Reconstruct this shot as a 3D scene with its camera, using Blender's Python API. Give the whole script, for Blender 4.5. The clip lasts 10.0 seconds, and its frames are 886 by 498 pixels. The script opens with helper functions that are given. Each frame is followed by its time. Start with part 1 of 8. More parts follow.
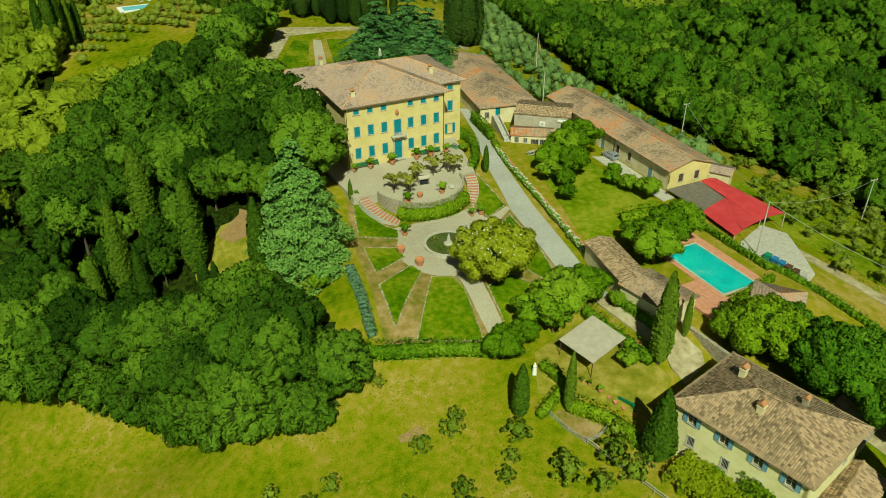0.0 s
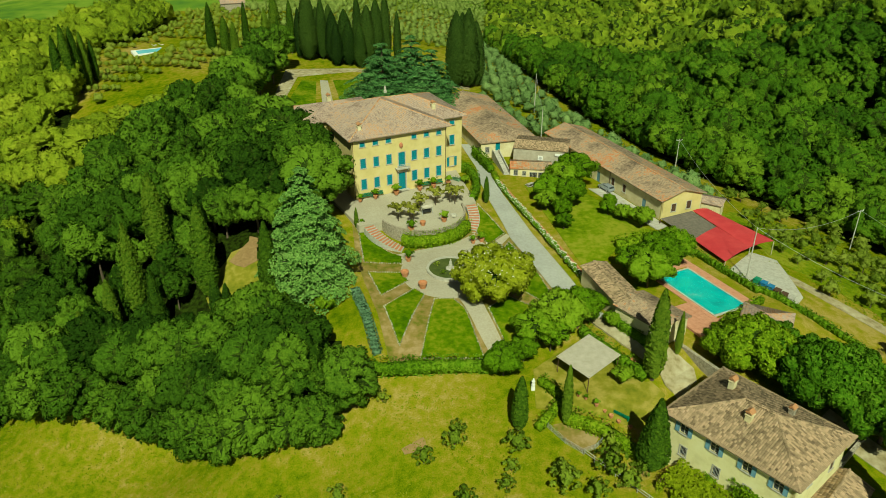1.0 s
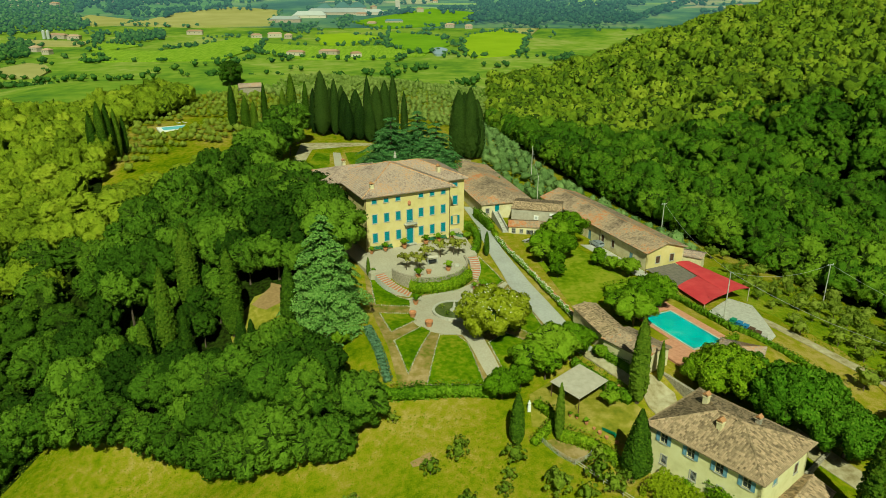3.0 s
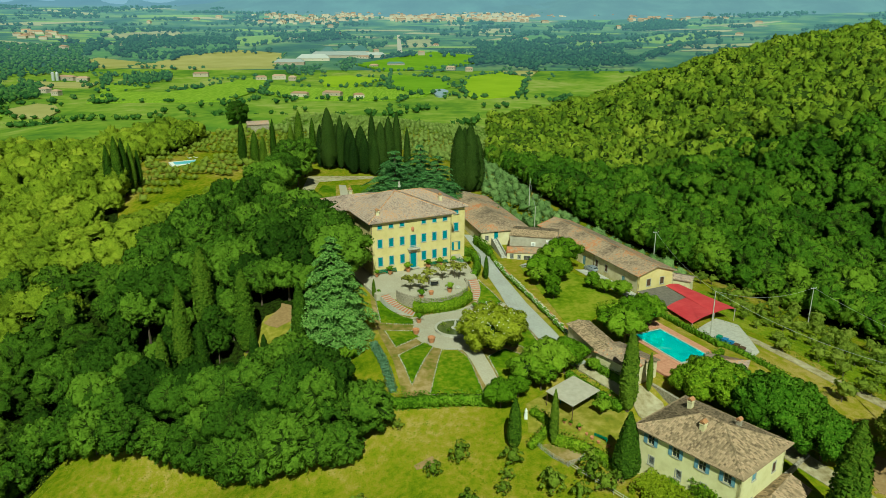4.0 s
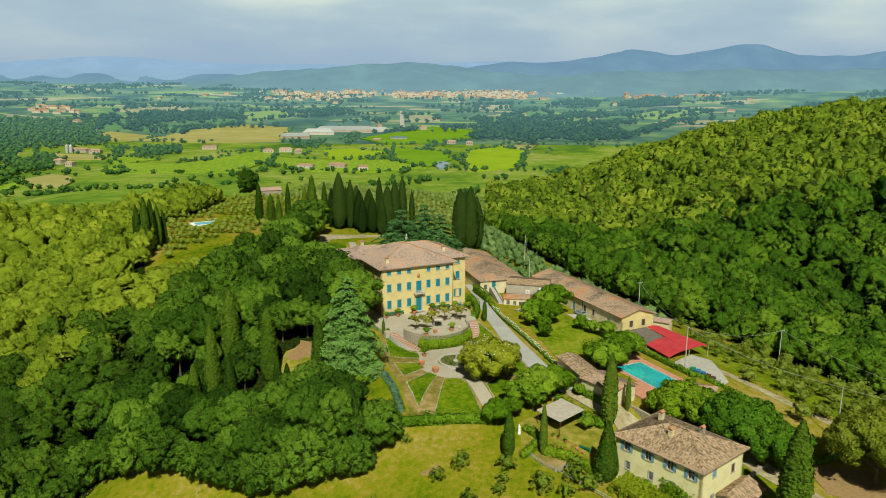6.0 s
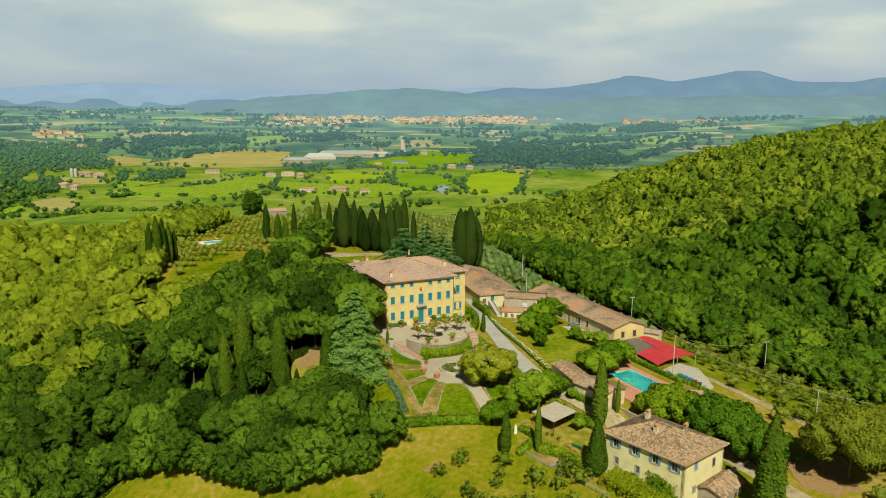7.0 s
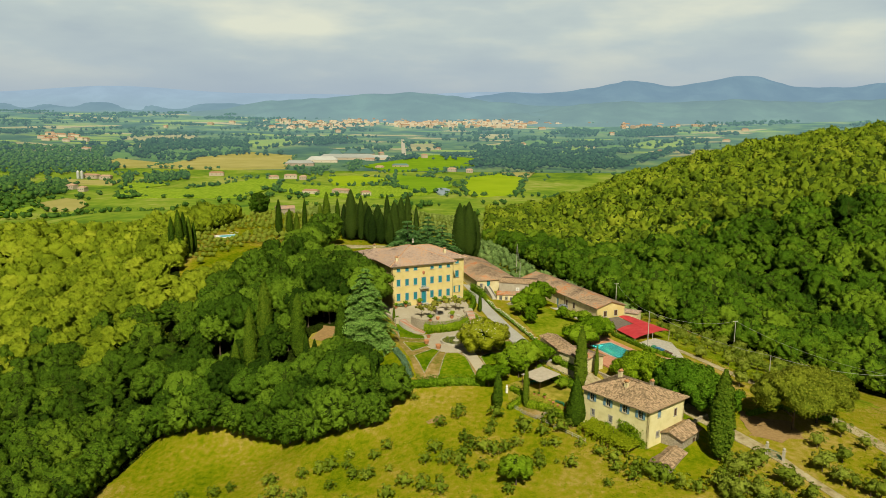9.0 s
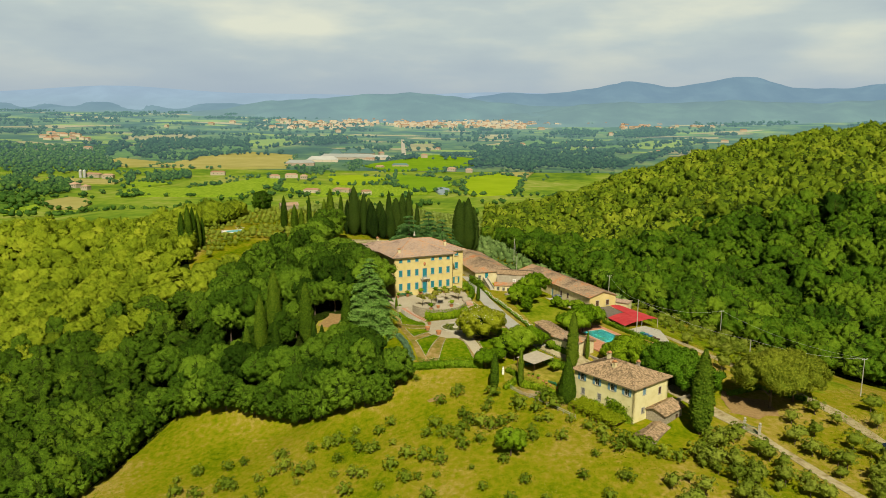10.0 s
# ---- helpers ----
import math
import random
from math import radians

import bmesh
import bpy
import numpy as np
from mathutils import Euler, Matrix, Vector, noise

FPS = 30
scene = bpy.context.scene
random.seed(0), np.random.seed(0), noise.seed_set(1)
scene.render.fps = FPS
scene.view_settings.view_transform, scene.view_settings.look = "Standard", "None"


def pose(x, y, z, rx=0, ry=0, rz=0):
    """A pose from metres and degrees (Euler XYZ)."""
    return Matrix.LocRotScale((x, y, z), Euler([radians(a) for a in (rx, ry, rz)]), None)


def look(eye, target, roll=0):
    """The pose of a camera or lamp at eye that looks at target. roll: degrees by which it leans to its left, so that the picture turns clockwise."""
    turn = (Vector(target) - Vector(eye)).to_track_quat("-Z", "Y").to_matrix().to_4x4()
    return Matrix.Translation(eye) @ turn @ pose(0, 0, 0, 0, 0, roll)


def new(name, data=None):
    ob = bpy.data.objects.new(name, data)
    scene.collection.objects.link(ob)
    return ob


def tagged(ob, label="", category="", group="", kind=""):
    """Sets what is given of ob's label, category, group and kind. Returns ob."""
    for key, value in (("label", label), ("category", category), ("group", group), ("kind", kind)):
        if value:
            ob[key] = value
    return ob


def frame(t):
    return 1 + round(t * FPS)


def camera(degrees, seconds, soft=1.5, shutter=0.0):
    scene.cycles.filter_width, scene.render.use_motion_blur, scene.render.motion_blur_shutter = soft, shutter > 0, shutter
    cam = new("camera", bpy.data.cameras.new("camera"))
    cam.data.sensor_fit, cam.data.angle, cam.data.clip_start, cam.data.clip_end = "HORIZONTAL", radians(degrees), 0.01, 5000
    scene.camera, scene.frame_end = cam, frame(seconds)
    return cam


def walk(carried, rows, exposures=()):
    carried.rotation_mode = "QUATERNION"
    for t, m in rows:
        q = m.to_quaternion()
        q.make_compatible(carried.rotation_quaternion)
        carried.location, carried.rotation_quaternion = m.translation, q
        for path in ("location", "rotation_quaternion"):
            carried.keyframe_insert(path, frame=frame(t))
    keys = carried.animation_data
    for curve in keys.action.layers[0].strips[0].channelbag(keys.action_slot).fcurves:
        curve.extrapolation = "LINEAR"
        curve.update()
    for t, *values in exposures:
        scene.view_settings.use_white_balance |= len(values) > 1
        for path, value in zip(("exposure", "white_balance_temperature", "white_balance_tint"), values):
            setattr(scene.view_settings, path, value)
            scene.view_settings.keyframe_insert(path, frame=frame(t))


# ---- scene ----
cam = camera(61.5, 10.0, soft=0.55)
ROWS = [
    (0.0, 0.00, 0.00, 71.00, 58.652, -0.000, 0.000),
    (0.5, -0.08, -3.01, 70.79, 60.344, -0.011, 0.064),
    (1.0, -0.18, -6.64, 70.56, 62.126, -0.028, 0.119),
    (1.5, -0.32, -10.21, 70.33, 63.748, -0.044, 0.175),
    (2.0, -0.47, -14.34, 70.07, 65.512, -0.052, 0.225),
    (2.5, -0.60, -18.48, 69.78, 67.110, -0.093, 0.260),
    (4.0, -0.90, -33.40, 69.04, 71.791, -0.148, 0.359),
    (4.5, -1.00, -38.48, 68.84, 73.212, -0.194, 0.385),
    (5.0, -1.15, -44.14, 68.61, 74.706, -0.237, 0.398),
    (5.5, -1.25, -49.50, 68.42, 75.988, -0.269, 0.428),
    (6.0, -1.36, -55.46, 68.20, 77.358, -0.297, 0.444),
    (7.5, -1.52, -72.91, 67.58, 79.567, -0.367, 0.481),
    (8.0, -1.57, -79.22, 67.40, 79.596, -0.392, 0.483),
    (8.5, -1.55, -85.06, 67.25, 79.589, -0.421, 0.499),
    (9.0, -1.51, -91.41, 67.04, 79.574, -0.474, 0.495),
    (9.5, -1.53, -97.26, 66.81, 79.592, -0.532, 0.482),
    (10.0, -1.62, -103.69, 66.57, 79.601, -0.577, 0.472),
]
EXPOSURES = [(0.0, -0.03, 7000, -25), (2.5, -0.02, 7000, -27), (4.5, -0.05, 5900, -20), (5.0, -0.05, 5900, -6), (6.0, -0.03, 6450, -3), (7.5, 0.0, 7350, 0), (10.0, 0.02, 7550, 1)]
walk(cam, [(t, pose(x, y, z, rx, ry, rz)) for t, x, y, z, rx, ry, rz in ROWS], EXPOSURES)

# ---- world, sun and sky ----
SUN_FROM = Vector((0.07, -0.99, 0.0)).normalized()
SUN_UP = radians(47)
world = bpy.data.worlds.new("sky")
scene.world = world
world.use_nodes = True
wn, wl = world.node_tree.nodes, world.node_tree.links
wn.clear()
w_out = wn.new("ShaderNodeOutputWorld")
w_bg = wn.new("ShaderNodeBackground")
w_sky = wn.new("ShaderNodeTexSky")
w_sky.sky_type = "NISHITA"
w_sky.sun_disc = False
w_sky.sun_elevation = SUN_UP
w_sky.sun_rotation = math.atan2(SUN_FROM.x, SUN_FROM.y)
w_sky.dust_density = 3.0
w_gain = wn.new("ShaderNodeMix")
w_gain.data_type, w_gain.blend_type = "RGBA", "MULTIPLY"
w_gain.inputs[0].default_value = 1.0
w_gain.inputs[7].default_value = (0.007, 0.007, 0.007, 1)
w_co = wn.new("ShaderNodeTexCoord")
w_map = wn.new("ShaderNodeMapping")
w_map.inputs["Scale"].default_value = (1.6, 1.6, 6.0)
w_map.inputs["Location"].default_value = (0.35, 0.0, 0.0)
w_noise = wn.new("ShaderNodeTexNoise")
w_noise.inputs["Scale"].default_value = 2.2
w_noise.inputs["Detail"].default_value = 5.0
w_noise.inputs["Roughness"].default_value = 0.5
w_tint = wn.new("ShaderNodeValToRGB")
w_tint.color_ramp.elements[0].position, w_tint.color_ramp.elements[0].color = 0.36, (0.5, 0.61, 0.76, 1)
w_tint.color_ramp.elements[1].position, w_tint.color_ramp.elements[1].color = 0.66, (0.85, 0.9, 0.88, 1)
w_mid = w_tint.color_ramp.elements.new(0.5)
w_mid.color = (0.6, 0.71, 0.82, 1)
w_sep = wn.new("ShaderNodeSeparateXYZ")
w_low = wn.new("ShaderNodeMapRange")
w_low.inputs["From Min"].default_value, w_low.inputs["From Max"].default_value = 0.0, 0.1
w_haze = wn.new("ShaderNodeMix")
w_haze.data_type = "RGBA"
w_haze.inputs[6].default_value = (0.41, 0.52, 0.74, 1)
w_mix = wn.new("ShaderNodeMix")
w_mix.data_type = "RGBA"
w_high = wn.new("ShaderNodeMapRange")
w_high.inputs["From Min"].default_value, w_high.inputs["From Max"].default_value = 0.15, 0.24
w_high.inputs["To Min"].default_value, w_high.inputs["To Max"].default_value = 0.97, 0.06
wl.new(w_co.outputs["Generated"], w_map.inputs[0])
wl.new(w_co.outputs["Generated"], w_sep.inputs[0])
wl.new(w_sep.outputs["Z"], w_low.inputs["Value"])
wl.new(w_sep.outputs["Z"], w_high.inputs["Value"])
wl.new(w_high.outputs[0], w_mix.inputs[0])
wl.new(w_map.outputs[0], w_noise.inputs[0])
wl.new(w_noise.outputs[0], w_tint.inputs[0])
wl.new(w_low.outputs[0], w_haze.inputs[0])
wl.new(w_tint.outputs[0], w_haze.inputs[7])
wl.new(w_sky.outputs[0], w_gain.inputs[6])
wl.new(w_gain.outputs[2], w_mix.inputs[6])
wl.new(w_haze.outputs[2], w_mix.inputs[7])
wl.new(w_mix.outputs[2], w_bg.inputs[0])
w_bg.inputs[1].default_value = 0.85
wl.new(w_bg.outputs[0], w_out.inputs[0])

sun = new("sun", bpy.data.lights.new("sun", "SUN"))
sun.data.energy, sun.data.angle, sun.data.color = 5.0, radians(0.6), (1.0, 0.95, 0.84)
sun.matrix_world = look(SUN_FROM * 300 + Vector((0, 0, 300 * math.tan(SUN_UP))), (0, 0, 0))


# ---- materials ----
def mat(name, ramp, scale=1.0, detail=5.0, rough=0.85, bump=0.0, bump_scale=8.0, island=0.0, obj=0.0, metal=0.0,
        big=0.0, big_scale=0.05, stretch=(1, 1, 1), spec=0.3, trans=0.0, local=False, relief=0.1, tone=0.0):
    """A noise-varied surface. ramp: (position, colour) stops; island, obj, big, tone: value changes by piece, thing, place and tree."""
    m = bpy.data.materials.new(name)
    m.use_nodes = True
    n, l = m.node_tree.nodes, m.node_tree.links
    n.clear()
    out = n.new("ShaderNodeOutputMaterial")
    b = n.new("ShaderNodeBsdfPrincipled")
    b.inputs["Roughness"].default_value = rough
    b.inputs["Metallic"].default_value = metal
    b.inputs["Specular IOR Level"].default_value = spec
    if local:
        src = n.new("ShaderNodeTexCoord").outputs["Object"]
    else:
        src = n.new("ShaderNodeNewGeometry").outputs["Position"]
    mp = n.new("ShaderNodeMapping")
    mp.inputs["Scale"].default_value = stretch
    l.new(src, mp.inputs[0])
    t = n.new("ShaderNodeTexNoise")
    t.inputs["Scale"].default_value, t.inputs["Detail"].default_value = scale, detail
    t.inputs["Roughness"].default_value = 0.6
    l.new(mp.outputs[0], t.inputs[0])
    r = n.new("ShaderNodeValToRGB")
    e = r.color_ramp.elements
    e[0].position, e[0].color = ramp[0][0], (*ramp[0][1], 1)
    e[1].position, e[1].color = ramp[-1][0], (*ramp[-1][1], 1)
    for p, c in ramp[1:-1]:
        e.new(p).color = (*c, 1)
    fac = t.outputs[0]
    if island:
        g = n.new("ShaderNodeNewGeometry")
        fac = blend_value(n, l, fac, g.outputs["Random Per Island"], island)
    if obj:
        o = n.new("ShaderNodeObjectInfo")
        fac = blend_value(n, l, fac, o.outputs["Random"], obj)
    if tone:
        at = n.new("ShaderNodeAttribute")
        at.attribute_name = "tone"
        fac = blend_value(n, l, fac, at.outputs["Fac"], tone)
    if big:
        t2 = n.new("ShaderNodeTexNoise")
        t2.inputs["Scale"].default_value, t2.inputs["Detail"].default_value = big_scale, 3.0
        l.new(src, t2.inputs[0])
        fac = blend_value(n, l, fac, t2.outputs[0], big)
    l.new(fac, r.inputs[0])
    l.new(r.outputs[0], b.inputs["Base Color"])
    if bump:
        t3 = n.new("ShaderNodeTexNoise")
        t3.inputs["Scale"].default_value, t3.inputs["Detail"].default_value = bump_scale, 4.0
        l.new(mp.outputs[0], t3.inputs[0])
        bu = n.new("ShaderNodeBump")
        bu.inputs["Strength"].default_value, bu.inputs["Distance"].default_value = bump, relief
        l.new(t3.outputs[0], bu.inputs["Height"])
        l.new(bu.outputs[0], b.inputs["Normal"])
    last = b.outputs[0]
    if trans:
        tr = n.new("ShaderNodeBsdfTranslucent")
        l.new(r.outputs[0], tr.inputs[0])
        mx = n.new("ShaderNodeMixShader")
        mx.inputs[0].default_value = trans
        l.new(last, mx.inputs[1])
        l.new(tr.outputs[0], mx.inputs[2])
        last = mx.outputs[0]
    l.new(last, out.inputs[0])
    return m


def blend_value(n, l, a, b, k):
    mx = n.new("ShaderNodeMix")
    mx.inputs[0].default_value = k
    l.new(a, mx.inputs[2])
    l.new(b, mx.inputs[3])
    return mx.outputs[0]


def between(a, b, k):
    return tuple(p + (q - p) * k for p, q in zip(a, b))


def leaf(name, dark, mid, light, island=0.18, big=0.25, big_scale=0.09, obj=0.0, grain=2.0, tone=0.0, trans=0.08):
    """Foliage whose colour differs a little from spray to spray and more from tree to tree."""
    stops = [(0.36, between(dark, mid, 0.1)), (0.5, mid), (0.64, between(mid, light, 0.75))]
    return mat(name, stops, grain, 6, 0.8, bump=1.0, bump_scale=2.0, relief=0.5, island=island, big=big, big_scale=big_scale, obj=obj, spec=0.05, trans=trans, tone=tone)


M_OAK = leaf("oak_leaves", (0.015, 0.039, 0.003), (0.058, 0.12, 0.009), (0.16, 0.262, 0.022), obj=0.4)
M_WOODS = leaf("woodland_leaves", (0.075, 0.115, 0.008), (0.185, 0.245, 0.016), (0.34, 0.38, 0.034), island=0.0, big=0.3, big_scale=0.03, tone=0.45)
M_WOODU = leaf("upper_wood_leaves", (0.05, 0.092, 0.008), (0.148, 0.215, 0.015), (0.31, 0.355, 0.034), island=0.0, big=0.3, big_scale=0.03, tone=0.45)
M_WOODR = leaf("ravine_leaves", (0.018, 0.05, 0.004), (0.06, 0.13, 0.008), (0.175, 0.265, 0.02), island=0.0, big=0.3, big_scale=0.03, tone=0.45)
M_CORNER = leaf("lower_wood_leaves", (0.016, 0.04, 0.003), (0.056, 0.11, 0.008), (0.16, 0.24, 0.02), island=0.0, big=0.3, big_scale=0.03, tone=0.45)
M_CYP = leaf("cypress_leaves", (0.016, 0.042, 0.004), (0.06, 0.115, 0.008), (0.15, 0.21, 0.018), obj=0.3)
M_CYPD = leaf("dark_cypress_leaves", (0.009, 0.022, 0.004), (0.028, 0.058, 0.008), (0.065, 0.105, 0.016), obj=0.3)
M_CEDAR = leaf("cedar_needles", (0.08, 0.18, 0.035), (0.2, 0.36, 0.075), (0.34, 0.5, 0.13), trans=0.15)
M_CEDARB = leaf("dark_cedar_needles", (0.035, 0.1, 0.03), (0.1, 0.225, 0.06), (0.2, 0.36, 0.11))
M_OLIVE = leaf("olive_leaves", (0.12, 0.18, 0.018), (0.23, 0.3, 0.034), (0.36, 0.41, 0.07), obj=0.25, trans=0.35)
M_OLIVEF = leaf("far_olive_leaves", (0.08, 0.14, 0.04), (0.15, 0.235, 0.07), (0.25, 0.34, 0.11), tone=0.3)
M_OLIVEH = leaf("pale_olive_leaves", (0.14, 0.2, 0.04), (0.23, 0.3, 0.065), (0.34, 0.4, 0.11), tone=0.3, trans=0.2)
M_MAGN = leaf("magnolia_leaves", (0.17, 0.21, 0.009), (0.31, 0.34, 0.02), (0.46, 0.48, 0.07), trans=0.2)
M_LIME = leaf("lime_green_leaves", (0.06, 0.13, 0.005), (0.15, 0.27, 0.012), (0.28, 0.39, 0.03), obj=0.35, trans=0.2)
M_WALNUT = leaf("walnut_leaves", (0.025, 0.07, 0.004), (0.08, 0.18, 0.01), (0.18, 0.3, 0.025), trans=0.15)
M_SHRUB = leaf("shrub_leaves", (0.12, 0.19, 0.015), (0.22, 0.3, 0.03), (0.34, 0.4, 0.05), obj=0.35, trans=0.3)
M_HEDGE = leaf("hedge_leaves", (0.04, 0.095, 0.005), (0.11, 0.21, 0.01), (0.22, 0.33, 0.025))
M_YHEDGE = leaf("yellow_hedge_leaves", (0.06, 0.12, 0.005), (0.17, 0.27, 0.012), (0.34, 0.42, 0.03))
M_RUST = leaf("bronze_leaves", (0.12, 0.13, 0.02), (0.27, 0.27, 0.04), (0.42, 0.4, 0.07))
M_LAV = leaf("lavender", (0.09, 0.17, 0.08), (0.14, 0.25, 0.13), (0.2, 0.32, 0.2))
# inner leaves in a near-black tone, painted as the shade between clumps
M_INNERSHADE = mat("shade_painted_inner_leaves", [(0.36, (0.012, 0.022, 0.002)), (0.5, (0.026, 0.05, 0.004)), (0.66, (0.055, 0.085, 0.007))], 2.2, 6, 0.9, bump=1.0, bump_scale=2.2, relief=0.4, spec=0.1)
M_BARK = mat("bark", [(0.3, (0.05, 0.035, 0.022)), (0.7, (0.16, 0.12, 0.085))], 4, bump=0.4, stretch=(1, 1, 0.3))
M_DEAD = mat("dead_wood", [(0.3, (0.3, 0.27, 0.22)), (0.7, (0.5, 0.47, 0.42))], 4)
M_YELLOW = mat("yellow_stucco", [(0.25, (0.53, 0.42, 0.16)), (0.5, (0.63, 0.51, 0.22)), (0.8, (0.69, 0.58, 0.3))], 0.5, 8, 0.9, 0.1, 30, big=0.2, big_scale=0.3)
M_CREAM = mat("cream_stucco", [(0.25, (0.6, 0.52, 0.26)), (0.5, (0.74, 0.66, 0.36)), (0.8, (0.8, 0.73, 0.46))], 0.5, 8, 0.9, 0.1, 30, big=0.2, big_scale=0.3)
M_OCHRE = mat("ochre_stucco", [(0.25, (0.5, 0.41, 0.22)), (0.5, (0.65, 0.56, 0.34)), (0.8, (0.73, 0.66, 0.45))], 0.6, 8, 0.9, 0.15, 20)
M_GREYST = mat("grey_stucco", [(0.25, (0.3, 0.26, 0.2)), (0.5, (0.42, 0.37, 0.29)), (0.8, (0.52, 0.47, 0.38))], 0.7, 8, 0.9, 0.2, 15)
M_STONE = mat("rubble_stone", [(0.3, (0.2, 0.16, 0.11)), (0.5, (0.33, 0.28, 0.21)), (0.7, (0.45, 0.4, 0.32))], 3, 6, 0.95, 0.6, 6)
M_EDGE = mat("edging_stone", [(0.3, (0.2, 0.17, 0.11)), (0.7, (0.42, 0.38, 0.28))], 3, island=0.6)
M_TRIM = mat("sandstone_trim", [(0.3, (0.36, 0.33, 0.27)), (0.7, (0.52, 0.48, 0.4))], 3)
M_TILE = mat("clay_roof_tiles", [(0.3, (0.16, 0.105, 0.085)), (0.43, (0.31, 0.22, 0.175)), (0.53, (0.4, 0.305, 0.25)), (0.6, (0.45, 0.27, 0.16)), (0.72, (0.45, 0.2, 0.09))], 2, 5, 0.95, island=0.28, big=0.45, big_scale=0.17)
M_TILEGREY = mat("weathered_roof_tiles", [(0.2, (0.075, 0.048, 0.03)), (0.4, (0.215, 0.15, 0.09)), (0.55, (0.355, 0.25, 0.155)), (0.68, (0.45, 0.3, 0.19)), (0.85, (0.52, 0.44, 0.34))], 1.6, 6, 0.95, island=0.45, big=0.25, big_scale=0.35)
M_TILEBARN = mat("patchy_barn_tiles", [(0.34, (0.12, 0.085, 0.06)), (0.45, (0.27, 0.19, 0.13)), (0.53, (0.38, 0.28, 0.19)), (0.58, (0.46, 0.2, 0.09)), (0.68, (0.42, 0.15, 0.07))], 1.2, 6, 0.95, island=0.22, big=0.55, big_scale=0.13)
M_RIDGE = mat("orange_ridge_tiles", [(0.2, (0.36, 0.16, 0.07)), (0.5, (0.5, 0.25, 0.12)), (0.8, (0.5, 0.36, 0.24))], 1.5, island=0.5)
M_TEAL = mat("teal_shutter_paint", [(0.2, (0.01, 0.13, 0.17)), (0.8, (0.02, 0.24, 0.29))], 2, rough=0.5, island=0.3)
M_BLUE = mat("blue_grey_paint", [(0.2, (0.1, 0.2, 0.27)), (0.8, (0.17, 0.3, 0.38))], 2, rough=0.5)
M_BROWN = mat("brown_wood", [(0.3, (0.05, 0.025, 0.015)), (0.7, (0.12, 0.065, 0.035))], 3, stretch=(4, 4, 0.4))
M_GREENP = mat("green_bench_paint", [(0.2, (0.01, 0.12, 0.06)), (0.8, (0.02, 0.2, 0.1))], 2, rough=0.5)
M_GLASS = mat("window_glass", [(0.2, (0.02, 0.025, 0.03)), (0.8, (0.05, 0.06, 0.07))], 0.5, rough=0.08, spec=0.5)
M_TERRA = mat("terracotta", [(0.3, (0.4, 0.16, 0.07)), (0.7, (0.55, 0.26, 0.13))], 3)
M_BRICK = mat("red_brick", [(0.3, (0.36, 0.12, 0.06)), (0.7, (0.52, 0.22, 0.12))], 3, island=0.5)
M_GRAVEL = mat("pale_gravel", [(0.3, (0.33, 0.28, 0.2)), (0.55, (0.43, 0.38, 0.29)), (0.8, (0.5, 0.45, 0.36))], 3, 8, 0.95, 0.3, 40, big=0.4, big_scale=0.15)
M_ROAD = mat("grey_gravel_road", [(0.3, (0.3, 0.29, 0.26)), (0.55, (0.39, 0.38, 0.35)), (0.8, (0.47, 0.46, 0.43))], 2, 8, 0.95, 0.2, 40, big=0.4, big_scale=0.2)
# leaf litter coloured near-black, with the shade under the trees painted in
M_LITTERSHADE = mat("shade_painted_litter", [(0.4, (0.01, 0.014, 0.003)), (0.6, (0.03, 0.05, 0.006))], 1.2, 7, 0.95, 0.8, 4, spec=0.0, relief=0.3)
M_DIRT = mat("bare_earth", [(0.3, (0.2, 0.12, 0.05)), (0.55, (0.3, 0.19, 0.08)), (0.8, (0.36, 0.26, 0.13))], 1.5, 8, 0.95, 0.3, 20, big=0.3)
M_LAWN = mat("lawn_grass", [(0.38, (0.045, 0.1, 0.003)), (0.5, (0.1, 0.165, 0.005)), (0.6, (0.21, 0.225, 0.015))], 0.9, 8, 0.9, 0.3, 30, big=0.5, big_scale=0.12, spec=0.03)
M_DRYLAWN = mat("dry_lawn", [(0.36, (0.12, 0.14, 0.012)), (0.5, (0.23, 0.21, 0.025)), (0.62, (0.36, 0.29, 0.07))], 0.5, 8, 0.9, 0.3, 30, big=0.4, spec=0.03)
M_MEADOW = mat("meadow_grass", [(0.38, (0.085, 0.14, 0.005)), (0.5, (0.16, 0.215, 0.009)), (0.6, (0.25, 0.26, 0.025))], 0.7, 8, 0.9, 0.3, 20, big=0.45, big_scale=0.1, spec=0.03)
M_BED = mat("weedy_earth_beds", [(0.38, (0.13, 0.14, 0.015)), (0.5, (0.25, 0.18, 0.055)), (0.62, (0.35, 0.25, 0.12))], 0.6, 8, 0.95, 0.3, 20, big=0.35, big_scale=0.2, spec=0.03)
M_CONC = mat("concrete", [(0.3, (0.36, 0.33, 0.28)), (0.7, (0.52, 0.49, 0.43))], 1.5, 7, 0.9)
M_RED = mat("red_canopy_cloth", [(0.3, (0.45, 0.03, 0.042)), (0.7, (0.55, 0.058, 0.065))], 0.5, 4, 0.6)
M_WHITE = mat("grey_canvas", [(0.3, (0.4, 0.345, 0.27)), (0.7, (0.52, 0.46, 0.38))], 0.8, 6, 0.8)
M_MARBLE = mat("white_marble", [(0.3, (0.7, 0.68, 0.63)), (0.7, (0.82, 0.8, 0.76))], 2)
M_STEEL = mat("galvanised_steel", [(0.3, (0.42, 0.42, 0.42)), (0.7, (0.58, 0.58, 0.57))], 3, rough=0.5, metal=0.3)
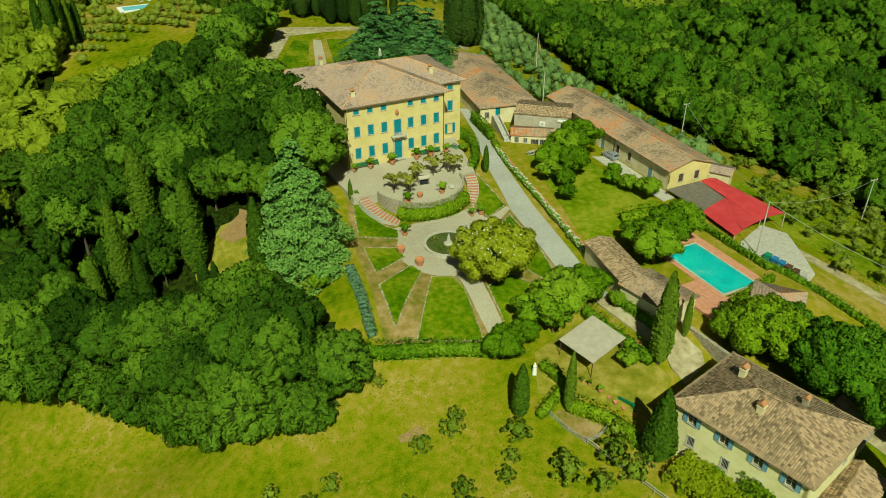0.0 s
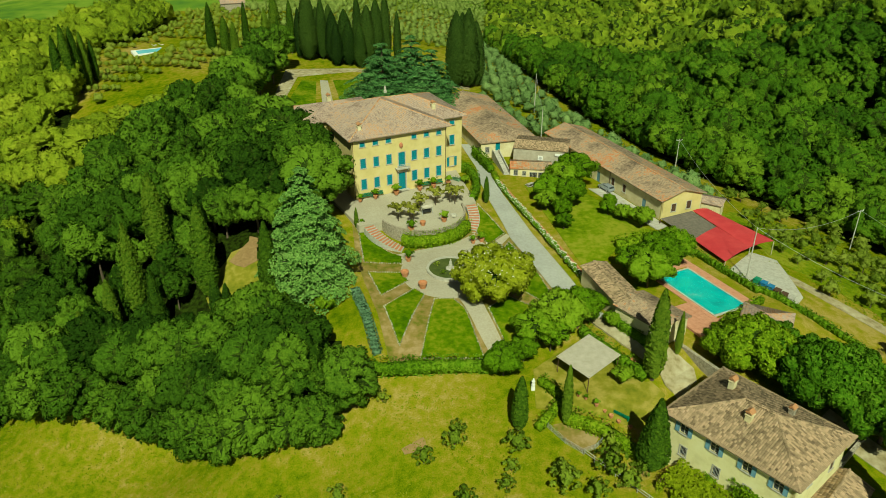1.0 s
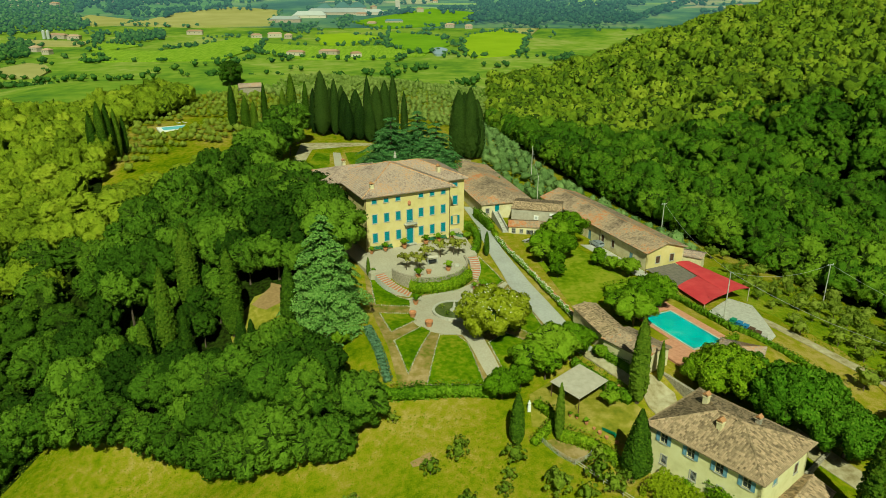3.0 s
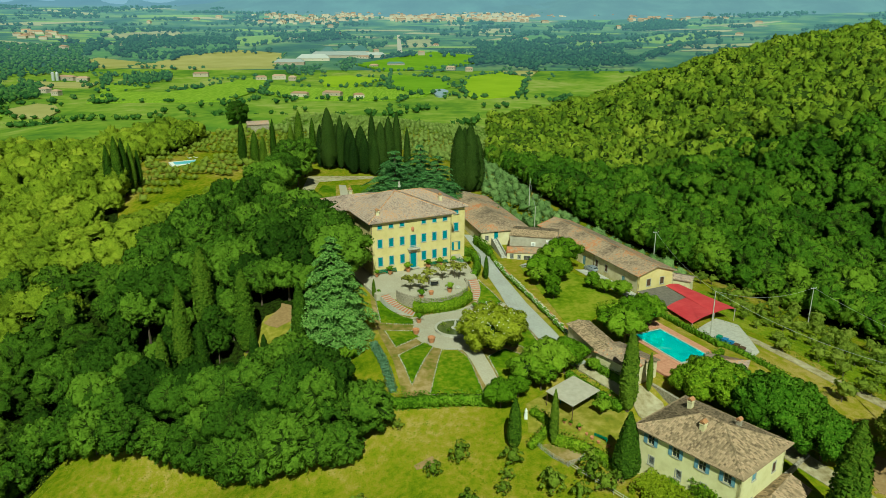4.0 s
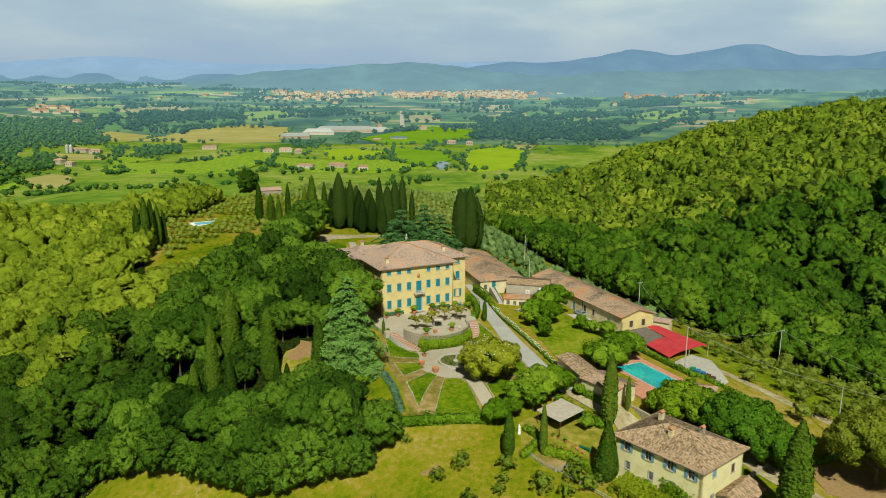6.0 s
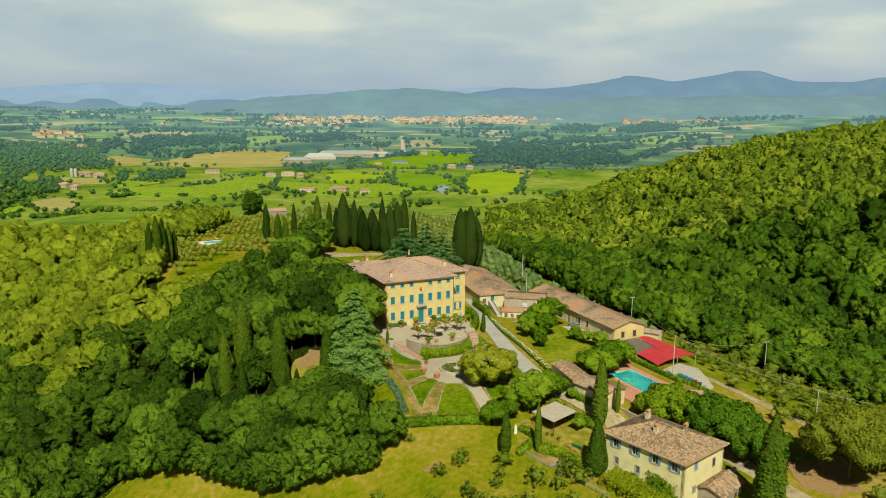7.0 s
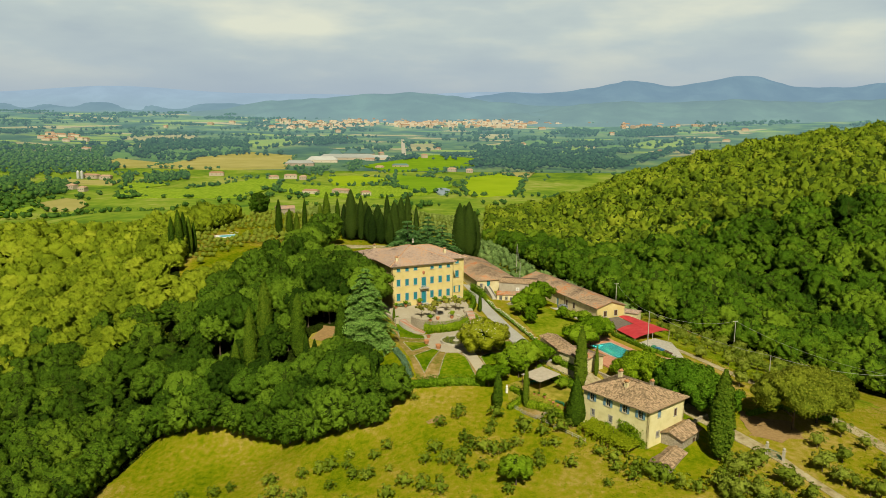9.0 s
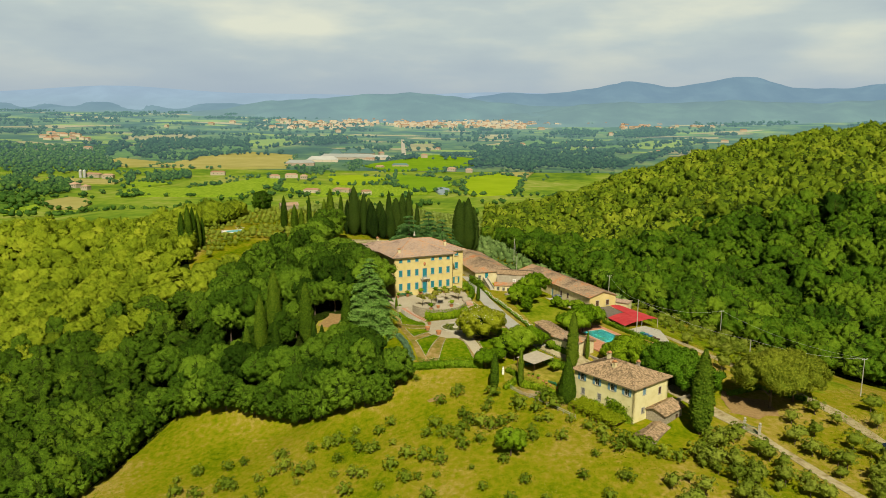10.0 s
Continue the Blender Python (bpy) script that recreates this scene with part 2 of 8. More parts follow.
M_DARK = mat("dark_rubber", [(0.3, (0.015, 0.015, 0.015)), (0.7, (0.03, 0.03, 0.03))], 3)
M_GREYROOF = mat("grey_slate_cladding", [(0.3, (0.1, 0.085, 0.07)), (0.7, (0.2, 0.17, 0.14))], 1.5, island=0.3)
M_CAR = mat("silver_car_paint", [(0.3, (0.36, 0.4, 0.46)), (0.7, (0.44, 0.48, 0.54))], 0.5, rough=0.25, metal=0.5)
M_CARBLUE = mat("dark_blue_car_paint", [(0.3, (0.02, 0.04, 0.08)), (0.7, (0.03, 0.06, 0.11))], 0.5, rough=0.2, metal=0.4)
M_FLOWER = mat("white_roses", [(0.3, (0.6, 0.55, 0.4)), (0.7, (0.8, 0.78, 0.68))], 2)
M_BINBLUE = mat("blue_plastic", [(0.3, (0.02, 0.14, 0.3)), (0.7, (0.04, 0.2, 0.4))], 2, rough=0.5)
M_BINGREEN = mat("green_plastic", [(0.3, (0.02, 0.18, 0.1)), (0.7, (0.04, 0.26, 0.15))], 2, rough=0.5)
M_POND = mat("green_pond_water", [(0.3, (0.05, 0.07, 0.015)), (0.7, (0.1, 0.12, 0.03))], 0.6, rough=0.15, spec=0.5)
M_POOL = mat("turquoise_pool_lining", [(0.38, (0.022, 0.15, 0.16)), (0.5, (0.04, 0.23, 0.23)), (0.58, (0.07, 0.25, 0.23)), (0.64, (0.24, 0.25, 0.23))], 0.3, 7, 0.5, big=0.3, big_scale=0.12)
M_DECK = mat("terracotta_paving", [(0.3, (0.45, 0.19, 0.11)), (0.7, (0.6, 0.3, 0.2))], 1.5, 6, island=0.25)


# ---- mesh helpers ----
class Build:
    """Collects vertices and faces of one mesh."""

    def __init__(self):
        self.v, self.f = [], []

    def add(self, verts, faces):
        k = len(self.v)
        self.v += [tuple(p) for p in verts]
        self.f += [tuple(i + k for i in f) for f in faces]
        return self

    def box(self, x0, x1, y0, y1, z0, z1, m=None):
        p = [(x0, y0, z0), (x1, y0, z0), (x1, y1, z0), (x0, y1, z0), (x0, y0, z1), (x1, y0, z1), (x1, y1, z1), (x0, y1, z1)]
        if m is not None:
            p = [m @ Vector(q) for q in p]
        return self.add(p, [(3, 2, 1, 0), (4, 5, 6, 7), (0, 1, 5, 4), (1, 2, 6, 5), (2, 3, 7, 6), (3, 0, 4, 7)])

    def cone(self, base, top, r0, r1, n=8, caps=True):
        a, b = Vector(base), Vector(top)
        d = (b - a).normalized()
        s = d.orthogonal().normalized()
        t = d.cross(s)
        ring = [(math.cos(2 * math.pi * i / n), math.sin(2 * math.pi * i / n)) for i in range(n)]
        p = [a + (s * c + t * w) * r0 for c, w in ring] + [b + (s * c + t * w) * r1 for c, w in ring]
        f = [(i, (i + 1) % n, n + (i + 1) % n, n + i) for i in range(n)]
        if caps:
            f += [tuple(reversed(range(n))), tuple(range(n, 2 * n))]
        return self.add(p, f)

    def lathe(self, profile, n=16, at=(0, 0, 0)):
        p, f = [], []
        for r, z in profile:
            p += [(at[0] + r * math.cos(2 * math.pi * i / n), at[1] + r * math.sin(2 * math.pi * i / n), at[2] + z) for i in range(n)]
        for j in range(len(profile) - 1):
            f += [(j * n + i, j * n + (i + 1) % n, (j + 1) * n + (i + 1) % n, (j + 1) * n + i) for i in range(n)]
        f += [tuple(reversed(range(n))), tuple(range((len(profile) - 1) * n, len(profile) * n))]
        return self.add(p, f)

    def slab(self, poly, z0, z1):
        n = len(poly)
        p = [(x, y, z0) for x, y in poly] + [(x, y, z1) for x, y in poly]
        f = [tuple(reversed(range(n))), tuple(range(n, 2 * n))] + [(i, (i + 1) % n, n + (i + 1) % n, n + i) for i in range(n)]
        return self.add(p, f)

    def mesh(self, name, material, smooth=False):
        me = bpy.data.meshes.new(name)
        me.from_pydata(self.v, [], self.f)
        me.materials.append(material)
        if smooth:
            me.polygons.foreach_set("use_smooth", [True] * len(me.polygons))
        me.update()
        return me


def part(name, bm, material, parent=None, label="", smooth=False, kind=""):
    """Links a Build (or a ready mesh) as one mesh object under a thing or a part."""
    data = bm if isinstance(bm, bpy.types.Mesh) else bm.mesh(name, material, smooth)
    ob = new(name, data)
    if parent is not None:
        ob.parent = parent
    return tagged(ob, label, kind=kind)


def thing(name, m, label, category, group="", kind=""):
    ob = new(name)
    ob.empty_display_size = 0.3
    ob.matrix_basis = m
    return tagged(ob, label, category, group, kind)


def fast_mesh(name, verts, quads, material, normals=None, inner=None, tone=None, deep=None):
    me = bpy.data.meshes.new(name)
    me.vertices.add(len(verts))
    me.vertices.foreach_set("co", np.asarray(verts, np.float32).ravel())
    me.loops.add(len(quads) * 4)
    me.loops.foreach_set("vertex_index", np.asarray(quads, np.int32).ravel())
    me.polygons.add(len(quads))
    me.polygons.foreach_set("loop_start", np.arange(0, len(quads) * 4, 4, dtype=np.int32))
    me.materials.append(material)
    if inner is not None:
        me.materials.append(inner)
        me.polygons.foreach_set("material_index", np.asarray(deep).astype(np.int32))
    if tone is not None:
        me.attributes.new("tone", "FLOAT", "POINT").data.foreach_set("value", np.asarray(tone, np.float32))
    me.update(calc_edges=True)
    if normals is not None:
        me.polygons.foreach_set("use_smooth", np.ones(len(quads), bool))
        me.normals_split_custom_set_from_vertices(np.asarray(normals, np.float32))
    return me


# ---- the lie of the land ----
SPOT_GARDEN = [(-3, 112, 2.0), (-9, 135, 3.6), (-12, 175, 5.2), (12, 135, 3.4), (20, 108, 1.6), (45, 136, 2.3), (28, 170, 3), (44, 105, 1.9),
               (60, 110, 1.2), (22, 87, -0.8), (33, 88, 0.2), (40, 65, -3.8), (0, 91, 0.3), (-15, 92, -0.3), (12, 78, -1.9), (-20, 110, 1.6)]
SPOT_FIELD = [(0, 75, -3.8), (10, 62, -5), (30, 48, -5), (12, 46, -7), (-9, 64, -8.5), (-10, 80, -4.6), (-21, 73, -11.5), (-44, 86, -18.5), (-38, 76, -15),
              (-68, 85, -22.5), (57, 58, -5), (70, 60, -4.5), (91, 70, -5), (92, 144, -9), (78, 84, -3.5), (108, 84, -6), (75, 30, -7), (0, 15, -15),
              (-60, 40, -25), (60, -10, -12), (0, -150, -40), (250, -100, -20)]
SPOT_LEFT = [(-39, 117, 1), (-45, 155, 5), (-72, 146, -1), (-91, 146, -7), (-65, 101, -15), (-110, 162, -14), (-120, 115, -30), (-163, 232, -17),
             (-173, 205, -29), (-126, 214, -3), (-111, 279, 4.5), (-166, 275, -8), (-160, 400, -5), (-87, 114, -23), (-91, 69, -28), (-230, 300, -38),
             (-250, 150, -55), (-297, 396, -22), (-330, 230, -55), (-300, 0, -60), (-200, 500, -40)]
SPOT_BACK = [(-20, 240, 5), (0, 300, 0), (20, 230, 2), (-40, 400, -6), (-20, 520, -18), (-60, 620, -28), (-180, 616, -26), (-20, 720, -45)]
SPOT_RIGHT = [(118, 194, -17), (90, 259, -12), (104, 356, -24), (147, 337, -1), (93, 539, -44), (199, 561, -3), (146, 238, -9), (255, 434, 11),
              (164, 269, 3), (168, 399, -1), (265, 425, 15), (357, 500, 41), (327, 600, 32), (265, 650, 18), (192, 700, -7), (103, 800, -37),
              (360, 300, 40), (300, 200, 24), (250, 120, 4), (200, 100, -12), (145, 125, -20), (440, 600, 50)]
SPOTS = np.array(SPOT_GARDEN + SPOT_FIELD + SPOT_LEFT + SPOT_BACK + SPOT_RIGHT, float)


def spline(r2):
    return np.where(r2 > 1e-9, 0.5 * r2 * np.log(np.maximum(r2, 1e-9)), 0.0)


def fit_spline(p, smooth):
    n = len(p)
    q = p[:, :2] / 100
    a = np.zeros((n + 3, n + 3))
    a[:n, :n] = spline(((q[:, None] - q[None]) ** 2).sum(2)) + smooth * np.eye(n)
    a[:n, n:] = np.c_[np.ones(n), q]
    a[n:, :n] = a[:n, n:].T
    return np.linalg.solve(a, np.r_[p[:, 2], 0, 0, 0])


WEIGHTS = fit_spline(SPOTS, 0.004)


def ease(x, a, b):
    t = np.clip((x - a) / (b - a), 0, 1)
    return t * t * (3 - 2 * t)


def plain(x, y):
    """The valley floor, raised with distance so that far things fit the camera's view."""
    d = np.hypot(x, y + 100)
    z = -71 + 33 * ease(d, 1700, 2800) + 40 * ease(d, 2400, 3600) + 46 * ease(d, 3000, 4200)
    return z + 3 * np.sin(x / 170 + 1) * np.sin(y / 230) * ease(d, 700, 900) * (1 - ease(d, 1200, 1500))


PADS = []  # level places: centre, turn in degrees, half sizes, height, soft edge


def ground(x, y):
    x, y = np.atleast_1d(np.asarray(x, float)), np.atleast_1d(np.asarray(y, float))
    q = np.c_[x, y] / 100
    z = np.empty(len(x))
    for i in range(0, len(x), 20000):
        c = q[i:i + 20000]
        z[i:i + 20000] = spline(((c[:, None] - SPOTS[None, :, :2] / 100) ** 2).sum(2)) @ WEIGHTS[:-3] + WEIGHTS[-3] + c @ WEIGHTS[-2:]
    far = np.maximum.reduce([ease(y - 0.28 * np.maximum(x, 0), 640, 860), ease(-x, 300, 620), ease(x, 460, 900), ease(-y, 120, 500)])
    z = np.clip(z, -75, 60) * (1 - far) + plain(x, y) * far
    for cx, cy, turn, hx, hy, h, soft in PADS:
        c, s = math.cos(radians(turn)), math.sin(radians(turn))
        u, v = (x - cx) * c + (y - cy) * s, -(x - cx) * s + (y - cy) * c
        d = np.hypot(np.maximum(abs(u) - hx, 0), np.maximum(abs(v) - hy, 0))
        w = 1 - ease(d, 0, soft)
        z = z * (1 - w) + h * w
    return z


def gz(x, y):
    return float(ground(x, y)[0])


# ---- building sites ----
VILLA = (-19.28, 138.8, 26.8)      # the left front corner and the turn of the front
VILLA_Z, GARDEN_Z = 5.8, 2.1
UV = Matrix.Rotation(radians(VILLA[2]), 4, "Z")


def vill(u, v, z=0.0):
    p = UV @ Vector((u, v, 0))
    return Vector((VILLA[0] + p.x, VILLA[1] + p.y, z))


c0 = vill(11.5, 10)
PADS.append((c0.x, c0.y, VILLA[2], 19, 13, VILLA_Z - 1.1, 6))
PADS.append((-1, 113, 0, 9, 9, GARDEN_Z - 0.05, 12))
PADS.append((45, 106, -64, 12, 9, 2.0, 5))
PADS.append((43, 152, 108, 24, 7, 2.4, 6))
PADS.append((32, 100, -60, 10, 5, 1.7, 5))
PADS.append((22, 87, -45, 5, 5, -0.6, 5))
PADS.append((40, 67, -44, 12, 7, -3.4, 4))

xs = np.concatenate([np.geomspace(4900, 470, 26) * -1, np.arange(-460, -125, 9), np.arange(-124, 130, 2.0), np.arange(131, 480, 7), np.geomspace(490, 4900, 26)])
ys = np.concatenate([-np.geomspace(2500, 130, 12), np.arange(-125, 30, 8), np.arange(30, 190, 2.0), np.arange(191, 420, 6), np.arange(421, 900, 11), np.geomspace(905, 4950, 70)])
gx, gy = np.meshgrid(xs, ys)
gh = ground(gx.ravel(), gy.ravel())
nx, ny = len(xs), len(ys)
ids = np.arange(nx * ny).reshape(ny, nx)
quads = np.stack([ids[:-1, :-1], ids[:-1, 1:], ids[1:, 1:], ids[1:, :-1]], -1).reshape(-1, 4)


def ground_material():
    m = bpy.data.materials.new("grass_and_fields")
    m.use_nodes = True
    n, l = m.node_tree.nodes, m.node_tree.links
    n.clear()
    out, b = n.new("ShaderNodeOutputMaterial"), n.new("ShaderNodeBsdfPrincipled")
    b.inputs["Roughness"].default_value, b.inputs["Specular IOR Level"].default_value = 0.95, 0.0
    pos = n.new("ShaderNodeNewGeometry").outputs["Position"]

    def noise_at(scale, detail):
        t = n.new("ShaderNodeTexNoise")
        t.inputs["Scale"].default_value, t.inputs["Detail"].default_value = scale, detail
        l.new(pos, t.inputs[0])
        return t.outputs[0]

    def ramp(src, stops):
        r = n.new("ShaderNodeValToRGB")
        e = r.color_ramp.elements
        e[0].position, e[0].color = stops[0][0], (*stops[0][1], 1)
        e[1].position, e[1].color = stops[-1][0], (*stops[-1][1], 1)
        for p, c in stops[1:-1]:
            e.new(p).color = (*c, 1)
        l.new(src, r.inputs[0])
        return r.outputs[0]

    near = blend_value(n, l, noise_at(0.045, 6), noise_at(0.7, 8), 0.4)
    near = blend_value(n, l, near, noise_at(5, 4), 0.22)
    grass = ramp(near, [(0.34, (0.05, 0.1, 0.004)), (0.42, (0.12, 0.16, 0.006)), (0.475, (0.185, 0.2, 0.009)), (0.53, (0.25, 0.21, 0.02)), (0.61, (0.35, 0.26, 0.08))])
    field = ramp(blend_value(n, l, noise_at(0.008, 6), noise_at(0.06, 5), 0.35),
                 [(0.36, (0.07, 0.15, 0.025)), (0.45, (0.13, 0.22, 0.025)), (0.54, (0.2, 0.28, 0.035)), (0.64, (0.3, 0.32, 0.09))])
    sx = n.new("ShaderNodeSeparateXYZ")
    l.new(pos, sx.inputs[0])
    mr = n.new("ShaderNodeMapRange")
    mr.inputs["From Min"].default_value, mr.inputs["From Max"].default_value = -34.0, -48.0
    l.new(sx.outputs["Z"], mr.inputs["Value"])
    mr2 = n.new("ShaderNodeMapRange")
    mr2.inputs["From Min"].default_value, mr2.inputs["From Max"].default_value = 430.0, 540.0
    l.new(sx.outputs["Y"], mr2.inputs["Value"])
    mxm = n.new("ShaderNodeMath")
    mxm.operation = "MAXIMUM"
    l.new(mr.outputs[0], mxm.inputs[0])
    l.new(mr2.outputs[0], mxm.inputs[1])
    mix = n.new("ShaderNodeMix")
    mix.data_type = "RGBA"
    l.new(mxm.outputs[0], mix.inputs[0])
    l.new(grass, mix.inputs[6])
    l.new(field, mix.inputs[7])
    l.new(mix.outputs[2], b.inputs["Base Color"])
    bu = n.new("ShaderNodeBump")
    bu.inputs["Strength"].default_value, bu.inputs["Distance"].default_value = 0.5, 0.2
    l.new(noise_at(3.0, 6), bu.inputs["Height"])
    l.new(bu.outputs[0], b.inputs["Normal"])
    l.new(b.outputs[0], out.inputs[0])
    return m


me = fast_mesh("ground", np.c_[gx.ravel(), gy.ravel(), gh], quads, ground_material())
me.polygons.foreach_set("use_smooth", [True] * len(me.polygons))
tagged(new("ground", me), "rolling hilltop of dry grass above a farmed valley", "ground", kind="structure")


# ---- plants ----
def leaf_cards(c, nrm, size, rng, stretch=1.0, tilt=0.5, form=None):
    """One folded four-cornered card for each centre c, facing about nrm; lit like the mass of leaves it belongs to."""
    n = len(c)
    nrm = nrm / (np.linalg.norm(nrm, axis=1)[:, None] + 1e-9)
    d = nrm + tilt * rng.normal(size=(n, 3))
    d /= np.linalg.norm(d, axis=1)[:, None] + 1e-9
    a = np.cross(d, rng.normal(size=(n, 3)))
    a /= np.linalg.norm(a, axis=1)[:, None] + 1e-9
    b = np.cross(d, a)
    s = (size * rng.uniform(0.55, 1.3, n))[:, None]
    v = np.stack([c - a * s, c - b * s * 0.6 * stretch + d * s * 0.25, c + a * s, c + b * s * 0.6 * stretch + d * s * 0.15], 1)
    k = 0.5 * nrm + 0.55 * d if form is None else 0.25 * form + 0.5 * nrm + 0.5 * d
    k /= np.linalg.norm(k, axis=1)[:, None] + 1e-9
    return v.reshape(-1, 3), np.arange(n * 4).reshape(-1, 4), np.repeat(k, 4, 0)


def blob(c, r, k=6, m=4, squash=1.0):
    """A closed low sphere of quads."""
    v, f = [], []
    for j in range(m + 1):
        th = math.pi * (0.03 + 0.94 * j / m)
        for i in range(k):
            ph = 2 * math.pi * i / k
            v.append((c[0] + r * math.sin(th) * math.cos(ph), c[1] + r * math.sin(th) * math.sin(ph), c[2] + r * squash * math.cos(th)))
    for j in range(m):
        for i in range(k):
            f.append((j * k + i, (j + 1) * k + i, (j + 1) * k + (i + 1) % k, j * k + (i + 1) % k))
    v = np.array(v)
    return v, np.array(f), v - np.array(c)


def merge(pieces):
    v, f, q, k = [], [], [], 0
    for a, b, n in pieces:
        v.append(a)
        f.append(b + k)
        q.append(n / (np.linalg.norm(n, axis=1)[:, None] + 1e-9))
        k += len(a)
    return np.concatenate(v), np.concatenate(f), np.concatenate(q)


def lumps_of(rng, height, radius, n, low=0.3, clump=(0.13, 0.26), ragged=0.1):
    """Centres and radii of the masses of foliage that make up a broad crown: two inner bodies, and clumps all over them."""
    mid, up = height * (low + (1 - low) * 0.48), height * (1 - low) * 0.5
    out = [(0, 0, mid - 0.1 * up, min(radius * 0.7, up * 0.92)), (rng.uniform(-0.1, 0.1) * radius, rng.uniform(-0.1, 0.1) * radius, mid + 0.28 * up, min(radius * 0.6, up * 0.58))]
    for i in range(n):
        t = 1 - 1.72 * (i + rng.uniform(0.2, 0.8)) / n
        a = 2.39996 * i + rng.uniform(-0.35, 0.35)
        w = math.sqrt(max(0.0, 1 - t * t)) * rng.uniform(0.84 - ragged, 0.84 + ragged)
        q = radius * rng.uniform(*clump)
        out.append((radius * w * math.cos(a), radius * w * math.sin(a), mid + (up - 0.5 * q) * t * rng.uniform(0.82, 1.0), q))
    return out


def mass(rng, lumps, k, m, core, squash, reach=0.96):
    """One closed lumpy body that follows the outside of all the lumps, seen from their middle."""
    L = np.array(lumps)
    c = (L[:, :3] * L[:, 3:4]).sum(0) / L[:, 3].sum()
    v, f, owner = [], [], []
    for j in range(m + 1):
        th = math.pi * (0.02 + reach * j / m)
        for i in range(k):
            ph = 2 * math.pi * (i + 0.5 * (j % 2)) / k
            d = np.array((math.sin(th) * math.cos(ph), math.sin(th) * math.sin(ph), math.cos(th)))
            o = L[:, :3] - c
            b = o @ d
            disc = b * b - (o ** 2).sum(1) + (L[:, 3] * core) ** 2
            far = np.where(disc > 0, b + np.sqrt(np.maximum(disc, 0)), 0.0)
            r = max(0.5, far.max())
            owner.append(far.argmax())
            v.append(c + d * r * rng.uniform(0.955, 1.045) * np.array((1, 1, 0.5 + 0.5 * squash)))
    for j in range(m):
        for i in range(k):
            f.append((j * k + i, (j + 1) * k + i, (j + 1) * k + (i + 1) % k, j * k + (i + 1) % k))
    v, f = np.array(v), np.array(f)
    # the body is lit by its own relief
    g = v.reshape(m + 1, k, 3)
    e = np.roll(g, -1, 1) - np.roll(g, 1, 1)
    o = np.concatenate([g[1:], g[-1:]]) - np.concatenate([g[:1], g[:-1]])
    q = np.cross(o, e).reshape(-1, 3)
    q /= np.linalg.norm(q, axis=1)[:, None] + 1e-9
    out = v - c
    # faces of the two inner masses, which get the painted shade tone
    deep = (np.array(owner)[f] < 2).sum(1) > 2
    return v, f, q * np.sign((q * out).sum(1))[:, None], deep, np.array(owner)


def crown(rng, lumps, cards, size, core=0.84, squash=0.95, k=26, m=15, up=0.3, reach=0.96):
    """Leaf sprays all over the clumps, on a body whose two inner masses can be painted dark as gap shade."""
    L = np.array(lumps)
    w = L[:, 3] ** 2
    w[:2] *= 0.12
    i = rng.choice(len(L), cards * 5, p=w / w.sum())
    d = rng.normal(size=(cards * 5, 3))
    d /= np.linalg.norm(d, axis=1)[:, None]
    away = L[i, :3] - L[:2, :3].mean(0)
    d += 0.6 * away / (np.linalg.norm(away, axis=1)[:, None] + 1e-3)
    d[:, 2] += up
    d /= np.linalg.norm(d, axis=1)[:, None]
    c = L[i, :3] + d * (L[i, 3] * rng.uniform(0.92, 1.14, cards * 5))[:, None] * np.array([1, 1, squash])
    dist = np.linalg.norm((c[:, None] - L[None, :, :3]) / np.array([1, 1, squash]), axis=2) / L[None, :, 3]
    keep = np.flatnonzero((dist < 0.86).sum(1) == 0)[:cards]
    mid = (L[:, :3] * L[:, 3:4]).sum(0) / L[:, 3].sum()
    form = c[keep] - mid
    form /= np.linalg.norm(form, axis=1)[:, None]
    v, f, q, deep, owner = mass(rng, lumps, k, m, core, squash, reach)
    hue = rng.uniform(0, 1, len(L))
    sprays = leaf_cards(c[keep], d[keep], size, rng, tilt=0.7, form=form)
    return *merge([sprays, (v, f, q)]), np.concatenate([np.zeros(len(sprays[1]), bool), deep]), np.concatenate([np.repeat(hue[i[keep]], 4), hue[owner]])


def trunk(height, r, limbs, rng, spread, lean=0.0):
    b = Build()
    p = Vector((0, 0, -0.4))
    for i in range(4):
        q = Vector((lean * (i + 1) * 0.2 + rng.uniform(-0.1, 0.1) * r * 4, rng.uniform(-0.1, 0.1) * r * 4, height * (i + 1) / 4))
        b.cone(p, q, r * (1 - 0.2 * i), r * (0.8 - 0.2 * i), 8, i in (0, 3))
        if i >= 1:
            for _ in range(limbs):
                a = rng.uniform(0, 2 * math.pi)
                e = q + Vector((math.cos(a) * spread, math.sin(a) * spread, height * rng.uniform(0.15, 0.4)))
                b.cone(q - Vector((0, 0, 0.2)), e, r * 0.35, r * 0.08, 5)
        p = q
    return b


class Kind:
    """A kind of tree: ready trunk and crown meshes, from which trees are planted."""

    def __init__(self, name, label, category, crown_mesh, trunk_build, bark=M_BARK):
        self.name, self.label, self.category = name, label, category
        self.crown, self.trunk = crown_mesh, trunk_build.mesh("trunk", bark)

    def plant(self, x, y, scale=1.0, turn=0.0, sz=1.0, z=None, group="", label=""):
        z = gz(x, y) if z is None else z
        t = thing(self.name, pose(x, y, z, 0, 0, turn) @ Matrix.Diagonal((scale, scale, scale * sz, 1)), label or self.label, self.category, group)
        part("trunk", self.trunk, None, t)
        part("crown", self.crown, None, t)
        return t


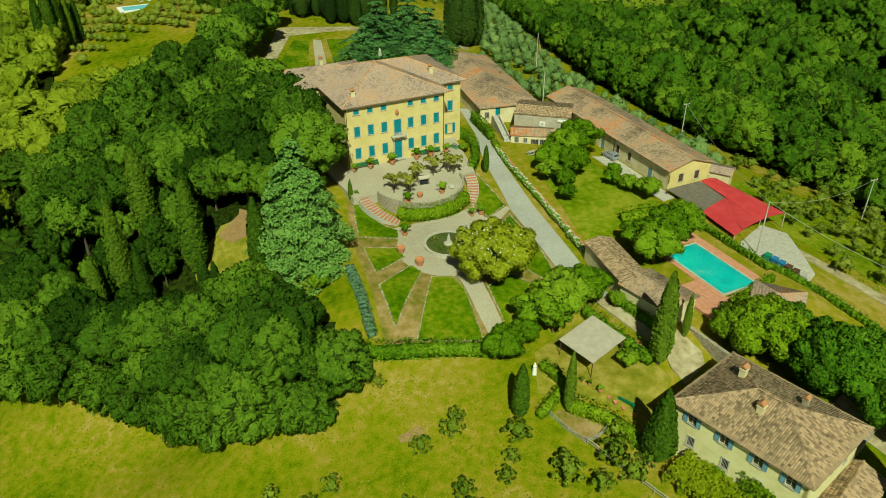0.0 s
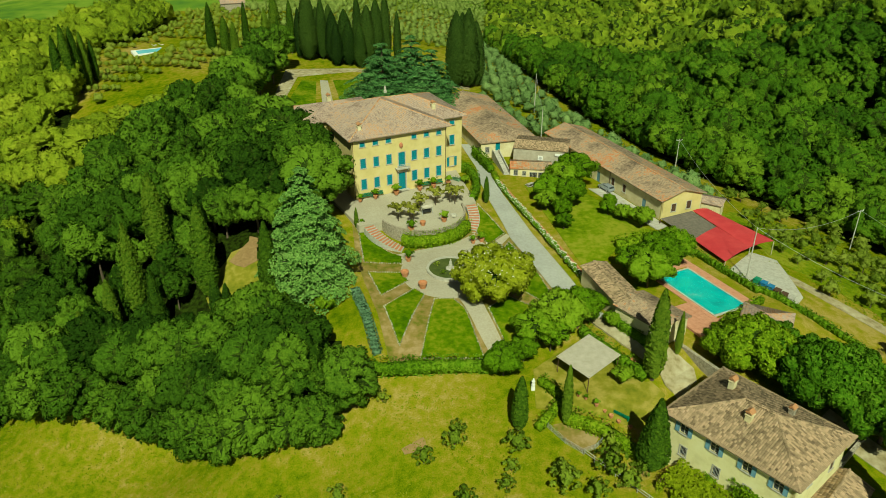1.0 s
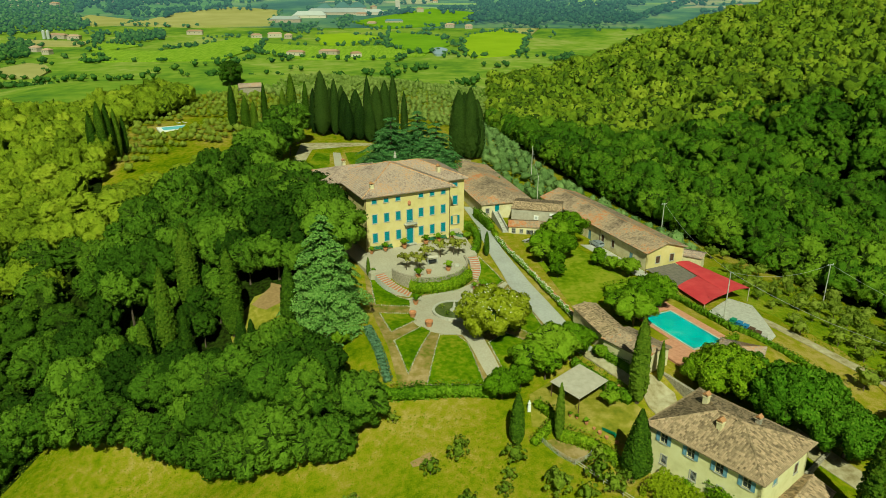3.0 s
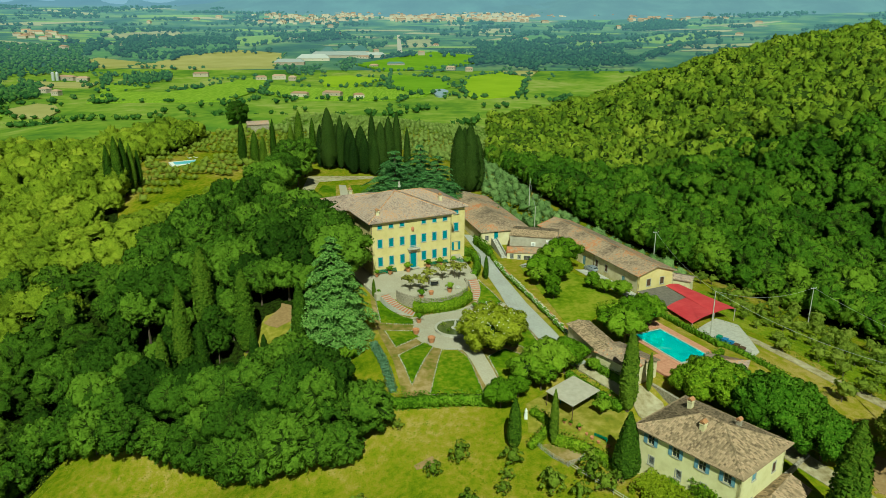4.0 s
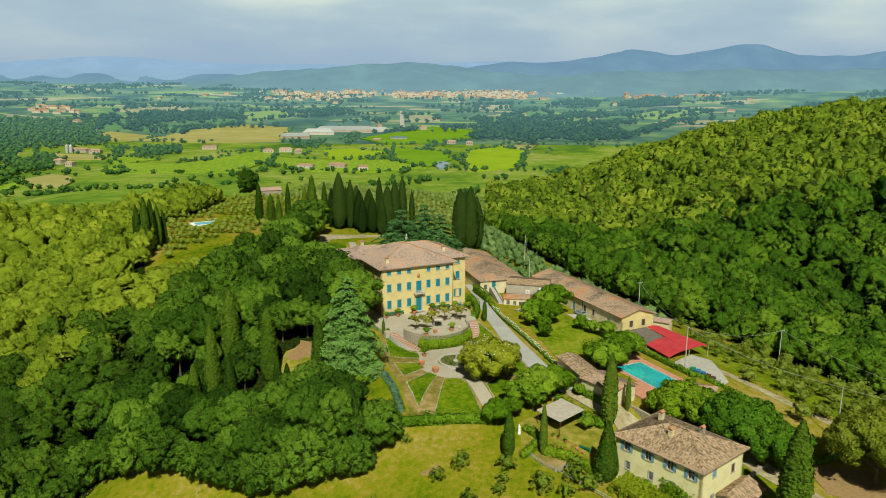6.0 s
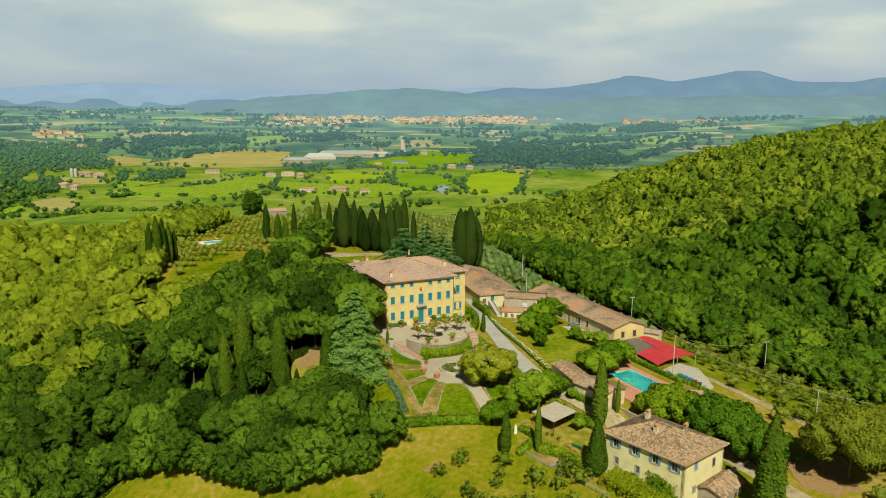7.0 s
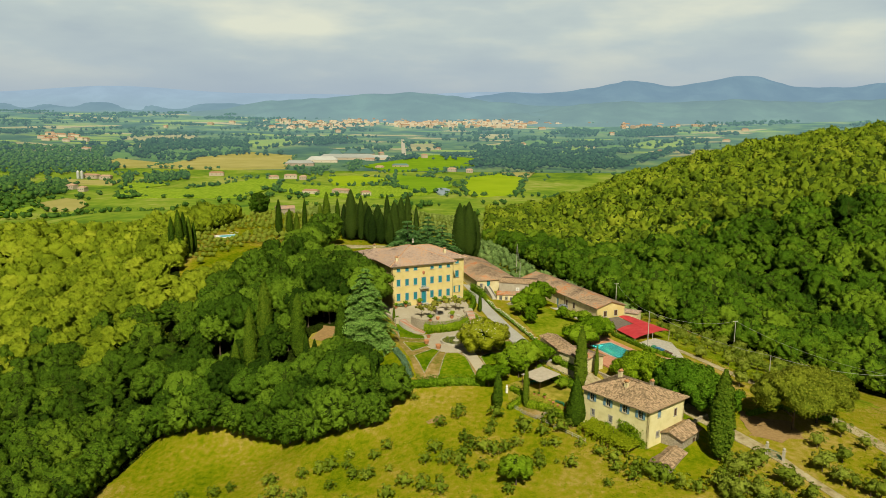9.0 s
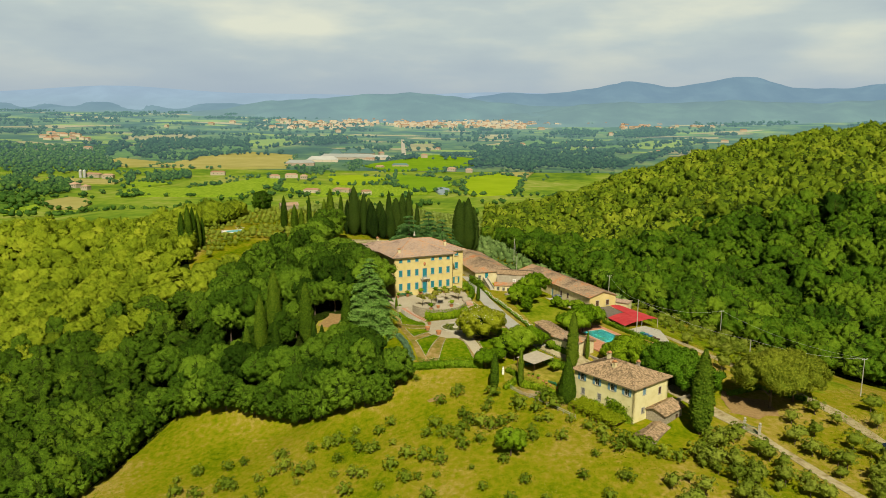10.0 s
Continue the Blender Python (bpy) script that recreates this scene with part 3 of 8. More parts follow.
def leafy(m, material, inner=None):
    return (m[0], m[1], material, m[2]) if inner is None else (m[0], m[1], material, m[2], inner, None, m[3])


def broad_kind(seed, name, label, material, height, radius, n, cards, size, low=0.3, grid=(46, 28), clump=(0.13, 0.26), ragged=0.1):
    rng = np.random.default_rng(seed)
    return Kind(name, label, "tree", fast_mesh("crown", *leafy(crown(rng, lumps_of(rng, height, radius, n, low, clump, ragged), cards, size, 0.93 if radius > 3 else (0.78 if radius > 1.5 else 0.6), k=grid[0], m=grid[1], up=0.3 if radius > 3 else 0.8), material, M_INNERSHADE if radius > 3 else None)), trunk(height * 0.6, radius * 0.06, 2, rng, radius * 0.5))


OAKS = [broad_kind(10 + i, "oak_tree", "dense dark green oak in the wood beside the villa", M_OAK, 13 + i % 3 * 1.5, 5.3 + i % 2, 80, 2300, 0.27, grid=(46, 27), clump=(0.11, 0.24), ragged=0.13) for i in range(5)]
OAKS_FAR = [broad_kind(15 + i, "oak_tree", "dense dark green oak in the wood beside the villa", M_OAK, 13 + i % 3 * 1.5, 5.3 + i % 2, 70, 1300, 0.33, grid=(38, 21), clump=(0.1, 0.22), ragged=0.13) for i in range(4)]
SKIRT = [broad_kind(20 + i, "oak_tree", "low leafy oak at the edge of the wood", M_OAK, 9, 4.4, 75, 2200, 0.24, low=0.02, grid=(42, 25), clump=(0.09, 0.22), ragged=0.14) for i in range(3)]
LIMES = [broad_kind(30 + i, "garden_tree", "round bright green garden tree on the lawn", M_LIME, 6.5, 3.2, 50, 2600, 0.17, grid=(32, 19), clump=(0.12, 0.28), ragged=0.24) for i in range(3)]
MAGN = broad_kind(40, "magnolia_tree", "broad yellow-green magnolia beside the round fountain", M_MAGN, 9.5, 6.3, 90, 6000, 0.26, low=0.1, clump=(0.1, 0.24), ragged=0.2)
WALNUT = [broad_kind(45 + i, "walnut_tree", "large leafy %s tree behind the farmhouse" % ("dark green" if i else "yellow-green"), M_WALNUT if i else M_YHEDGE, 9, 5.6, 80, 5000, 0.27, low=0.2, clump=(0.12, 0.28), ragged=0.22) for i in range(2)]
SHRUBS = [broad_kind(50 + i, "shrub", "loose green shrub in the rough grass", M_SHRUB, 2.4, 1.4, 12, 330, 0.17, low=0.05, grid=(8, 5)) for i in range(3)]
OLIVES = [broad_kind(60 + i, "olive_tree", "small grey-green olive tree in dry grass", M_OLIVE, 4.2, 2.2, 14, 380, 0.2, low=0.25, grid=(8, 6)) for i in range(4)]
BRONZE = broad_kind(66, "pollard_tree", "small pollarded bronze-leaved tree on the gravel court", M_RUST, 4.3, 2.0, 12, 420, 0.2, low=0.55, grid=(11, 7))
POTPLANT = broad_kind(67, "lemon_bush", "lemon bush", M_LIME, 1.7, 0.8, 6, 220, 0.12, low=0.45, grid=(10, 6))


def cypress_kind(seed, height, radius, label, needles=M_CYP, taper=3.0):
    rng = np.random.default_rng(seed)
    pieces, n = [], int(150 * height * (radius / 1.3))
    t = rng.uniform(0, 1, n) ** 1.15
    def prof(t):
        return 0.9 * radius * np.minimum(1, (t + 0.02) * 4) ** 0.4 * np.maximum(0.02, 1 - t ** taper) ** 0.8
    a = rng.uniform(0, 2 * math.pi, n)
    r = prof(t) * (1 + 0.07 * np.sin(5 * a + 4 * t) + rng.uniform(-0.1, 0.1, n))
    z = height * (0.05 + 0.95 * t)
    c = np.c_[r * np.cos(a), r * np.sin(a), z]
    nrm = np.c_[np.cos(a), np.sin(a), 0.45 + 0 * a]
    pieces.append(leaf_cards(c, nrm, 0.25, rng, 1.3, 0.4))
    k = 12
    v, f = [], []
    tt = np.linspace(0, 0.99, 9)
    for j, q in enumerate(tt):
        for i in range(k):
            v.append((0.9 * prof(q) * math.cos(2 * math.pi * i / k), 0.9 * prof(q) * math.sin(2 * math.pi * i / k), height * (0.05 + 0.95 * q)))
    for j in range(8):
        for i in range(k):
            f.append((j * k + i, j * k + (i + 1) % k, (j + 1) * k + (i + 1) % k, (j + 1) * k + i))
    v = np.array(v)
    pieces.append((v, np.array(f), v * np.array((1, 1, 0)) + np.array((0, 0, 0.3))))
    return Kind("cypress", label, "tree", fast_mesh("crown", *leafy(merge(pieces), needles)), Build().cone((0, 0, -0.5), (0, 0, height * 0.5), 0.3, 0.12, 8))


CYPS = [cypress_kind(70, 16, 1.7, "tall dark green cypress at the edge of the wood"),
        cypress_kind(71, 14, 1.3, "slender dark green cypress"),
        cypress_kind(72, 15, 2.4, "thick dark green cypress", taper=1.5),
        cypress_kind(73, 15, 2.3, "tall dark cypress in the stand behind the villa", M_CYPD)]


def cedar_kind(seed, height, radius, tiers, label, needles, dense=64):
    """A cedar: drooping flat boughs in tiers round one trunk."""
    rng = np.random.default_rng(seed)
    pieces = []
    wood = trunk(height * 0.92, 0.5, 0, rng, 0.1)
    for j in range(tiers):
        t = j / (tiers - 1)
        z, reach = height * (0.1 + 0.86 * t), radius * (1 - t ** 1.3 * 0.86)
        for i in range(int(9 - 4 * t)):
            a = 2 * math.pi * (i + rng.uniform(-0.3, 0.3)) / int(9 - 4 * t) + j * 0.7
            R = reach * rng.uniform(0.62, 1.16)
            n = int(dense * R)
            s = rng.uniform(0.12, 1, n) ** 0.75
            wid = 0.34 * R * np.sin(np.clip(s, 0, 1) * 2.6) * rng.uniform(-1, 1, n)
            c = np.c_[np.cos(a) * s * R - np.sin(a) * wid, np.sin(a) * s * R + np.cos(a) * wid, z + 0.2 * R * s - 0.5 * R * s ** 2.2 - 0.5 * abs(wid) / (R * 0.34 + 0.1) * 0.5 + rng.uniform(-0.12, 0.12, n)]
            nrm = np.c_[np.cos(a) * 0.4 * s, np.sin(a) * 0.4 * s, np.ones(n)]
            pieces.append(leaf_cards(c, nrm, 0.27, rng, 0.7, 0.5))
            pieces.append(blob((math.cos(a) * R * 0.45, math.sin(a) * R * 0.45, z - 0.35), R * 0.3, 7, 3, 0.12))
            wood.cone((0, 0, z - 0.3), (math.cos(a) * R * 0.8, math.sin(a) * R * 0.8, z - 0.15 * R), 0.13, 0.04, 4)
    return Kind("cedar_tree", label, "tree", fast_mesh("crown", *leafy(merge(pieces), needles)), wood)


CEDAR = cedar_kind(80, 21, 8.8, 16, "large pale blue-green cedar with drooping tiered boughs", M_CEDAR, 72)
CEDAR2 = cedar_kind(81, 17, 9.0, 11, "spreading blue-green cedar with flat tiers behind the villa", M_CEDARB, 42)
rng = np.random.default_rng(90)
M_PINE = leaf("pine_needles", (0.12, 0.165, 0.014), (0.25, 0.29, 0.028), (0.39, 0.42, 0.055), trans=0.3)
PINE_L = [(rng.uniform(-7.4, 7.4), rng.uniform(-7.4, 7.4), 0, 0) for _ in range(150)]
PINE_L = [(0, 0, 8.6, 4.6), (2.4, 1.0, 8.2, 3.8)] + [(x, y, 12.2 - 0.085 * (x * x + y * y) - rng.choice([0, 0, 1.2]), rng.uniform(0.9, 1.9)) for x, y, _, _ in PINE_L if x * x + y * y < 54]
PINE = Kind("umbrella_pine", "wide umbrella pine with a flat green crown by the drive", "tree", fast_mesh("crown", *leafy(crown(rng, PINE_L, 6500, 0.24, squash=0.8, k=52, m=30), M_PINE)), trunk(6.2, 0.35, 3, rng, 3.0))


def inside(poly, x, y):
    r, n = np.zeros(len(x), bool), len(poly)
    for i in range(n):
        (x0, y0), (x1, y1) = poly[i], poly[i - 1]
        hit = ((y0 > y) != (y1 > y)) & (x < (x1 - x0) * (y - y0) / (y1 - y0 + 1e-12) + x0)
        r ^= hit
    return r


def scatter(poly, step, rng, jitter=0.42):
    p = np.array(poly, float)
    ax, ay = np.arange(p[:, 0].min(), p[:, 0].max(), step), np.arange(p[:, 1].min(), p[:, 1].max(), step * 0.88)
    X, Y = np.meshgrid(ax, ay)
    X[1::2] += step / 2
    X, Y = X.ravel() + rng.uniform(-jitter, jitter, X.size) * step, Y.ravel() + rng.uniform(-jitter, jitter, X.size) * step
    k = inside(poly, X, Y)
    return X[k], Y[k]


def far_crowns(seed, n, cards, size, height, radius, lumps, grid, clump=(0.13, 0.26), reach=0.96):
    out = []
    for i in range(n):
        rng = np.random.default_rng(seed + i)
        L = lumps_of(rng, height * rng.uniform(0.85, 1.15), radius * rng.uniform(0.85, 1.2), lumps, 0.12, clump)
        out.append(crown(rng, L, cards, size, 0.95, 0.9, grid[0], grid[1], 0.6, reach))
    return out


def woods(name, label, protos, X, Y, scale, rng, material, drop=0.0, inner=None, tall=1.0):
    """Many trees grown into one piece of woodland; each tree and each of its clumps has its own tone."""
    vs, fs, ns, tone, deep, k = [], [], [], [], [], 0
    Z, tall = ground(X, Y), np.broadcast_to(tall, len(X))
    for x, y, z, high in zip(X, Y, Z, tall):
        v, f, q, inside_, hue = protos[rng.integers(len(protos))]
        a, s = rng.uniform(0, 2 * math.pi), scale * rng.uniform(0.68, 1.25)
        c, w = math.cos(a) * s, math.sin(a) * s
        vs.append(np.c_[v[:, 0] * c - v[:, 1] * w + x, v[:, 0] * w + v[:, 1] * c + y, v[:, 2] * s * high * rng.uniform(0.85, 1.2) + z - drop])
        fs.append(f + k)
        deep.append(inside_)
        tone.append(np.clip(0.75 * rng.normal(0.5, 0.2) + 0.25 * hue, 0, 1))
        ns.append(np.c_[q[:, 0] * c - q[:, 1] * w, q[:, 0] * w + q[:, 1] * c, q[:, 2] * s] / s)
        k += len(v)
    ob = new(name, fast_mesh(name, np.concatenate(vs), np.concatenate(fs), material, np.concatenate(ns), inner, np.concatenate(tone), np.concatenate(deep)))
    return tagged(ob, label, "woodland", kind="stuff")


MID = far_crowns(200, 7, 450, 0.36, 11.0, 4.8, 36, (24, 14), (0.16, 0.3))
WOODY = far_crowns(220, 10, 420, 0.37, 12.0, 5.0, 38, (26, 12), (0.16, 0.28), 0.64)
WOODY_FAR = far_crowns(240, 10, 60, 0.6, 12.0, 5.0, 20, (15, 6), (0.2, 0.32), 0.62)
WOOD_NEAR = [(-88, 108), (-52, 95), (-38, 85), (-20, 83), (-22, 93), (-28, 99), (-34, 106), (-48, 106), (-50, 128), (-25, 130), (-28, 140), (-35, 150), (-44, 170), (-52, 182), (-56, 200), (-66, 196), (-80, 150)]
WOOD_LEFT = [(-120, 55), (-94, 66), (-88, 108), (-80, 150), (-66, 196), (-62, 204), (-80, 208), (-98, 202), (-109, 200), (-118, 222), (-130, 246), (-150, 262), (-143, 293), (-127, 312), (-128, 345), (-150, 372), (-170, 420), (-345, 470), (-300, 360), (-200, 205), (-140, 100), (-112, 45)]
WOOD_RIGHT = [(24, 400), (31, 300), (38, 250), (47, 215), (57, 195), (68, 180), (84, 164), (102, 150), (122, 132), (150, 112), (166, 132), (215, 215), (300, 350), (400, 520), (480, 640), (420, 740), (250, 830), (90, 850), (40, 700), (30, 520)]

rng = np.random.default_rng(5)
X, Y = scatter(WOOD_NEAR, 6.9, rng, 0.36)
for x, y in zip(X, Y):
    if -46.5 < x < -29 and 102 < y < 128:
        continue
    uvp = UV.inverted() @ Vector((x - VILLA[0], y - VILLA[1], 0))
    if -9 < uvp.x < 33 and -4 < uvp.y < 33:
        continue
    low = 0.52 if -70 < x < -26 and 100 < y < 127 else 1.0
    (OAKS[rng.integers(5)] if y < 140 else OAKS_FAR[rng.integers(4)]).plant(x, y, low * rng.uniform(0.68, 1.04), rng.uniform(0, 360), 1.15, group="oak wood")
EDGE = [(-112, 48), (-95, 64), (-90, 84), (-87, 102), (-70, 98), (-52, 92), (-44, 87), (-36, 81.5), (-26, 79.5), (-16.5, 79.5), (-14.5, 87)]
for (x0, y0), (x1, y1) in zip(EDGE, EDGE[1:]):
    L = math.hypot(x1 - x0, y1 - y0)
    for i in range(max(1, int(L / 4.6))):
        t = (i + 0.5) / max(1, int(L / 4.6))
        SKIRT[rng.integers(3)].plant(x0 + (x1 - x0) * t + rng.uniform(-1, 1), y0 + (y1 - y0) * t + rng.uniform(0, 1.5), rng.uniform(0.8, 1.25), rng.uniform(0, 360), group="oak wood")
for i, (x, y) in enumerate(((-47, 93), (-42, 91), (-37, 88.5), (-32, 86.5), (-27, 85.5), (-21.5, 85.5), (-44, 97), (-38, 95), (-32, 93), (-26, 92), (-35, 99.5), (-54, 98), (-61, 101), (-69, 103), (-77, 105))):
    OAKS[i % 5].plant(x, y, rng.uniform(0.72, 0.92), i * 67, 1.05, group="oak wood")
X, Y = scatter(WOOD_LEFT, 7.6, rng, 0.36)
low, far = Y + 0.2 * (X + 100) + rng.normal(0, 16, len(X)) < 152, Y > 250
mid = ~low & ~far
woods("wood_corner", "leafy oak wood at the foot of the hill", WOODY, X[low], Y[low], 0.9, rng, M_CORNER, 0.5, M_INNERSHADE)
woods("wood_left", "dense yellow-green oak wood falling down the hillside", WOODY, X[mid], Y[mid], 0.86, rng, M_WOODS, 0.5, None, np.where((Y[mid] > 180) & (X[mid] > -112), 0.62, 1.0))
woods("wood_left_far", "dense green oak wood on the far slope", WOODY_FAR, X[far], Y[far], 0.9, rng, M_WOODS, 0.5)
X, Y = scatter(WOOD_RIGHT, 8.6, rng, 0.36)
near = Y + 0.35 * X + rng.normal(0, 14, len(X)) < 365
woods("wood_right", "dense green oak wood filling the ravine", WOODY, X[near], Y[near], 1.02, rng, M_WOODR, 0.5, M_INNERSHADE)
woods("wood_right_far", "dense green oak wood climbing the opposite hill", WOODY_FAR, X[~near], Y[~near], 1.05, rng, M_WOODU, 0.5, M_INNERSHADE)


def fringe(line, step, width):
    """Plan points strewn along a broken line."""
    px, py = [], []
    for (x0, y0), (x1, y1) in zip(line, line[1:]):
        n = max(1, int(math.hypot(x1 - x0, y1 - y0) / step))
        for i in range(n):
            t = (i + 0.5) / n
            px.append(x0 + (x1 - x0) * t + rng.uniform(-width, width))
            py.append(y0 + (y1 - y0) * t + rng.uniform(-width, width))
    return np.array(px), np.array(py)


X, Y = fringe(WOOD_RIGHT[:11], 4.0, 1.6)
woods("wood_edge_right", "leafy oaks along the edge of the ravine wood", MID, X, Y, 0.74, rng, M_WOODR, 0.3, M_INNERSHADE)
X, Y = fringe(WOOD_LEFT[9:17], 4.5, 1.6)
woods("wood_edge_left", "leafy oaks along the edge of the hillside wood", MID, X, Y, 0.85, rng, M_WOODS, 0.3, M_INNERSHADE)


# ---- buildings ----
def wall_build(length, z0, z1, thick, openings):
    """An upright wall along x from 0 to length, its face at y = 0, with real openings (x0, x1, z0, z1)."""
    b, ids = Build(), {}
    xs = sorted({0.0, length, *[o[0] for o in openings], *[o[1] for o in openings]})
    zs = sorted({z0, z1, *[o[2] for o in openings], *[o[3] for o in openings]})

    def at(i, j, k):
        if (i, j, k) not in ids:
            ids[i, j, k] = len(b.v)
            b.v.append((xs[i], thick * k, zs[j]))
        return ids[i, j, k]

    def solid(i, j):
        if not (0 <= i < len(xs) - 1 and 0 <= j < len(zs) - 1):
            return False
        cx, cz = (xs[i] + xs[i + 1]) / 2, (zs[j] + zs[j + 1]) / 2
        return not any(o[0] < cx < o[1] and o[2] < cz < o[3] for o in openings)

    for i in range(len(xs) - 1):
        for j in range(len(zs) - 1):
            if not solid(i, j):
                continue
            b.f.append((at(i, j, 0), at(i + 1, j, 0), at(i + 1, j + 1, 0), at(i, j + 1, 0)))
            b.f.append((at(i, j, 1), at(i, j + 1, 1), at(i + 1, j + 1, 1), at(i + 1, j, 1)))
            if not solid(i - 1, j):
                b.f.append((at(i, j, 0), at(i, j + 1, 0), at(i, j + 1, 1), at(i, j, 1)))
            if not solid(i + 1, j):
                b.f.append((at(i + 1, j, 0), at(i + 1, j, 1), at(i + 1, j + 1, 1), at(i + 1, j + 1, 0)))
            if not solid(i, j - 1):
                b.f.append((at(i, j, 0), at(i, j, 1), at(i + 1, j, 1), at(i + 1, j, 0)))
            if not solid(i, j + 1):
                b.f.append((at(i, j + 1, 0), at(i + 1, j + 1, 0), at(i + 1, j + 1, 1), at(i, j + 1, 1)))
    return b


TILE = Build().add([(-0.5, 0, 0), (-0.26, 0, 0.34), (0.26, 0, 0.34), (0.5, 0, 0), (-0.42, 1.08, -0.04), (-0.22, 1.08, 0.22), (0.22, 1.08, 0.22), (0.42, 1.08, -0.04)],
                   [(0, 1, 5, 4), (1, 2, 6, 5), (2, 3, 7, 6), (0, 3, 2, 1)])


def tiles_on(poly, w, l, rng, skip=0.0):
    """Positions of roof tiles on one slope: poly starts with the two ends of the eave."""
    p = [Vector(q) for q in poly]
    e = (p[1] - p[0]).normalized()
    nrm = e.cross(p[2] - p[0]).normalized()
    if nrm.z < 0:
        nrm = -nrm
    s = nrm.cross(e).normalized()
    flat = [((q - p[0]).dot(e), (q - p[0]).dot(s)) for q in p]
    a0, a1 = min(q[0] for q in flat), max(q[0] for q in flat)
    top = max(q[1] for q in flat)
    out = []
    A = np.arange(a0 + w / 2, a1, w)
    for j in range(int(top / l) + 1):
        c = j * l
        ok = inside(flat, A, np.full(len(A), min(c + l * 0.5, top - 0.02)))
        for a in A[ok]:
            jx, jl = rng.uniform(-0.03, 0.03), rng.uniform(-0.06, 0.04)
            o = p[0] + e * (a + jx * w) + s * (c + jl - 0.05) + nrm * (0.02 + rng.uniform(0, 0.02))
            m = Matrix((( *(e * w), o.x), (*(s * l), o.y), (*(nrm * w), o.z), (0, 0, 0, 1)))
            m = Matrix(((e.x * w, s.x * l, nrm.x * w, o.x), (e.y * w, s.y * l, nrm.y * w, o.y), (e.z * w, s.z * l, nrm.z * w, o.z), (0, 0, 0, 1)))
            out.append(m)
    return out


def tile_mesh(ms, name, material):
    tv = np.array([(*q, 1.0) for q in TILE.v])
    tf = np.array(TILE.f)
    M = np.array([[list(r) for r in m] for m in ms])
    v = np.einsum("nij,kj->nki", M, tv)[:, :, :3].reshape(-1, 3)
    f = (tf[None] + (np.arange(len(ms)) * len(tv))[:, None, None]).reshape(-1, 4)
    return fast_mesh(name, v, f, material)


def roof_slopes(slopes, ridges, parent, material, rng, w=0.28, l=0.46, thick=0.16, name="roof", ridge_mat=None, single=0):
    """Slopes as slabs, each covered with rows of arched tiles; ridges and hips get capping tiles."""
    b, ms = Build(), []
    for poly in slopes:
        p = [Vector(q) for q in poly]
        nrm = (p[1] - p[0]).cross(p[2] - p[0]).normalized()
        n = len(p)
        b.add(p + [q - Vector((0, 0, thick)) for q in p], [tuple(range(n)), tuple(reversed(range(n, 2 * n)))] + [(i, n + i, n + (i + 1) % n, (i + 1) % n) for i in range(n)])
        ms += tiles_on(poly, w, l, rng)
    roof = part(name, b, material, parent)
    if single:
        ms.sort(key=lambda m: m.translation.z)
        proto = TILE.mesh("tile", material)
        for m in ms[:single]:
            t = new("tile", proto)
            t.parent = roof
            t.matrix_basis = m
        ms = ms[single:]
    t = new("roof_tiles", tile_mesh(ms, "roof_tiles", material))
    t.parent = roof
    tagged(t, kind="stuff")
    for a, c in ridges:
        a, c = Vector(a), Vector(c)
        r = Build()
        k = max(2, int((c - a).length / 0.5))
        for i in range(k):
            q0, q1 = a.lerp(c, i / k), a.lerp(c, (i + 1.1) / k)
            r.cone(q0 + Vector((0, 0, 0.03)), q1 + Vector((0, 0, 0.06)), 0.19, 0.15, 6)
        part("ridge_tiles", r, ridge_mat or material, roof)
    return roof


def hip(x0, x1, y0, y1, z, slope, over=0.7, ends=(1, 1)):
    """Slopes and ridges of a hipped roof over a rectangle; an end set to 0 is a gable."""
    x0, x1, y0, y1 = x0 - over, x1 + over, y0 - over, y1 + over
    long_x = (x1 - x0) >= (y1 - y0)
    h = (min(x1 - x0, y1 - y0)) / 2
    zr = z + h * slope
    if long_x:
        ym = (y0 + y1) / 2
        a, c = (x0 + h * ends[0], ym, zr), (x1 - h * ends[1], ym, zr)
        S = [[(x0, y0, z), (x1, y0, z), c, a], [(x1, y1, z), (x0, y1, z), a, c]]
        if ends[1]:
            S.append([(x1, y0, z), (x1, y1, z), c])
        if ends[0]:
            S.append([(x0, y1, z), (x0, y0, z), a])
    else:
        xm = (x0 + x1) / 2
        a, c = (xm, y0 + h * ends[0], zr), (xm, y1 - h * ends[1], zr)
        S = [[(x1, y0, z), (x1, y1, z), c, a], [(x0, y1, z), (x0, y0, z), a, c]]
        if ends[0]:
            S.append([(x0, y0, z), (x1, y0, z), a])
        if ends[1]:
            S.append([(x1, y1, z), (x0, y1, z), c])
    R = [(a, c)]
    if ends[0]:
        R += [((x0, y0, z), a), ((x0, y1, z) if long_x else (x1, y0, z), a)]
    if ends[1]:
        R += [((x1, y1, z), c), ((x1, y0, z) if long_x else (x0, y1, z), c)]
    return S, R, zr


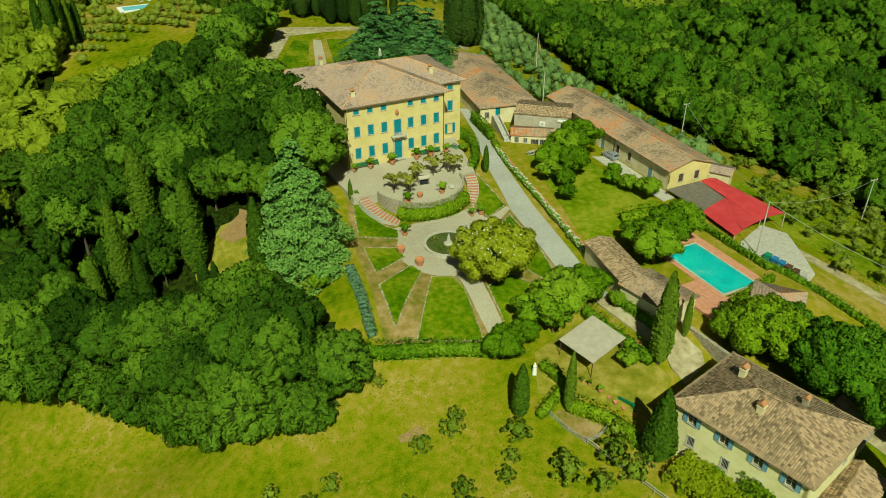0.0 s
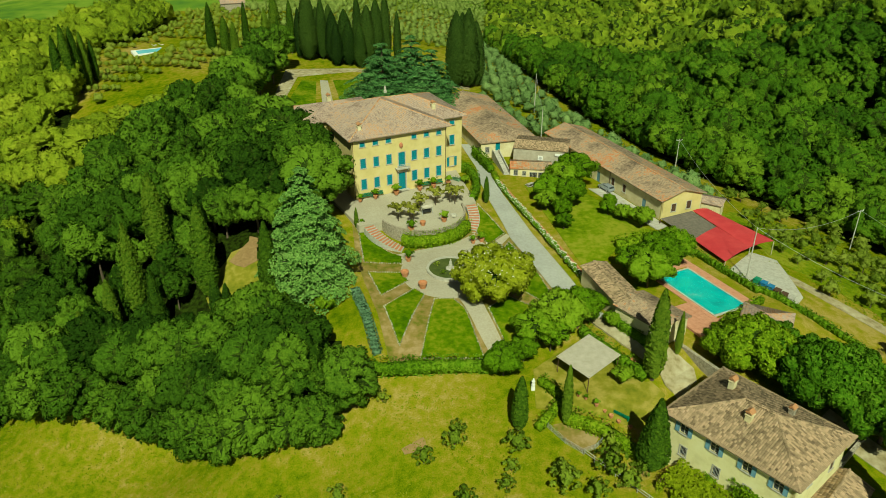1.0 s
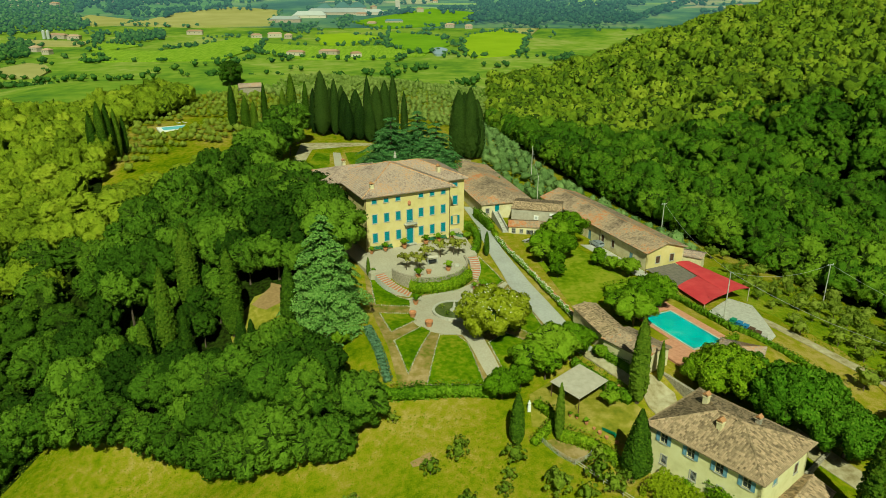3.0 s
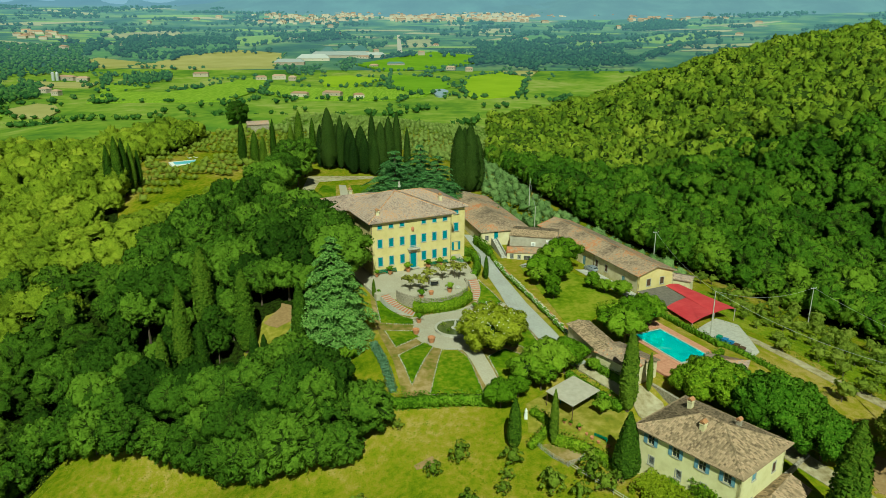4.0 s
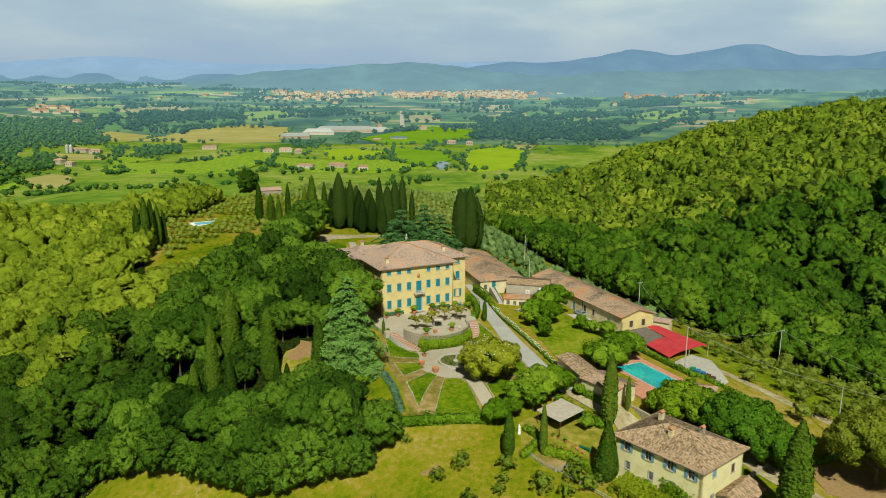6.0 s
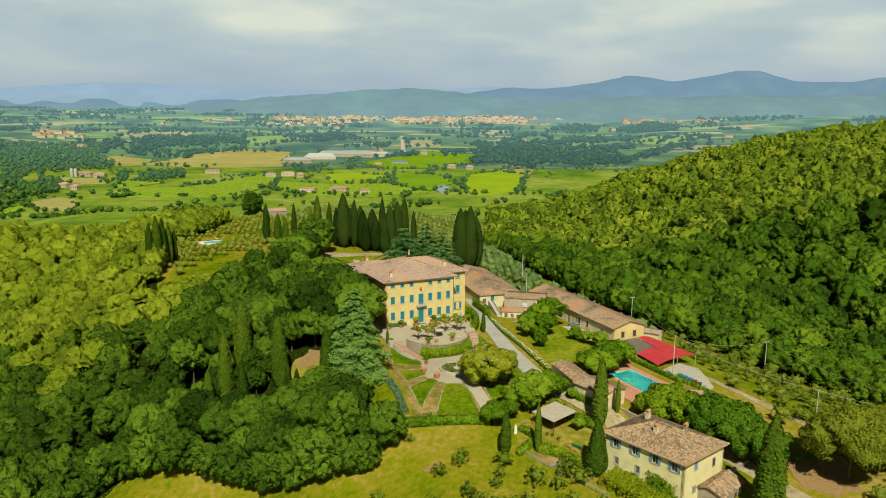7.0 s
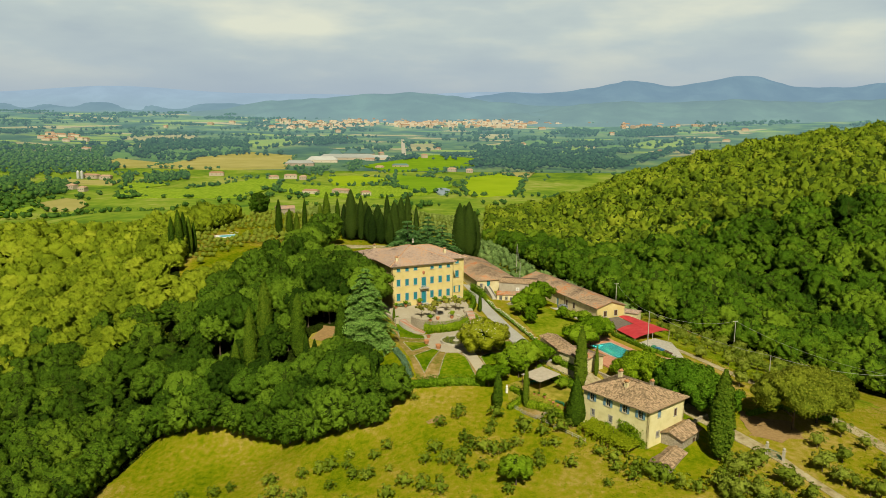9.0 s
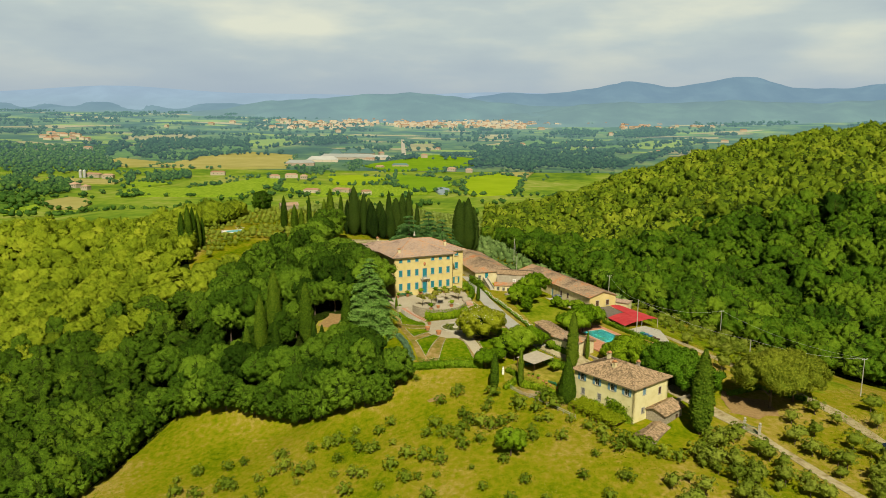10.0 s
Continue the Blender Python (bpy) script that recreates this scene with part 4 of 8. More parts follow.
def chimney(parent, x, y, z, h=1.5, w=0.8, material=M_OCHRE):
    body = part("chimney", Build().box(x - w / 2, x + w / 2, y - w / 2, y + w / 2, z - 0.8, z + h * 0.7).box(x - w * 0.62, x + w * 0.62, y - w * 0.62, y + w * 0.62, z + h * 0.7, z + h * 0.78), material, parent)
    b = Build()
    for sx in (-1, 1):
        for sy in (-1, 1):
            b.box(x + sx * w * 0.4 - 0.07, x + sx * w * 0.4 + 0.07, y + sy * w * 0.4 - 0.07, y + sy * w * 0.4 + 0.07, z + h * 0.78, z + h)
    b.add([(x - w * 0.65, y - w * 0.65, z + h), (x + w * 0.65, y - w * 0.65, z + h), (x + w * 0.65, y + w * 0.65, z + h), (x - w * 0.65, y + w * 0.65, z + h), (x, y - w * 0.65, z + h + 0.4), (x, y + w * 0.65, z + h + 0.4)],
          [(3, 2, 1, 0), (0, 1, 4), (2, 3, 5), (1, 2, 5, 4), (3, 0, 4, 5)])
    part("chimney_cap", b, M_RIDGE, body)


def window(parent, x0, x1, z0, z1, y=0.0, shutters="closed", material=M_TEAL, trim=M_TRIM, bars=2):
    """A window in a wall whose face is y: stone surround, sill, pane and two slatted shutters."""
    t = 0.16
    w = part("window", Build().box(x0 - t, x0, y - 0.05, y + 0.12, z0 - t, z1 + t).box(x1, x1 + t, y - 0.05, y + 0.12, z0 - t, z1 + t).box(x0, x1, y - 0.05, y + 0.12, z1, z1 + t), trim, parent)
    part("sill", Build().box(x0 - t - 0.05, x1 + t + 0.05, y - 0.14, y + 0.12, z0 - t, z0), trim, w)
    part("pane", Build().box(x0, x1, y + 0.22, y + 0.25, z0, z1), M_GLASS, w)
    fr = Build().box(x0, x1, y + 0.17, y + 0.22, (z0 + z1) / 2 - 0.03, (z0 + z1) / 2 + 0.03).box((x0 + x1) / 2 - 0.04, (x0 + x1) / 2 + 0.04, y + 0.17, y + 0.22, z0, z1)
    part("window_frame", fr, M_WHITE if shutters != "bars" else M_BROWN, w)
    if shutters == "bars":
        g = Build()
        for i in range(1, 5):
            g.box(x0 + (x1 - x0) * i / 5 - 0.02, x0 + (x1 - x0) * i / 5 + 0.02, y + 0.05, y + 0.09, z0, z1)
        part("grille", g, M_STEEL, w)
        return w
    half = (x1 - x0) / 2
    for side in (0, 1):
        s = Build()
        if shutters == "closed":
            a, c, yy = x0 + side * half + 0.01, x0 + (side + 1) * half - 0.01, y + 0.04
        else:
            a, c, yy = (x0 - half - 0.05, x0 - 0.05, y - 0.1) if side == 0 else (x1 + 0.05, x1 + half + 0.05, y - 0.1)
        s.box(a, a + 0.07, yy - 0.03, yy + 0.03, z0, z1).box(c - 0.07, c, yy - 0.03, yy + 0.03, z0, z1)
        n = max(4, int((z1 - z0) / 0.16))
        for i in range(n):
            q = z0 + (z1 - z0) * i / n
            s.add([(a + 0.07, yy - 0.035, q), (c - 0.07, yy - 0.035, q), (c - 0.07, yy + 0.02, q + (z1 - z0) / n * 0.95), (a + 0.07, yy + 0.02, q + (z1 - z0) / n * 0.95)], [(0, 1, 2, 3)])
        part("shutter", s, material, w)
    return w


def site(x, y, z, turn):
    return pose(x, y, z, 0, 0, turn)


# villa
rng = np.random.default_rng(1)
villa = thing("villa", site(VILLA[0], VILLA[1], VILLA_Z, VILLA[2]), "three-storey yellow stucco villa with teal shutters and tiled hipped roofs", "house")
EAVE = 13.0
bays = [2.3 + 2.95 * i for i in range(7)]
opens = []
for i, x in enumerate(bays):
    if i != 3:
        opens += [(x - 0.58, x + 0.58, 1.7, 3.95), (x - 0.58, x + 0.58, 6.45, 8.55), (x - 0.55, x + 0.55, 11.2, 12.15)]
opens += [(bays[3] - 0.8, bays[3] + 0.8, 0.0, 4.0), (bays[3] - 0.75, bays[3] + 0.75, 5.5, 8.6)]
front = part("front_wall", wall_build(21.9, -1.2, EAVE, 0.4, opens), M_YELLOW, villa)
for i, x in enumerate(bays):
    if i == 3:
        continue
    window(villa, x - 0.58, x + 0.58, 1.7, 3.95)
    window(villa, x - 0.58, x + 0.58, 6.45, 8.55)
    window(villa, x - 0.55, x + 0.55, 11.2, 12.15)
part("wing", Build().box(0, 21.9, 0.4, 22, -1.2, EAVE), M_YELLOW, villa)
part("wing", Build().box(21.8, 28.4, 5.1, 23, -1.2, EAVE - 0.1), M_YELLOW, villa)
part("wing", Build().box(-4.1, 0.1, 14.8, 27, -1.2, EAVE - 0.1), M_YELLOW, villa)
d = bays[3]
arch = [(d + 0.8 * math.cos(a), 3.4 + 0.6 * math.sin(a)) for a in np.linspace(0, math.pi, 9)]
door = part("door", Build().box(d - 0.8, d - 0.02, 0.1, 0.2, 0, 3.4).box(d + 0.02, d + 0.8, 0.1, 0.2, 0, 3.4).add([(x, yy, z) for yy in (0.1, 0.2) for x, z in arch], [tuple(range(9)), tuple(reversed(range(9, 18)))]), M_TEAL, villa, "arched teal double door")
part("door_surround", Build().box(d - 1.1, d - 0.8, -0.08, 0.12, 0, 4.0).box(d + 0.8, d + 1.1, -0.08, 0.12, 0, 4.0).box(d - 1.1, d + 1.1, -0.08, 0.12, 4.0, 4.3), M_TRIM, door)
part("step", Build().box(d - 1.5, d + 1.5, -0.7, 0, -0.15, 0.12), M_TRIM, villa)
bal = part("balcony", Build().box(d - 1.6, d + 1.6, -1.05, 0, 5.05, 5.28).box(d - 1.3, d - 1.05, -0.8, 0, 4.6, 5.05).box(d + 1.05, d + 1.3, -0.8, 0, 4.6, 5.05), M_TRIM, villa, "small stone balcony over the door")
rail = Build().box(d - 1.55, d + 1.55, -1.02, -0.96, 6.15, 6.22)
for i in range(17):
    x = d - 1.5 + 3.0 * i / 16
    part("baluster", Build().box(x - 0.015, x + 0.015, -1.0, -0.97, 5.28, 6.15), M_STEEL, bal)
part("handrail", rail, M_STEEL, bal)
window(villa, d - 0.75, d + 0.75, 5.5, 8.6)
part("coat_of_arms", Build().lathe([(0.02, 0), (0.32, 0.15), (0.42, 0.5), (0.4, 0.85), (0.28, 1.1), (0.1, 1.2)], 10, (d - 0.1, -0.02, 9.6)), M_BRICK, villa, "terracotta coat of arms")
# right-hand wing, set back
for z0, z1, st in ((1.2, 3.4, "open"), (6.4, 8.6, "closed"), (11.1, 12.05, "closed")):
    window(villa, 25.2, 26.4, z0, z1, 5.1 - 0.13, st)
S, R, top = hip(4, 28.4, 5.1, 23, EAVE, 0.36, 0.9)
roof_slopes(S, R, villa, M_TILE, rng, 0.32, 0.5, name="right_roof", ridge_mat=M_RIDGE)
S, R, top = hip(-4.1, 12, 14.8, 27, EAVE, 0.3, 0.9)
roof_slopes(S, R, villa, M_TILE, rng, 0.32, 0.5, name="left_roof", ridge_mat=M_TILE)
S, R, top2 = hip(0, 21.9, 0, 23, EAVE + 0.1, 0.36, 0.9)
roof_slopes(S, R, villa, M_TILE, rng, 0.32, 0.5, name="main_roof", ridge_mat=M_RIDGE)
part("eave", Build().box(-0.5, 22.4, -0.5, 0.2, EAVE - 0.28, EAVE - 0.1).box(-0.5, 0.0, 0.2, 14.8, EAVE - 0.28, EAVE - 0.1).box(21.9, 22.4, 0.2, 5.1, EAVE - 0.28, EAVE - 0.1), M_TRIM, villa)
chimney(villa, 2.6, 2.2, EAVE + 1.0)
chimney(villa, 22.6, 8.0, EAVE + 1.3, 1.7)
chimney(villa, 3.5, 24.0, EAVE + 1.2, 1.7)
part("finial", Build().lathe([(0.35, 0), (0.4, 0.5), (0.2, 0.7), (0.28, 1.0), (0.08, 1.7)], 8, (14.2, 15.5, top2 - 0.2)), M_TRIM, villa)
for x in (0.15, 21.7):
    part("downpipe", Build().cone((x, -0.1, -0.2), (x, -0.1, EAVE - 0.3), 0.07, 0.07, 6), M_BROWN, villa)

# long barn
barn_dir = Vector((30.1 - 49.4, 182.1 - 138.3, 0)).normalized()
barn_turn = math.degrees(math.atan2(barn_dir.y, barn_dir.x))
barn = thing("barn", site(45.4, 135.4, 2.3, barn_turn), "long ochre barn with a patchy brown and red tiled gable roof", "house")
BL, BW, BE = 47.0, 10.6, 4.7
ops = [(x, x + 1.0, 1.4, 3.1) for x in (12.5, 16.8, 27.5, 33.0, 38.5)] + [(x, x + 1.3, 0.0, 2.6) for x in (5.2, 22.4)]
lw = part("long_wall", wall_build(BL, -0.8, BE, 0.4, [(BL - b, BL - a, c, e) for a, b, c, e in ops]), M_OCHRE, barn)
lw.matrix_basis = pose(BL, 0, 0, 0, 0, 180)
for a, b, c, e in ops:
    x0, x1 = BL - b, BL - a
    if e - c > 2:
        part("door", Build().box(x0, x1, 0.08, 0.16, c, e).box((x0 + x1) / 2 - 0.03, (x0 + x1) / 2 + 0.03, 0.04, 0.09, c, e), M_BLUE, lw, "pale blue door")
    else:
        window(lw, x0, x1, c, e, material=M_BROWN)
gw = part("gable_wall", wall_build(BW, -0.8, BE, 0.4, [(2.6, 3.7, 1.6, 3.3), (6.6, 7.7, 1.6, 3.3)]).add([(0, 0, BE), (BW, 0, BE), (BW / 2, 0, BE + 1.6), (0, 0.4, BE), (BW, 0.4, BE), (BW / 2, 0.4, BE + 1.6)], [(0, 1, 2), (5, 4, 3), (0, 2, 5, 3), (1, 4, 5, 2)]), M_YELLOW, barn)
gw.matrix_basis = pose(0, 0, 0, 0, 0, -90)
for a in (2.6, 6.6):
    window(gw, a, a + 1.1, 1.6, 3.3, material=M_BROWN)
part("rear_wall", Build().box(0, BL, -BW, -BW + 0.4, -0.8, BE).box(BL - 0.4, BL, -BW, -0.4, -0.8, BE), M_OCHRE, barn)
S = [[(BL + 0.4, 0.6, BE - 0.1), (-0.5, 0.6, BE - 0.1), (-0.5, -BW / 2, BE + 1.7), (BL + 0.4, -BW / 2, BE + 1.7)], [(-0.5, -BW - 0.6, BE - 0.1), (BL + 0.4, -BW - 0.6, BE - 0.1), (BL + 0.4, -BW / 2, BE + 1.7), (-0.5, -BW / 2, BE + 1.7)]]
roof_slopes(S, [((-0.5, -BW / 2, BE + 1.7), (BL + 0.4, -BW / 2, BE + 1.7))], barn, M_TILEBARN, rng, 0.3, 0.5, ridge_mat=M_RIDGE)
for x in (18.5, 36.0):
    part("downpipe", Build().cone((x, 0.1, -0.2), (x, 0.1, BE - 0.2), 0.06, 0.06, 6), M_BROWN, barn)

# farmhouse
FH_TURN = math.degrees(math.atan2(56.6 - 70.9, 41.4 - 29.3))
farm = thing("farmhouse", site(29.9, 71.0, -3.6, FH_TURN), "yellow two-storey farmhouse with a weathered tiled hipped roof", "house")
FL, FW, FE = 17.6, 13.4, 8.7
ups = [(x, x + 1.2, 6.5, 8.1) for x in (1.9, 6.4, 10.9, 15.0)]
downs = [(x, x + 0.95, 3.0, 4.5) for x in (2.4, 7.3, 11.6)]
fw = part("front_wall", wall_build(FL, -2.5, FE, 0.45, ups + downs), M_CREAM, farm)
for a, b, c, e in ups:
    window(fw, a, b, c, e, shutters="open", material=M_BLUE)
for a, b, c, e in downs:
    window(fw, a, b, c, e, shutters="bars")
ew = part("end_wall", wall_build(FW, -2.5, FE, 0.45, [(3.4, 4.4, 6.4, 8.0), (9.6, 10.5, 5.2, 6.8), (3.2, 4.2, 2.0, 3.2)]), M_CREAM, farm)
ew.matrix_basis = pose(FL, 0, 0, 0, 0, 90)
window(ew, 3.4, 4.4, 6.4, 8.0, material=M_BLUE)
window(ew, 9.6, 10.5, 5.2, 6.8, shutters="closed", material=M_BROWN)
window(ew, 3.2, 4.2, 2.0, 3.2, shutters="bars")
part("rear_wall", Build().box(0, FL, FW - 0.45, FW, -2.5, FE).box(0, 0.45, 0.45, FW - 0.45, -2.5, FE), M_CREAM, farm)
S, R, top = hip(0, FL, 0, FW, FE, 0.36, 0.7)
roof_slopes(S, R, farm, M_TILEGREY, rng, 0.3, 0.46, single=300)
chimney(farm, 3.6, 8.6, FE + 1.8, 1.5, 0.8)
chimney(farm, 8.6, 4.2, FE + 1.6, 1.6, 0.8)
chimney(farm, 11.5, 9.6, FE + 1.6, 1.3, 0.7, M_STONE)


def small_house(name, label, x, y, z, turn, lx, ly, h, slope, wall, tiles, ends=(0, 0), over=0.4, ops=(), below=1.0, w=0.27, door=M_BROWN):
    t = thing(name, site(x, y, z, turn), label, "house")
    fwall = part("front_wall", wall_build(lx, -below, h, 0.3, list(ops)), wall, t)
    for o in ops:
        if o[3] - o[2] > 1.9:
            part("door", Build().box(o[0], o[1], 0.08, 0.15, o[2], o[3]), door, fwall)
        else:
            window(fwall, *o, shutters="bars")
    b = Build().box(0, lx, ly - 0.3, ly, -below, h).box(0, 0.3, 0.3, ly - 0.3, -below, h).box(lx - 0.3, lx, 0.3, ly - 0.3, -below, h)
    S, R, zr = hip(0, lx, 0, ly, h, slope, over, ends)
    for k, q in ((0, 0.0), (1, 1.0)):
        if not ends[k]:
            if lx + 2 * over >= ly + 2 * over:
                xx = (0.0, 0.3) if k == 0 else (lx - 0.3, lx)
                b.add([(xx[0], 0, h), (xx[0], ly, h), (xx[0], ly / 2, zr - 0.2), (xx[1], 0, h), (xx[1], ly, h), (xx[1], ly / 2, zr - 0.2)], [(0, 2, 1), (3, 4, 5), (0, 3, 5, 2), (1, 2, 5, 4)])
            else:
                yy = (0.0, 0.3) if k == 0 else (ly - 0.3, ly)
                b.add([(0, yy[0], h), (lx, yy[0], h), (lx / 2, yy[0], zr - 0.2), (0, yy[1], h), (lx, yy[1], h), (lx / 2, yy[1], zr - 0.2)], [(0, 1, 2), (5, 4, 3), (0, 2, 5, 3), (1, 4, 5, 2)])
    part("shell", b, wall, t)
    roof_slopes(S, R, t, tiles, rng, w, 0.5)
    return t

# annexes between villa and barn
small_house("annex_house", "long plastered annex with a weathered tiled roof behind the villa", 8.8, 166.6, 4.4, 16, 14.2, 38, 3.9, 0.26, M_OCHRE, M_TILEBARN, (1, 0), ops=[(1.2, 2.1, 1.2, 2.6), (3.8, 5.0, 1.5, 3.6)], w=0.3, door=M_TEAL)
small_house("grey_annex", "grey rendered annex with a low tiled roof", 16.4, 162.0, 4.0, -13, 12.6, 8.5, 4.9, 0.1, M_GREYST, M_TILEGREY, (0, 0), over=0.2, w=0.3)
small_house("lean_to", "low plastered lean-to with a tiled roof and garage openings", 15.3, 156.4, 3.4, -6, 9.4, 5.2, 2.4, 0.2, M_OCHRE, M_TILEBARN, (0, 0), over=0.2, ops=[(0.9, 1.7, 0.6, 1.9), (2.9, 3.6, 0.6, 1.7), (4.6, 6.2, 0.0, 1.5), (6.6, 8.4, 0.0, 1.5)], w=0.3)
st = thing("outside_stair", site(14.6, 156.6, 3.95, 12.7), "outside stone stair climbing to a teal door", "stair")
for i in range(12):
    part("step", Build().box(-0.65, 0.65, 0.82 * i, 0.82 * i + 0.82, -0.6, 0.17 * (i + 1)), M_CONC, st)
part("landing", Build().box(-0.65, 0.8, 9.84, 11.4, -0.6, 2.04), M_CONC, st)
for x in (-0.85, 0.65):
    part("parapet", Build().add([(x, 0, -0.5), (x, 9.84, -0.5), (x, 9.84, 2.9), (x, 0, 0.9), (x + 0.2, 0, -0.5), (x + 0.2, 9.84, -0.5), (x + 0.2, 9.84, 2.9), (x + 0.2, 0, 0.9)], [(3, 2, 1, 0), (4, 5, 6, 7), (3, 7, 6, 2), (0, 4, 7, 3), (1, 2, 6, 5)]), M_CONC, st)
sg = thing("wall_sign", site(26.0, 159.55, 7.6, -13), "plain white sign on the grey annex wall", "sign")
part("board", Build().box(0, 2.2, -0.06, 0, 0, 0.6), M_MARBLE, sg)
ac = thing("air_conditioner", site(22.2, 160.95, 6.2, -14), "white air-conditioning unit on the grey annex wall", "appliance")
part("case", Build().box(0, 1.2, -0.45, 0, 0, 1.1), M_MARBLE, ac)
part("fan_grille", Build().lathe([(0.36, 0), (0.36, 0.03), (0.1, 0.05)], 12), M_STEEL, ac).matrix_basis = pose(0.6, -0.45, 0.55, 90)

# sheds by the pool
small_house("pool_shed", "long low shed with weathered tiles above the drive", 24.6, 109.9, 1.9, -73.5, 12.9, 4.6, 3.6, 0.2, M_OCHRE, M_TILEGREY, (0, 0), over=0.3, below=1.4)
small_house("changing_house", "low ochre changing house with tiled roof beside the pool", 28.1, 97.4, 1.6, -53.5, 9.3, 6.6, 3.7, 0.24, M_OCHRE, M_TILEBARN, (0, 0), over=0.4, below=1.8)
small_house("pool_hut", "small hut with an old tiled hipped roof", 48.3, 95.0, 1.2, -27, 7.0, 6.4, 2.0, 0.25, M_OCHRE, M_TILE, (1, 1), over=0.5)
small_house("garage_lean_to", "small tiled lean-to behind the barn", 54.2, 141.2, 2.0, -30, 5.5, 4, 2.4, 0.2, M_OCHRE, M_TILE, (0, 0), over=0.3)
small_house("farm_outbuilding", "stone outbuilding with a tiled roof below the farmhouse", 48.6, 57.5, -4.6, 46, 8.2, 5.6, 3.4, 0.34, M_STONE, M_TILEGREY, (0, 0), over=0.5, ops=[(5.2, 6.4, 0.0, 2.1)], below=1.5)
small_house("low_shed", "low tiled shed overgrown with ivy", 44.2, 49.8, -5.6, 53, 8.6, 4.4, 1.9, 0.3, M_STONE, M_TILEGREY, (0, 0), over=0.3, below=1.5)
small_house("far_cottage", "dark tiled cottage among the trees", -108, 366, gz(-105, 368) - 0.2, 20, 11, 7, 4.5, 0.35, M_STONE, M_TILE, (0, 0))

# red canopy, grey roof and concrete yard
red = thing("red_canopy", site(0, 0, 0, 0), "large red fabric canopy on steel posts over the yard", "canopy")
A, B, C, D = Vector((49.5, 125.2, 3.0)), Vector((56.2, 138.7, 3.6)), Vector((65.0, 124.3, 3.2)), Vector((52.8, 116.4, 2.9))
mab, mdc, inner_end = Vector((55.7, 130.4, 3.35)), Vector((59.4, 121.8, 3.1)), Vector((52.6, 137.2, 3.75))
for n_, (p, q, r, s) in enumerate(((A, mab, mdc, D), (inner_end, B, C, mdc))):
    g = Build()
    N = 8
    for i in range(N + 1):
        for j in range(N + 1):
            w = p.lerp(q, i / N).lerp(s.lerp(r, i / N), j / N)
            g.v.append((w.x, w.y, w.z + 0.22 * math.sin(math.pi * i / N) + 0.03 * math.sin(7 * i + 3 * j)))
    for i in range(N):
        for j in range(N):
            k = i * (N + 1) + j
            g.f.append((k, k + N + 1, k + N + 2, k + 1))
    o = part("canvas", g, M_RED, red)
    o.modifiers.new("thickness", "SOLIDIFY").thickness = 0.05
for p in (A, B, C, D, mab, mdc):
    part("post", Build().cone((p.x, p.y, gz(p.x, p.y) - 0.3), (p.x, p.y, p.z), 0.08, 0.08, 8), M_WHITE, red)
gr = thing("timber_shelter", site(0, 0, 0, 0), "dark plank-roofed shelter against the barn gable", "shelter")
P0, P1, P2, P3 = Vector((44.9, 133.6, 3.55)), Vector((52.5, 137.3, 3.6)), Vector((55.6, 130.4, 3.2)), Vector((49.6, 125.5, 2.95))
for i in range(12):
    a, c = P0.lerp(P3, i / 12), P1.lerp(P2, i / 12)
    a2, c2 = P0.lerp(P3, (i + 0.94) / 12), P1.lerp(P2, (i + 0.94) / 12)
    h = Vector((0, 0, 0.09))
    part("plank", Build().add([a, c, c2, a2, a + h, c + h, c2 + h, a2 + h], [(3, 2, 1, 0), (4, 5, 6, 7), (0, 1, 5, 4), (1, 2, 6, 5), (2, 3, 7, 6), (3, 0, 4, 7)]), M_GREYROOF, gr)
for p in (P0, P1, P2, P3):
    part("post", Build().box(p.x - 0.1, p.x + 0.1, p.y - 0.1, p.y + 0.1, gz(p.x, p.y) - 0.3, p.z), M_BROWN, gr)


# ---- garden surfaces ----
def spread(poly, rough, seed):
    """The same outline with uneven edges."""
    r, out = np.random.default_rng(seed), []
    for i, (x0, y0) in enumerate(poly):
        x1, y1 = poly[(i + 1) % len(poly)]
        k = max(1, int(math.hypot(x1 - x0, y1 - y0) / 2.0))
        out += [(x0 + (x1 - x0) * j / k + r.normal(0, rough), y0 + (y1 - y0) * j / k + r.normal(0, rough)) for j in range(k)]
    return out


def drape(poly, lift, material, name, parent=None, label="", step=2.0, depth=0.25):
    """A sheet over the ground inside a plan polygon, with a skirt into the soil."""
    bm = bmesh.new()
    f = bm.faces.new([bm.verts.new((x, y, 0)) for x, y in poly])
    f.normal_update()
    if f.normal.z < 0:
        f.normal_flip()
    bmesh.ops.triangulate(bm, faces=bm.faces[:])
    for _ in range(7):
        long = [e for e in bm.edges if e.calc_length() > step]
        if not long:
            break
        bmesh.ops.subdivide_edges(bm, edges=long, cuts=1)
        bmesh.ops.triangulate(bm, faces=bm.faces[:])
    vs = bm.verts[:]
    zs = ground([v.co.x for v in vs], [v.co.y for v in vs])
    for v, z in zip(vs, zs):
        v.co.z = z + lift
    rim = [e for e in bm.edges if e.is_boundary]
    ex = bmesh.ops.extrude_edge_only(bm, edges=rim)["geom"]
    for v in ex:
        if isinstance(v, bmesh.types.BMVert):
            v.co.z -= depth
    me = bpy.data.meshes.new(name)
    bm.to_mesh(me)
    bm.free()
    me.materials.append(material)
    ob = new(name, me)
    if parent:
        ob.parent = parent
    return tagged(ob, label)


